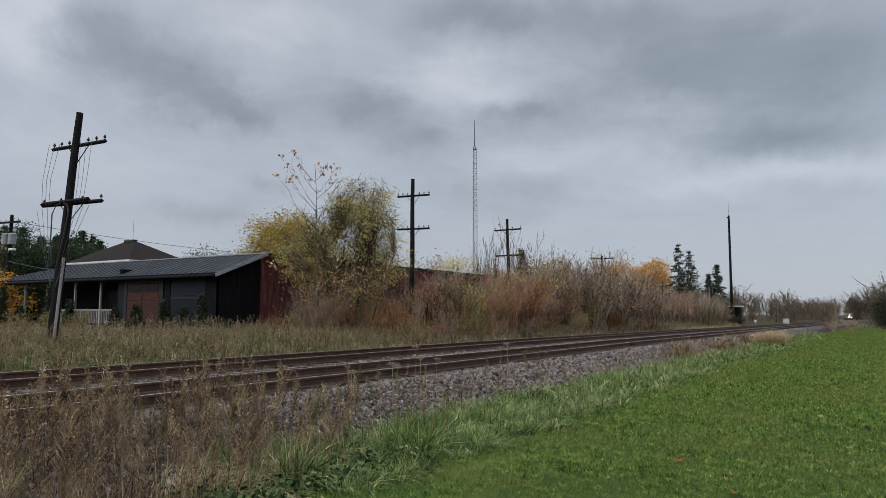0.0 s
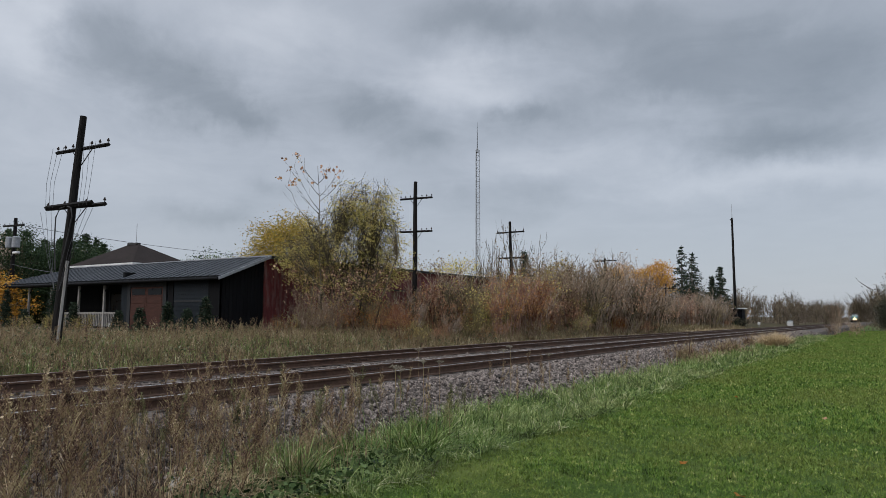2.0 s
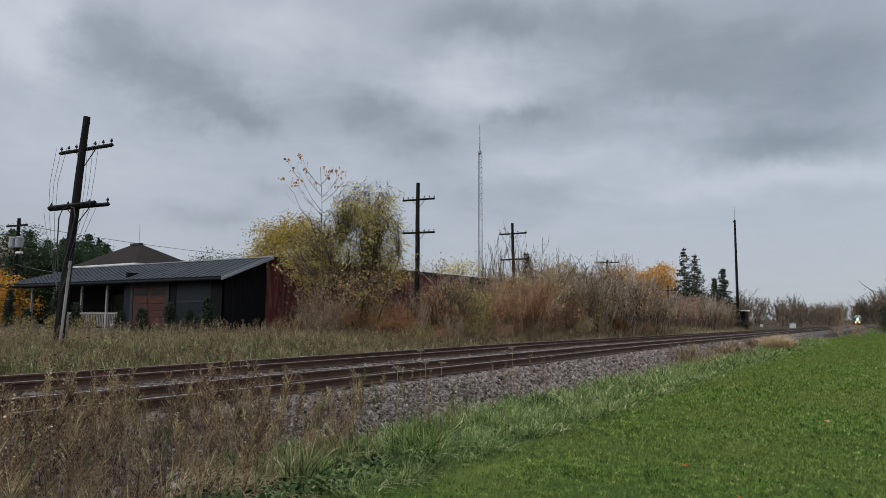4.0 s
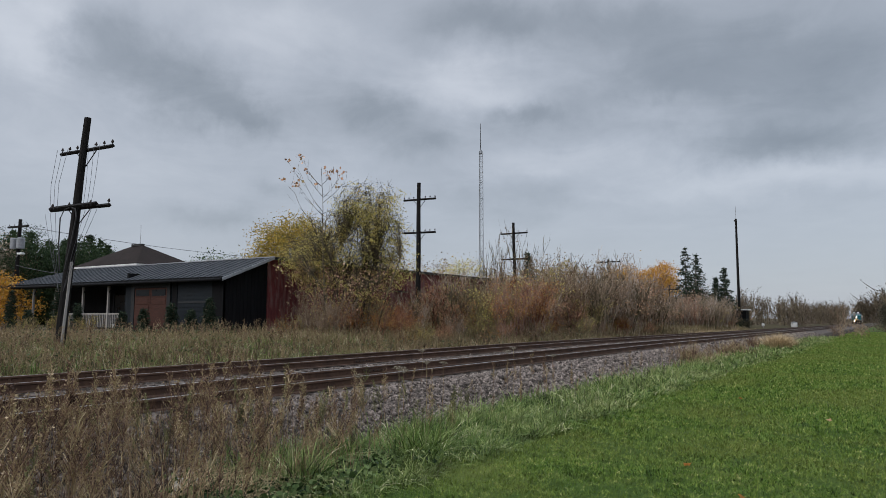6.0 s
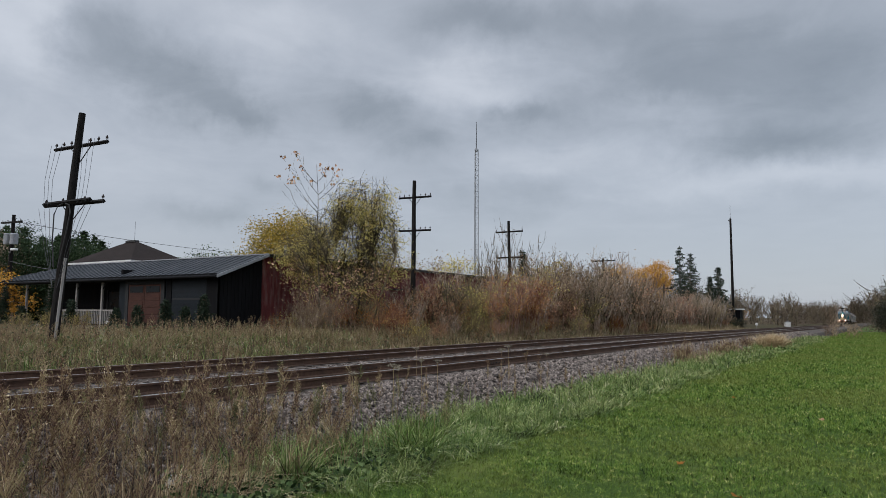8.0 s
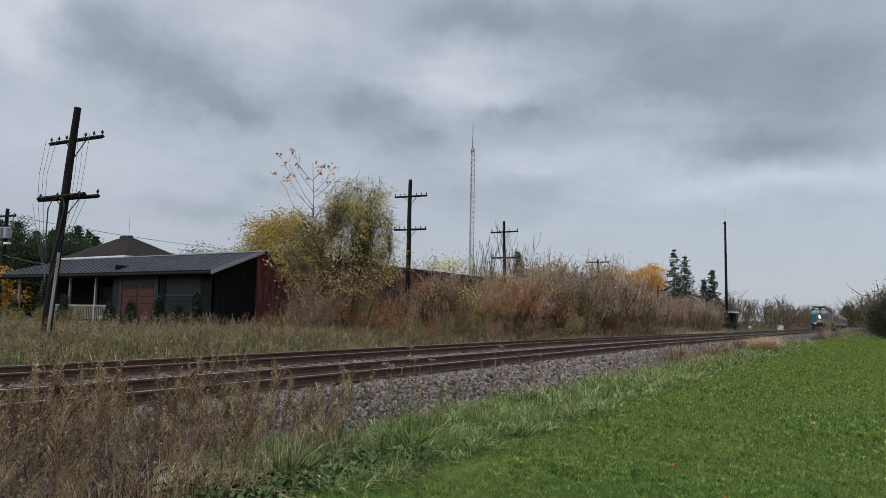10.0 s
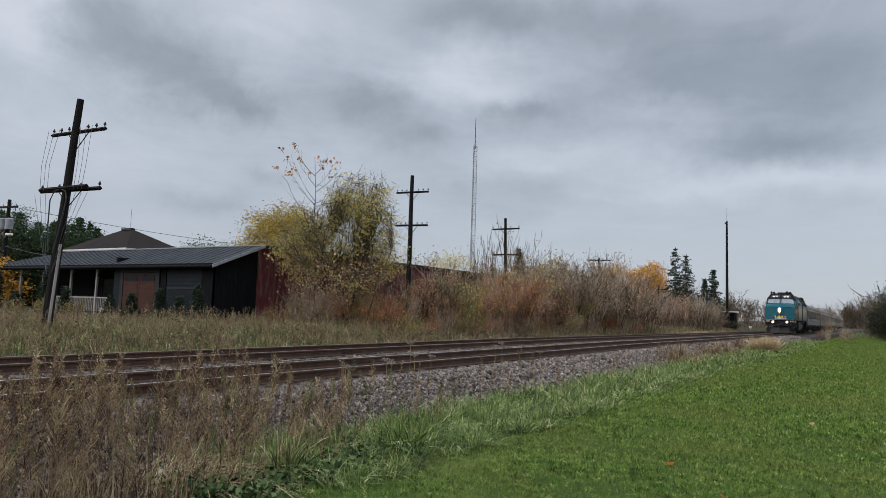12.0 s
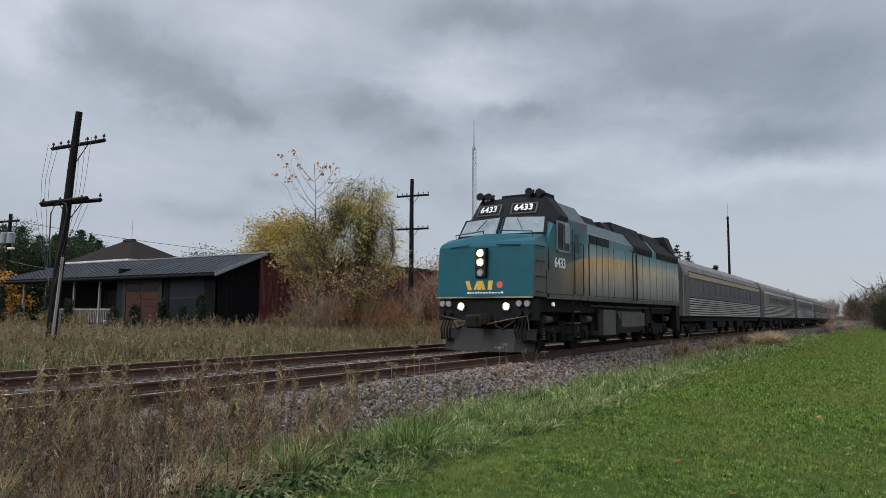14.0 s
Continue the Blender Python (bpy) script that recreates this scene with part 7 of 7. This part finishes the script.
def tuft(x, y, n, h, label, mat, r=0.5):
    rng = np.random.default_rng(int(1000 + abs(x * 10) + y))
    a, q = rng.uniform(0, 6.283, n), r * np.sqrt(rng.uniform(0, 1, n))
    xx, yy = x + q * np.cos(a), y + q * np.sin(a)
    stuff("grass_tuft", blades(rng, np.stack([xx, yy, levels(xx, yy) - 0.02], 1), h * rng.uniform(0.6, 1.2, n), 0.02, 0.7, 3), mat, label, "grass")


def umbel(x, y, h, s=1.0):
    """A dried white umbel on a thin stem."""
    rng = np.random.default_rng(int(abs(x * 977) + y * 131))
    t = thing("dried_flower", "dried pale flower head on a thin stem", "flower", pose(x, y, level(x, y)), "dried flowers beside the line")
    part("stem", tube(bmesh.new(), [(0, 0, -0.02), (0.02, 0, h * 0.5), (0.0, 0.02, h)], 0.004, 5), WEED, t)
    n = 30
    a, q = rng.uniform(0, 6.283, n), 0.05 * s * np.sqrt(rng.uniform(0, 1, n))
    tip = np.stack([q * np.cos(a), q * np.sin(a) + 0.02, h + 0.05 - 3 * q * q], 1)
    o = new("head", raw_mesh("head", *joined([sticks(np.repeat([[0, 0.02, h - 0.01]], n, 0), tip, 0.0012, 0.0012), leaves(rng, np.repeat(tip, 4, 0) + rng.normal(0, 0.006, (4 * n, 3)), 0.014, 0, 0.9)]), UMBEL))
    o.parent = t


HERB_GREY = foliage("grey_green_herbs", ((0.05, 0.07, 0.03), (0.11, 0.125, 0.06), (0.20, 0.20, 0.12), (0.26, 0.22, 0.13), (0.07, 0.09, 0.035)))
UMBEL = foliage("dried_umbel", ((0.22, 0.19, 0.14), (0.36, 0.32, 0.25), (0.14, 0.11, 0.08)))
lawn()
verge()
weeds()
field()
stones()
tuft(-5.2, 41.5, 1900, 0.95, "pale straw-coloured tuft of dry grass", STRAW, 0.62)
for x, y in ((-6.4, 36.5), (-6.7, 43.5), (-6.2, 33.0), (-6.5, 27.5)):
    tuft(x, y, 240, 0.75, "clump of dead brown weed stalks on the ballast edge", WEED, 0.4)
rng_s = np.random.default_rng(88)
sx_, sy_ = rng_s.uniform(-17.6, -16.7, 2600), rng_s.uniform(72, 100, 2600)
stuff("straw_patch", blades(rng_s, np.stack([sx_, sy_, levels(sx_, sy_) - 0.02], 1), rng_s.uniform(0.1, 0.35, 2600), 0.05, 0.8, 2), STRAW, "pale flattened straw beside the far track", "grass")
for k, (x, y) in enumerate(((-5.6, 34.0), (-6.0, 30.0), (-5.2, 45.0), (-5.6, 50.0), (-5.9, 26.0))):
    tuft(x, y, 260, 0.45, "rough brown tuft of dry grass", DRY_GRASS, 0.6)
for x, y, h, s in ((-6.3, 8.6, 0.72, 1.4), (-6.5, 9.0, 0.6, 1.1), (-6.2, 9.2, 0.78, 1.0), (-6.6, 8.0, 0.55, 1.0), (-6.7, 12.9, 0.72, 1.2), (-6.75, 13.3, 0.74, 1.2), (-6.6, 10.3, 0.62, 1.0), (-6.4, 14.5, 0.6, 1.2), (-8.2, 12.0, 0.5, 1.0)):
    umbel(x, y, h + 0.18, s * 1.5)
# ---- track bed, sleepers, small things ----
def make_trackbed():
    xs, hs = BED_X, BED_Z
    ys = [-10 + 0.5 * i for i in range(110)] + [45 + 3 * i for i in range(60)] + [225 + 15 * i for i in range(26)]
    verts = [(x + bend(y), y, h + grade(y) + 0.018 * noise.noise((x * 3, y * 3, 1))) for y in ys for x, h in zip(xs, hs)]
    n = len(xs)
    faces = [(j * n + i, j * n + i + 1, (j + 1) * n + i + 1, (j + 1) * n + i) for j in range(len(ys) - 1) for i in range(n - 1)]
    m = material("ballast_bed", (0.018, 0.0145, 0.0125), (0.11, 0.09, 0.077), 34, 0.95, 0, 1.0, 40, c3=(0.07, 0.048, 0.036), scale3=0.9, amount3=0.6)
    bed = tagged(new("trackbed", raw_mesh("trackbed", verts, faces, m)), "grey-brown crushed stone track bed under two tracks", "ballast", kind="structure")
    me = finish(box(bmesh.new(), -1.3, 1.3, -0.115, 0.115, -0.17, 0.0, 0.012), "sleeper", TIE)
    rnd = random.Random(2)
    for line in (NEAR_LINE, FAR_LINE):
        for k in range(148):
            y = 1.0 + k * 0.55
            o = new("sleeper", me)
            o.parent = bed
            o.matrix_basis = pose(line + rnd.uniform(-0.05, 0.05), y + rnd.uniform(-0.05, 0.05), grade(y) - 0.184 + rnd.uniform(-0.012, 0.004), 0, rnd.uniform(-0.3, 0.3), rnd.uniform(-1.6, 1.6))
    return bed


make_trackbed()


def make_rock(x, y, s, label, mat):
    bm = bmesh.new()
    bmesh.ops.create_icosphere(bm, subdivisions=2, radius=s)
    for v in bm.verts:
        v.co *= 1 + 0.35 * noise.noise(v.co * (2.2 / s) + Vector((x, y, 0)))
        v.co.z *= 0.7
    return solid("rock", bm, mat, label, "rock", m=pose(x, y, level(x, y) + 0.25 * s))


PALE_ROCK = material("pale_limestone", (0.26, 0.27, 0.27), (0.42, 0.43, 0.42), 9, 0.85, 0, 0.5)
make_rock(-5.8, 4.5, 0.17, "pale grey rock among the weeds", PALE_ROCK)
make_rock(-7.35, 10.2, 0.07, "pale stone on the ballast", PALE_ROCK)


def make_block(x, y):
    bm = bmesh.new()
    box(bm, -0.08, 0.08, -0.08, 0.08, -0.1, 0.16, 0.02)
    return solid("marker_block", bm, PALE_ROCK, "small white concrete marker block beside the track", "marker", m=pose(x, y, level(x, y) + 0.05))


def make_plank(x, y):
    bm = bmesh.new()
    box(bm, -0.11, 0.11, -0.85, 0.85, 0.0, 0.09, 0.01)
    return solid("plank", bm, POLE_GREY, "pale weathered plank lying beside the far rail", "plank", m=pose(x, y, -0.2, 0, 0, 1.5))


make_block(-14.8, 15.45)
make_plank(-14.55, 17.5)


def make_shed(x, y):
    t = thing("small_shed", "small dark shed with a pale flat roof edge", "shed", pose(x, y, level(x, y)))
    part("walls", box(bmesh.new(), -1.6, 1.6, -1.2, 1.2, -0.2, 2.55), CLAD_BLACK, t)
    part("roof", box(bmesh.new(), -1.95, 1.95, -1.5, 1.5, 2.55, 2.72), WHITE_TRIM, t, "pale flat roof edge")
    part("door", box(bmesh.new(), 0.2, 1.0, -1.24, -1.2, 0, 2.0), GREY_TRIM, t)


def make_relay_case(x, y):
    t = thing("relay_cabinet", "pale grey trackside relay cabinet", "cabinet", pose(x, y, level(x, y)) @ Matrix.Scale(0.72, 4))
    part("body", box(bmesh.new(), -0.8, 0.8, -0.6, 0.6, -0.1, 1.3, 0.03), WHITE_TRIM, t)
    bm = bmesh.new()
    extrude_y(bm, [(-0.92, 1.3), (0.92, 1.3), (0.0, 1.75)], -0.7, 0.7)
    part("roof", bm, GALV, t, "low grey gabled roof")
    part("door", box(bmesh.new(), 0.8, 0.83, -0.4, 0.4, 0.1, 1.2), GALV, t)


make_shed(-20.7, 119.0)
make_relay_case(-17.5, 166.0)


def make_whistle_post(x, y):
    t = thing("marker_post", "short white trackside marker post with a square head", "marker", pose(x, y, level(x, y)) @ Matrix.Scale(0.7, 4))
    part("post", box(bmesh.new(), -0.06, 0.06, -0.06, 0.06, -0.2, 0.7, 0.01), GALV, t)
    part("head", box(bmesh.new(), -0.3, 0.3, -0.05, 0.05, 0.55, 1.1, 0.03), WHITE_TRIM, t, "white painted square head")


make_whistle_post(-17.9, 126.0)


def make_leaf(x, y, turn):
    rng = np.random.default_rng(int(abs(x) * 100 + y * 10))
    bm = bmesh.new()
    ring = [bm.verts.new((0.05 * (1 + 0.3 * math.sin(5 * a)) * math.cos(a), 0.04 * (1 + 0.3 * math.sin(5 * a)) * math.sin(a), 0.01 * math.cos(2 * a))) for a in [k * 0.5236 for k in range(12)]]
    c = bm.verts.new((0, 0, -0.008))
    for i in range(12):
        bm.faces.new((ring[i], ring[(i + 1) % 12], c))
    bmesh.ops.solidify(bm, geom=bm.faces[:], thickness=0.002)
    return solid("fallen_leaf", bm, LEAF_RUST, "curled tan fallen leaf on the lawn", "leaf", "fallen leaves", m=pose(x, y, level(x, y) + 0.05, 12, -8, turn))


for k, (x, y) in enumerate(((-1.95, 8.0), (-0.9, 12.5), (-2.6, 15.0), (-1.2, 6.9))):
    make_leaf(x, y, 50 * k)


# ---- what moves ----
# seconds, place of the locomotive's front along the line
RUN = ((0.0, 493.0), (2.0, 425.6), (4.0, 358.2), (6.0, 290.8), (8.0, 223.8), (9.0, 190.0), (10.0, 156.4), (10.5, 139.5), (11.0, 122.6), (11.5, 105.6),
       (12.0, 88.5), (12.5, 70.8), (13.0, 53.4), (13.5, 36.9), (13.7, 29.0), (13.9, 21.0), (14.0, 17.2))


def on_line(y, length):
    """The pose of a vehicle whose front end stands at y, with its ends on the line."""
    a = Vector((NEAR_LINE + bend(y), y, grade(y)))
    b = Vector((NEAR_LINE + bend(y + length), y + length, grade(y + length)))
    d = b - a
    return pose(a.x, a.y, a.z, math.degrees(math.atan2(d.z, d.y)), 0, -math.degrees(math.atan2(d.x, d.y)))


def motions():
    walk(loco, [(t, on_line(y, 16.2)) for t, y in RUN])
    for k, c in enumerate(coaches):
        walk(c, [(t, on_line(y + 16.75 + 25.9 * k, 25.3)) for t, y in RUN])


motions()
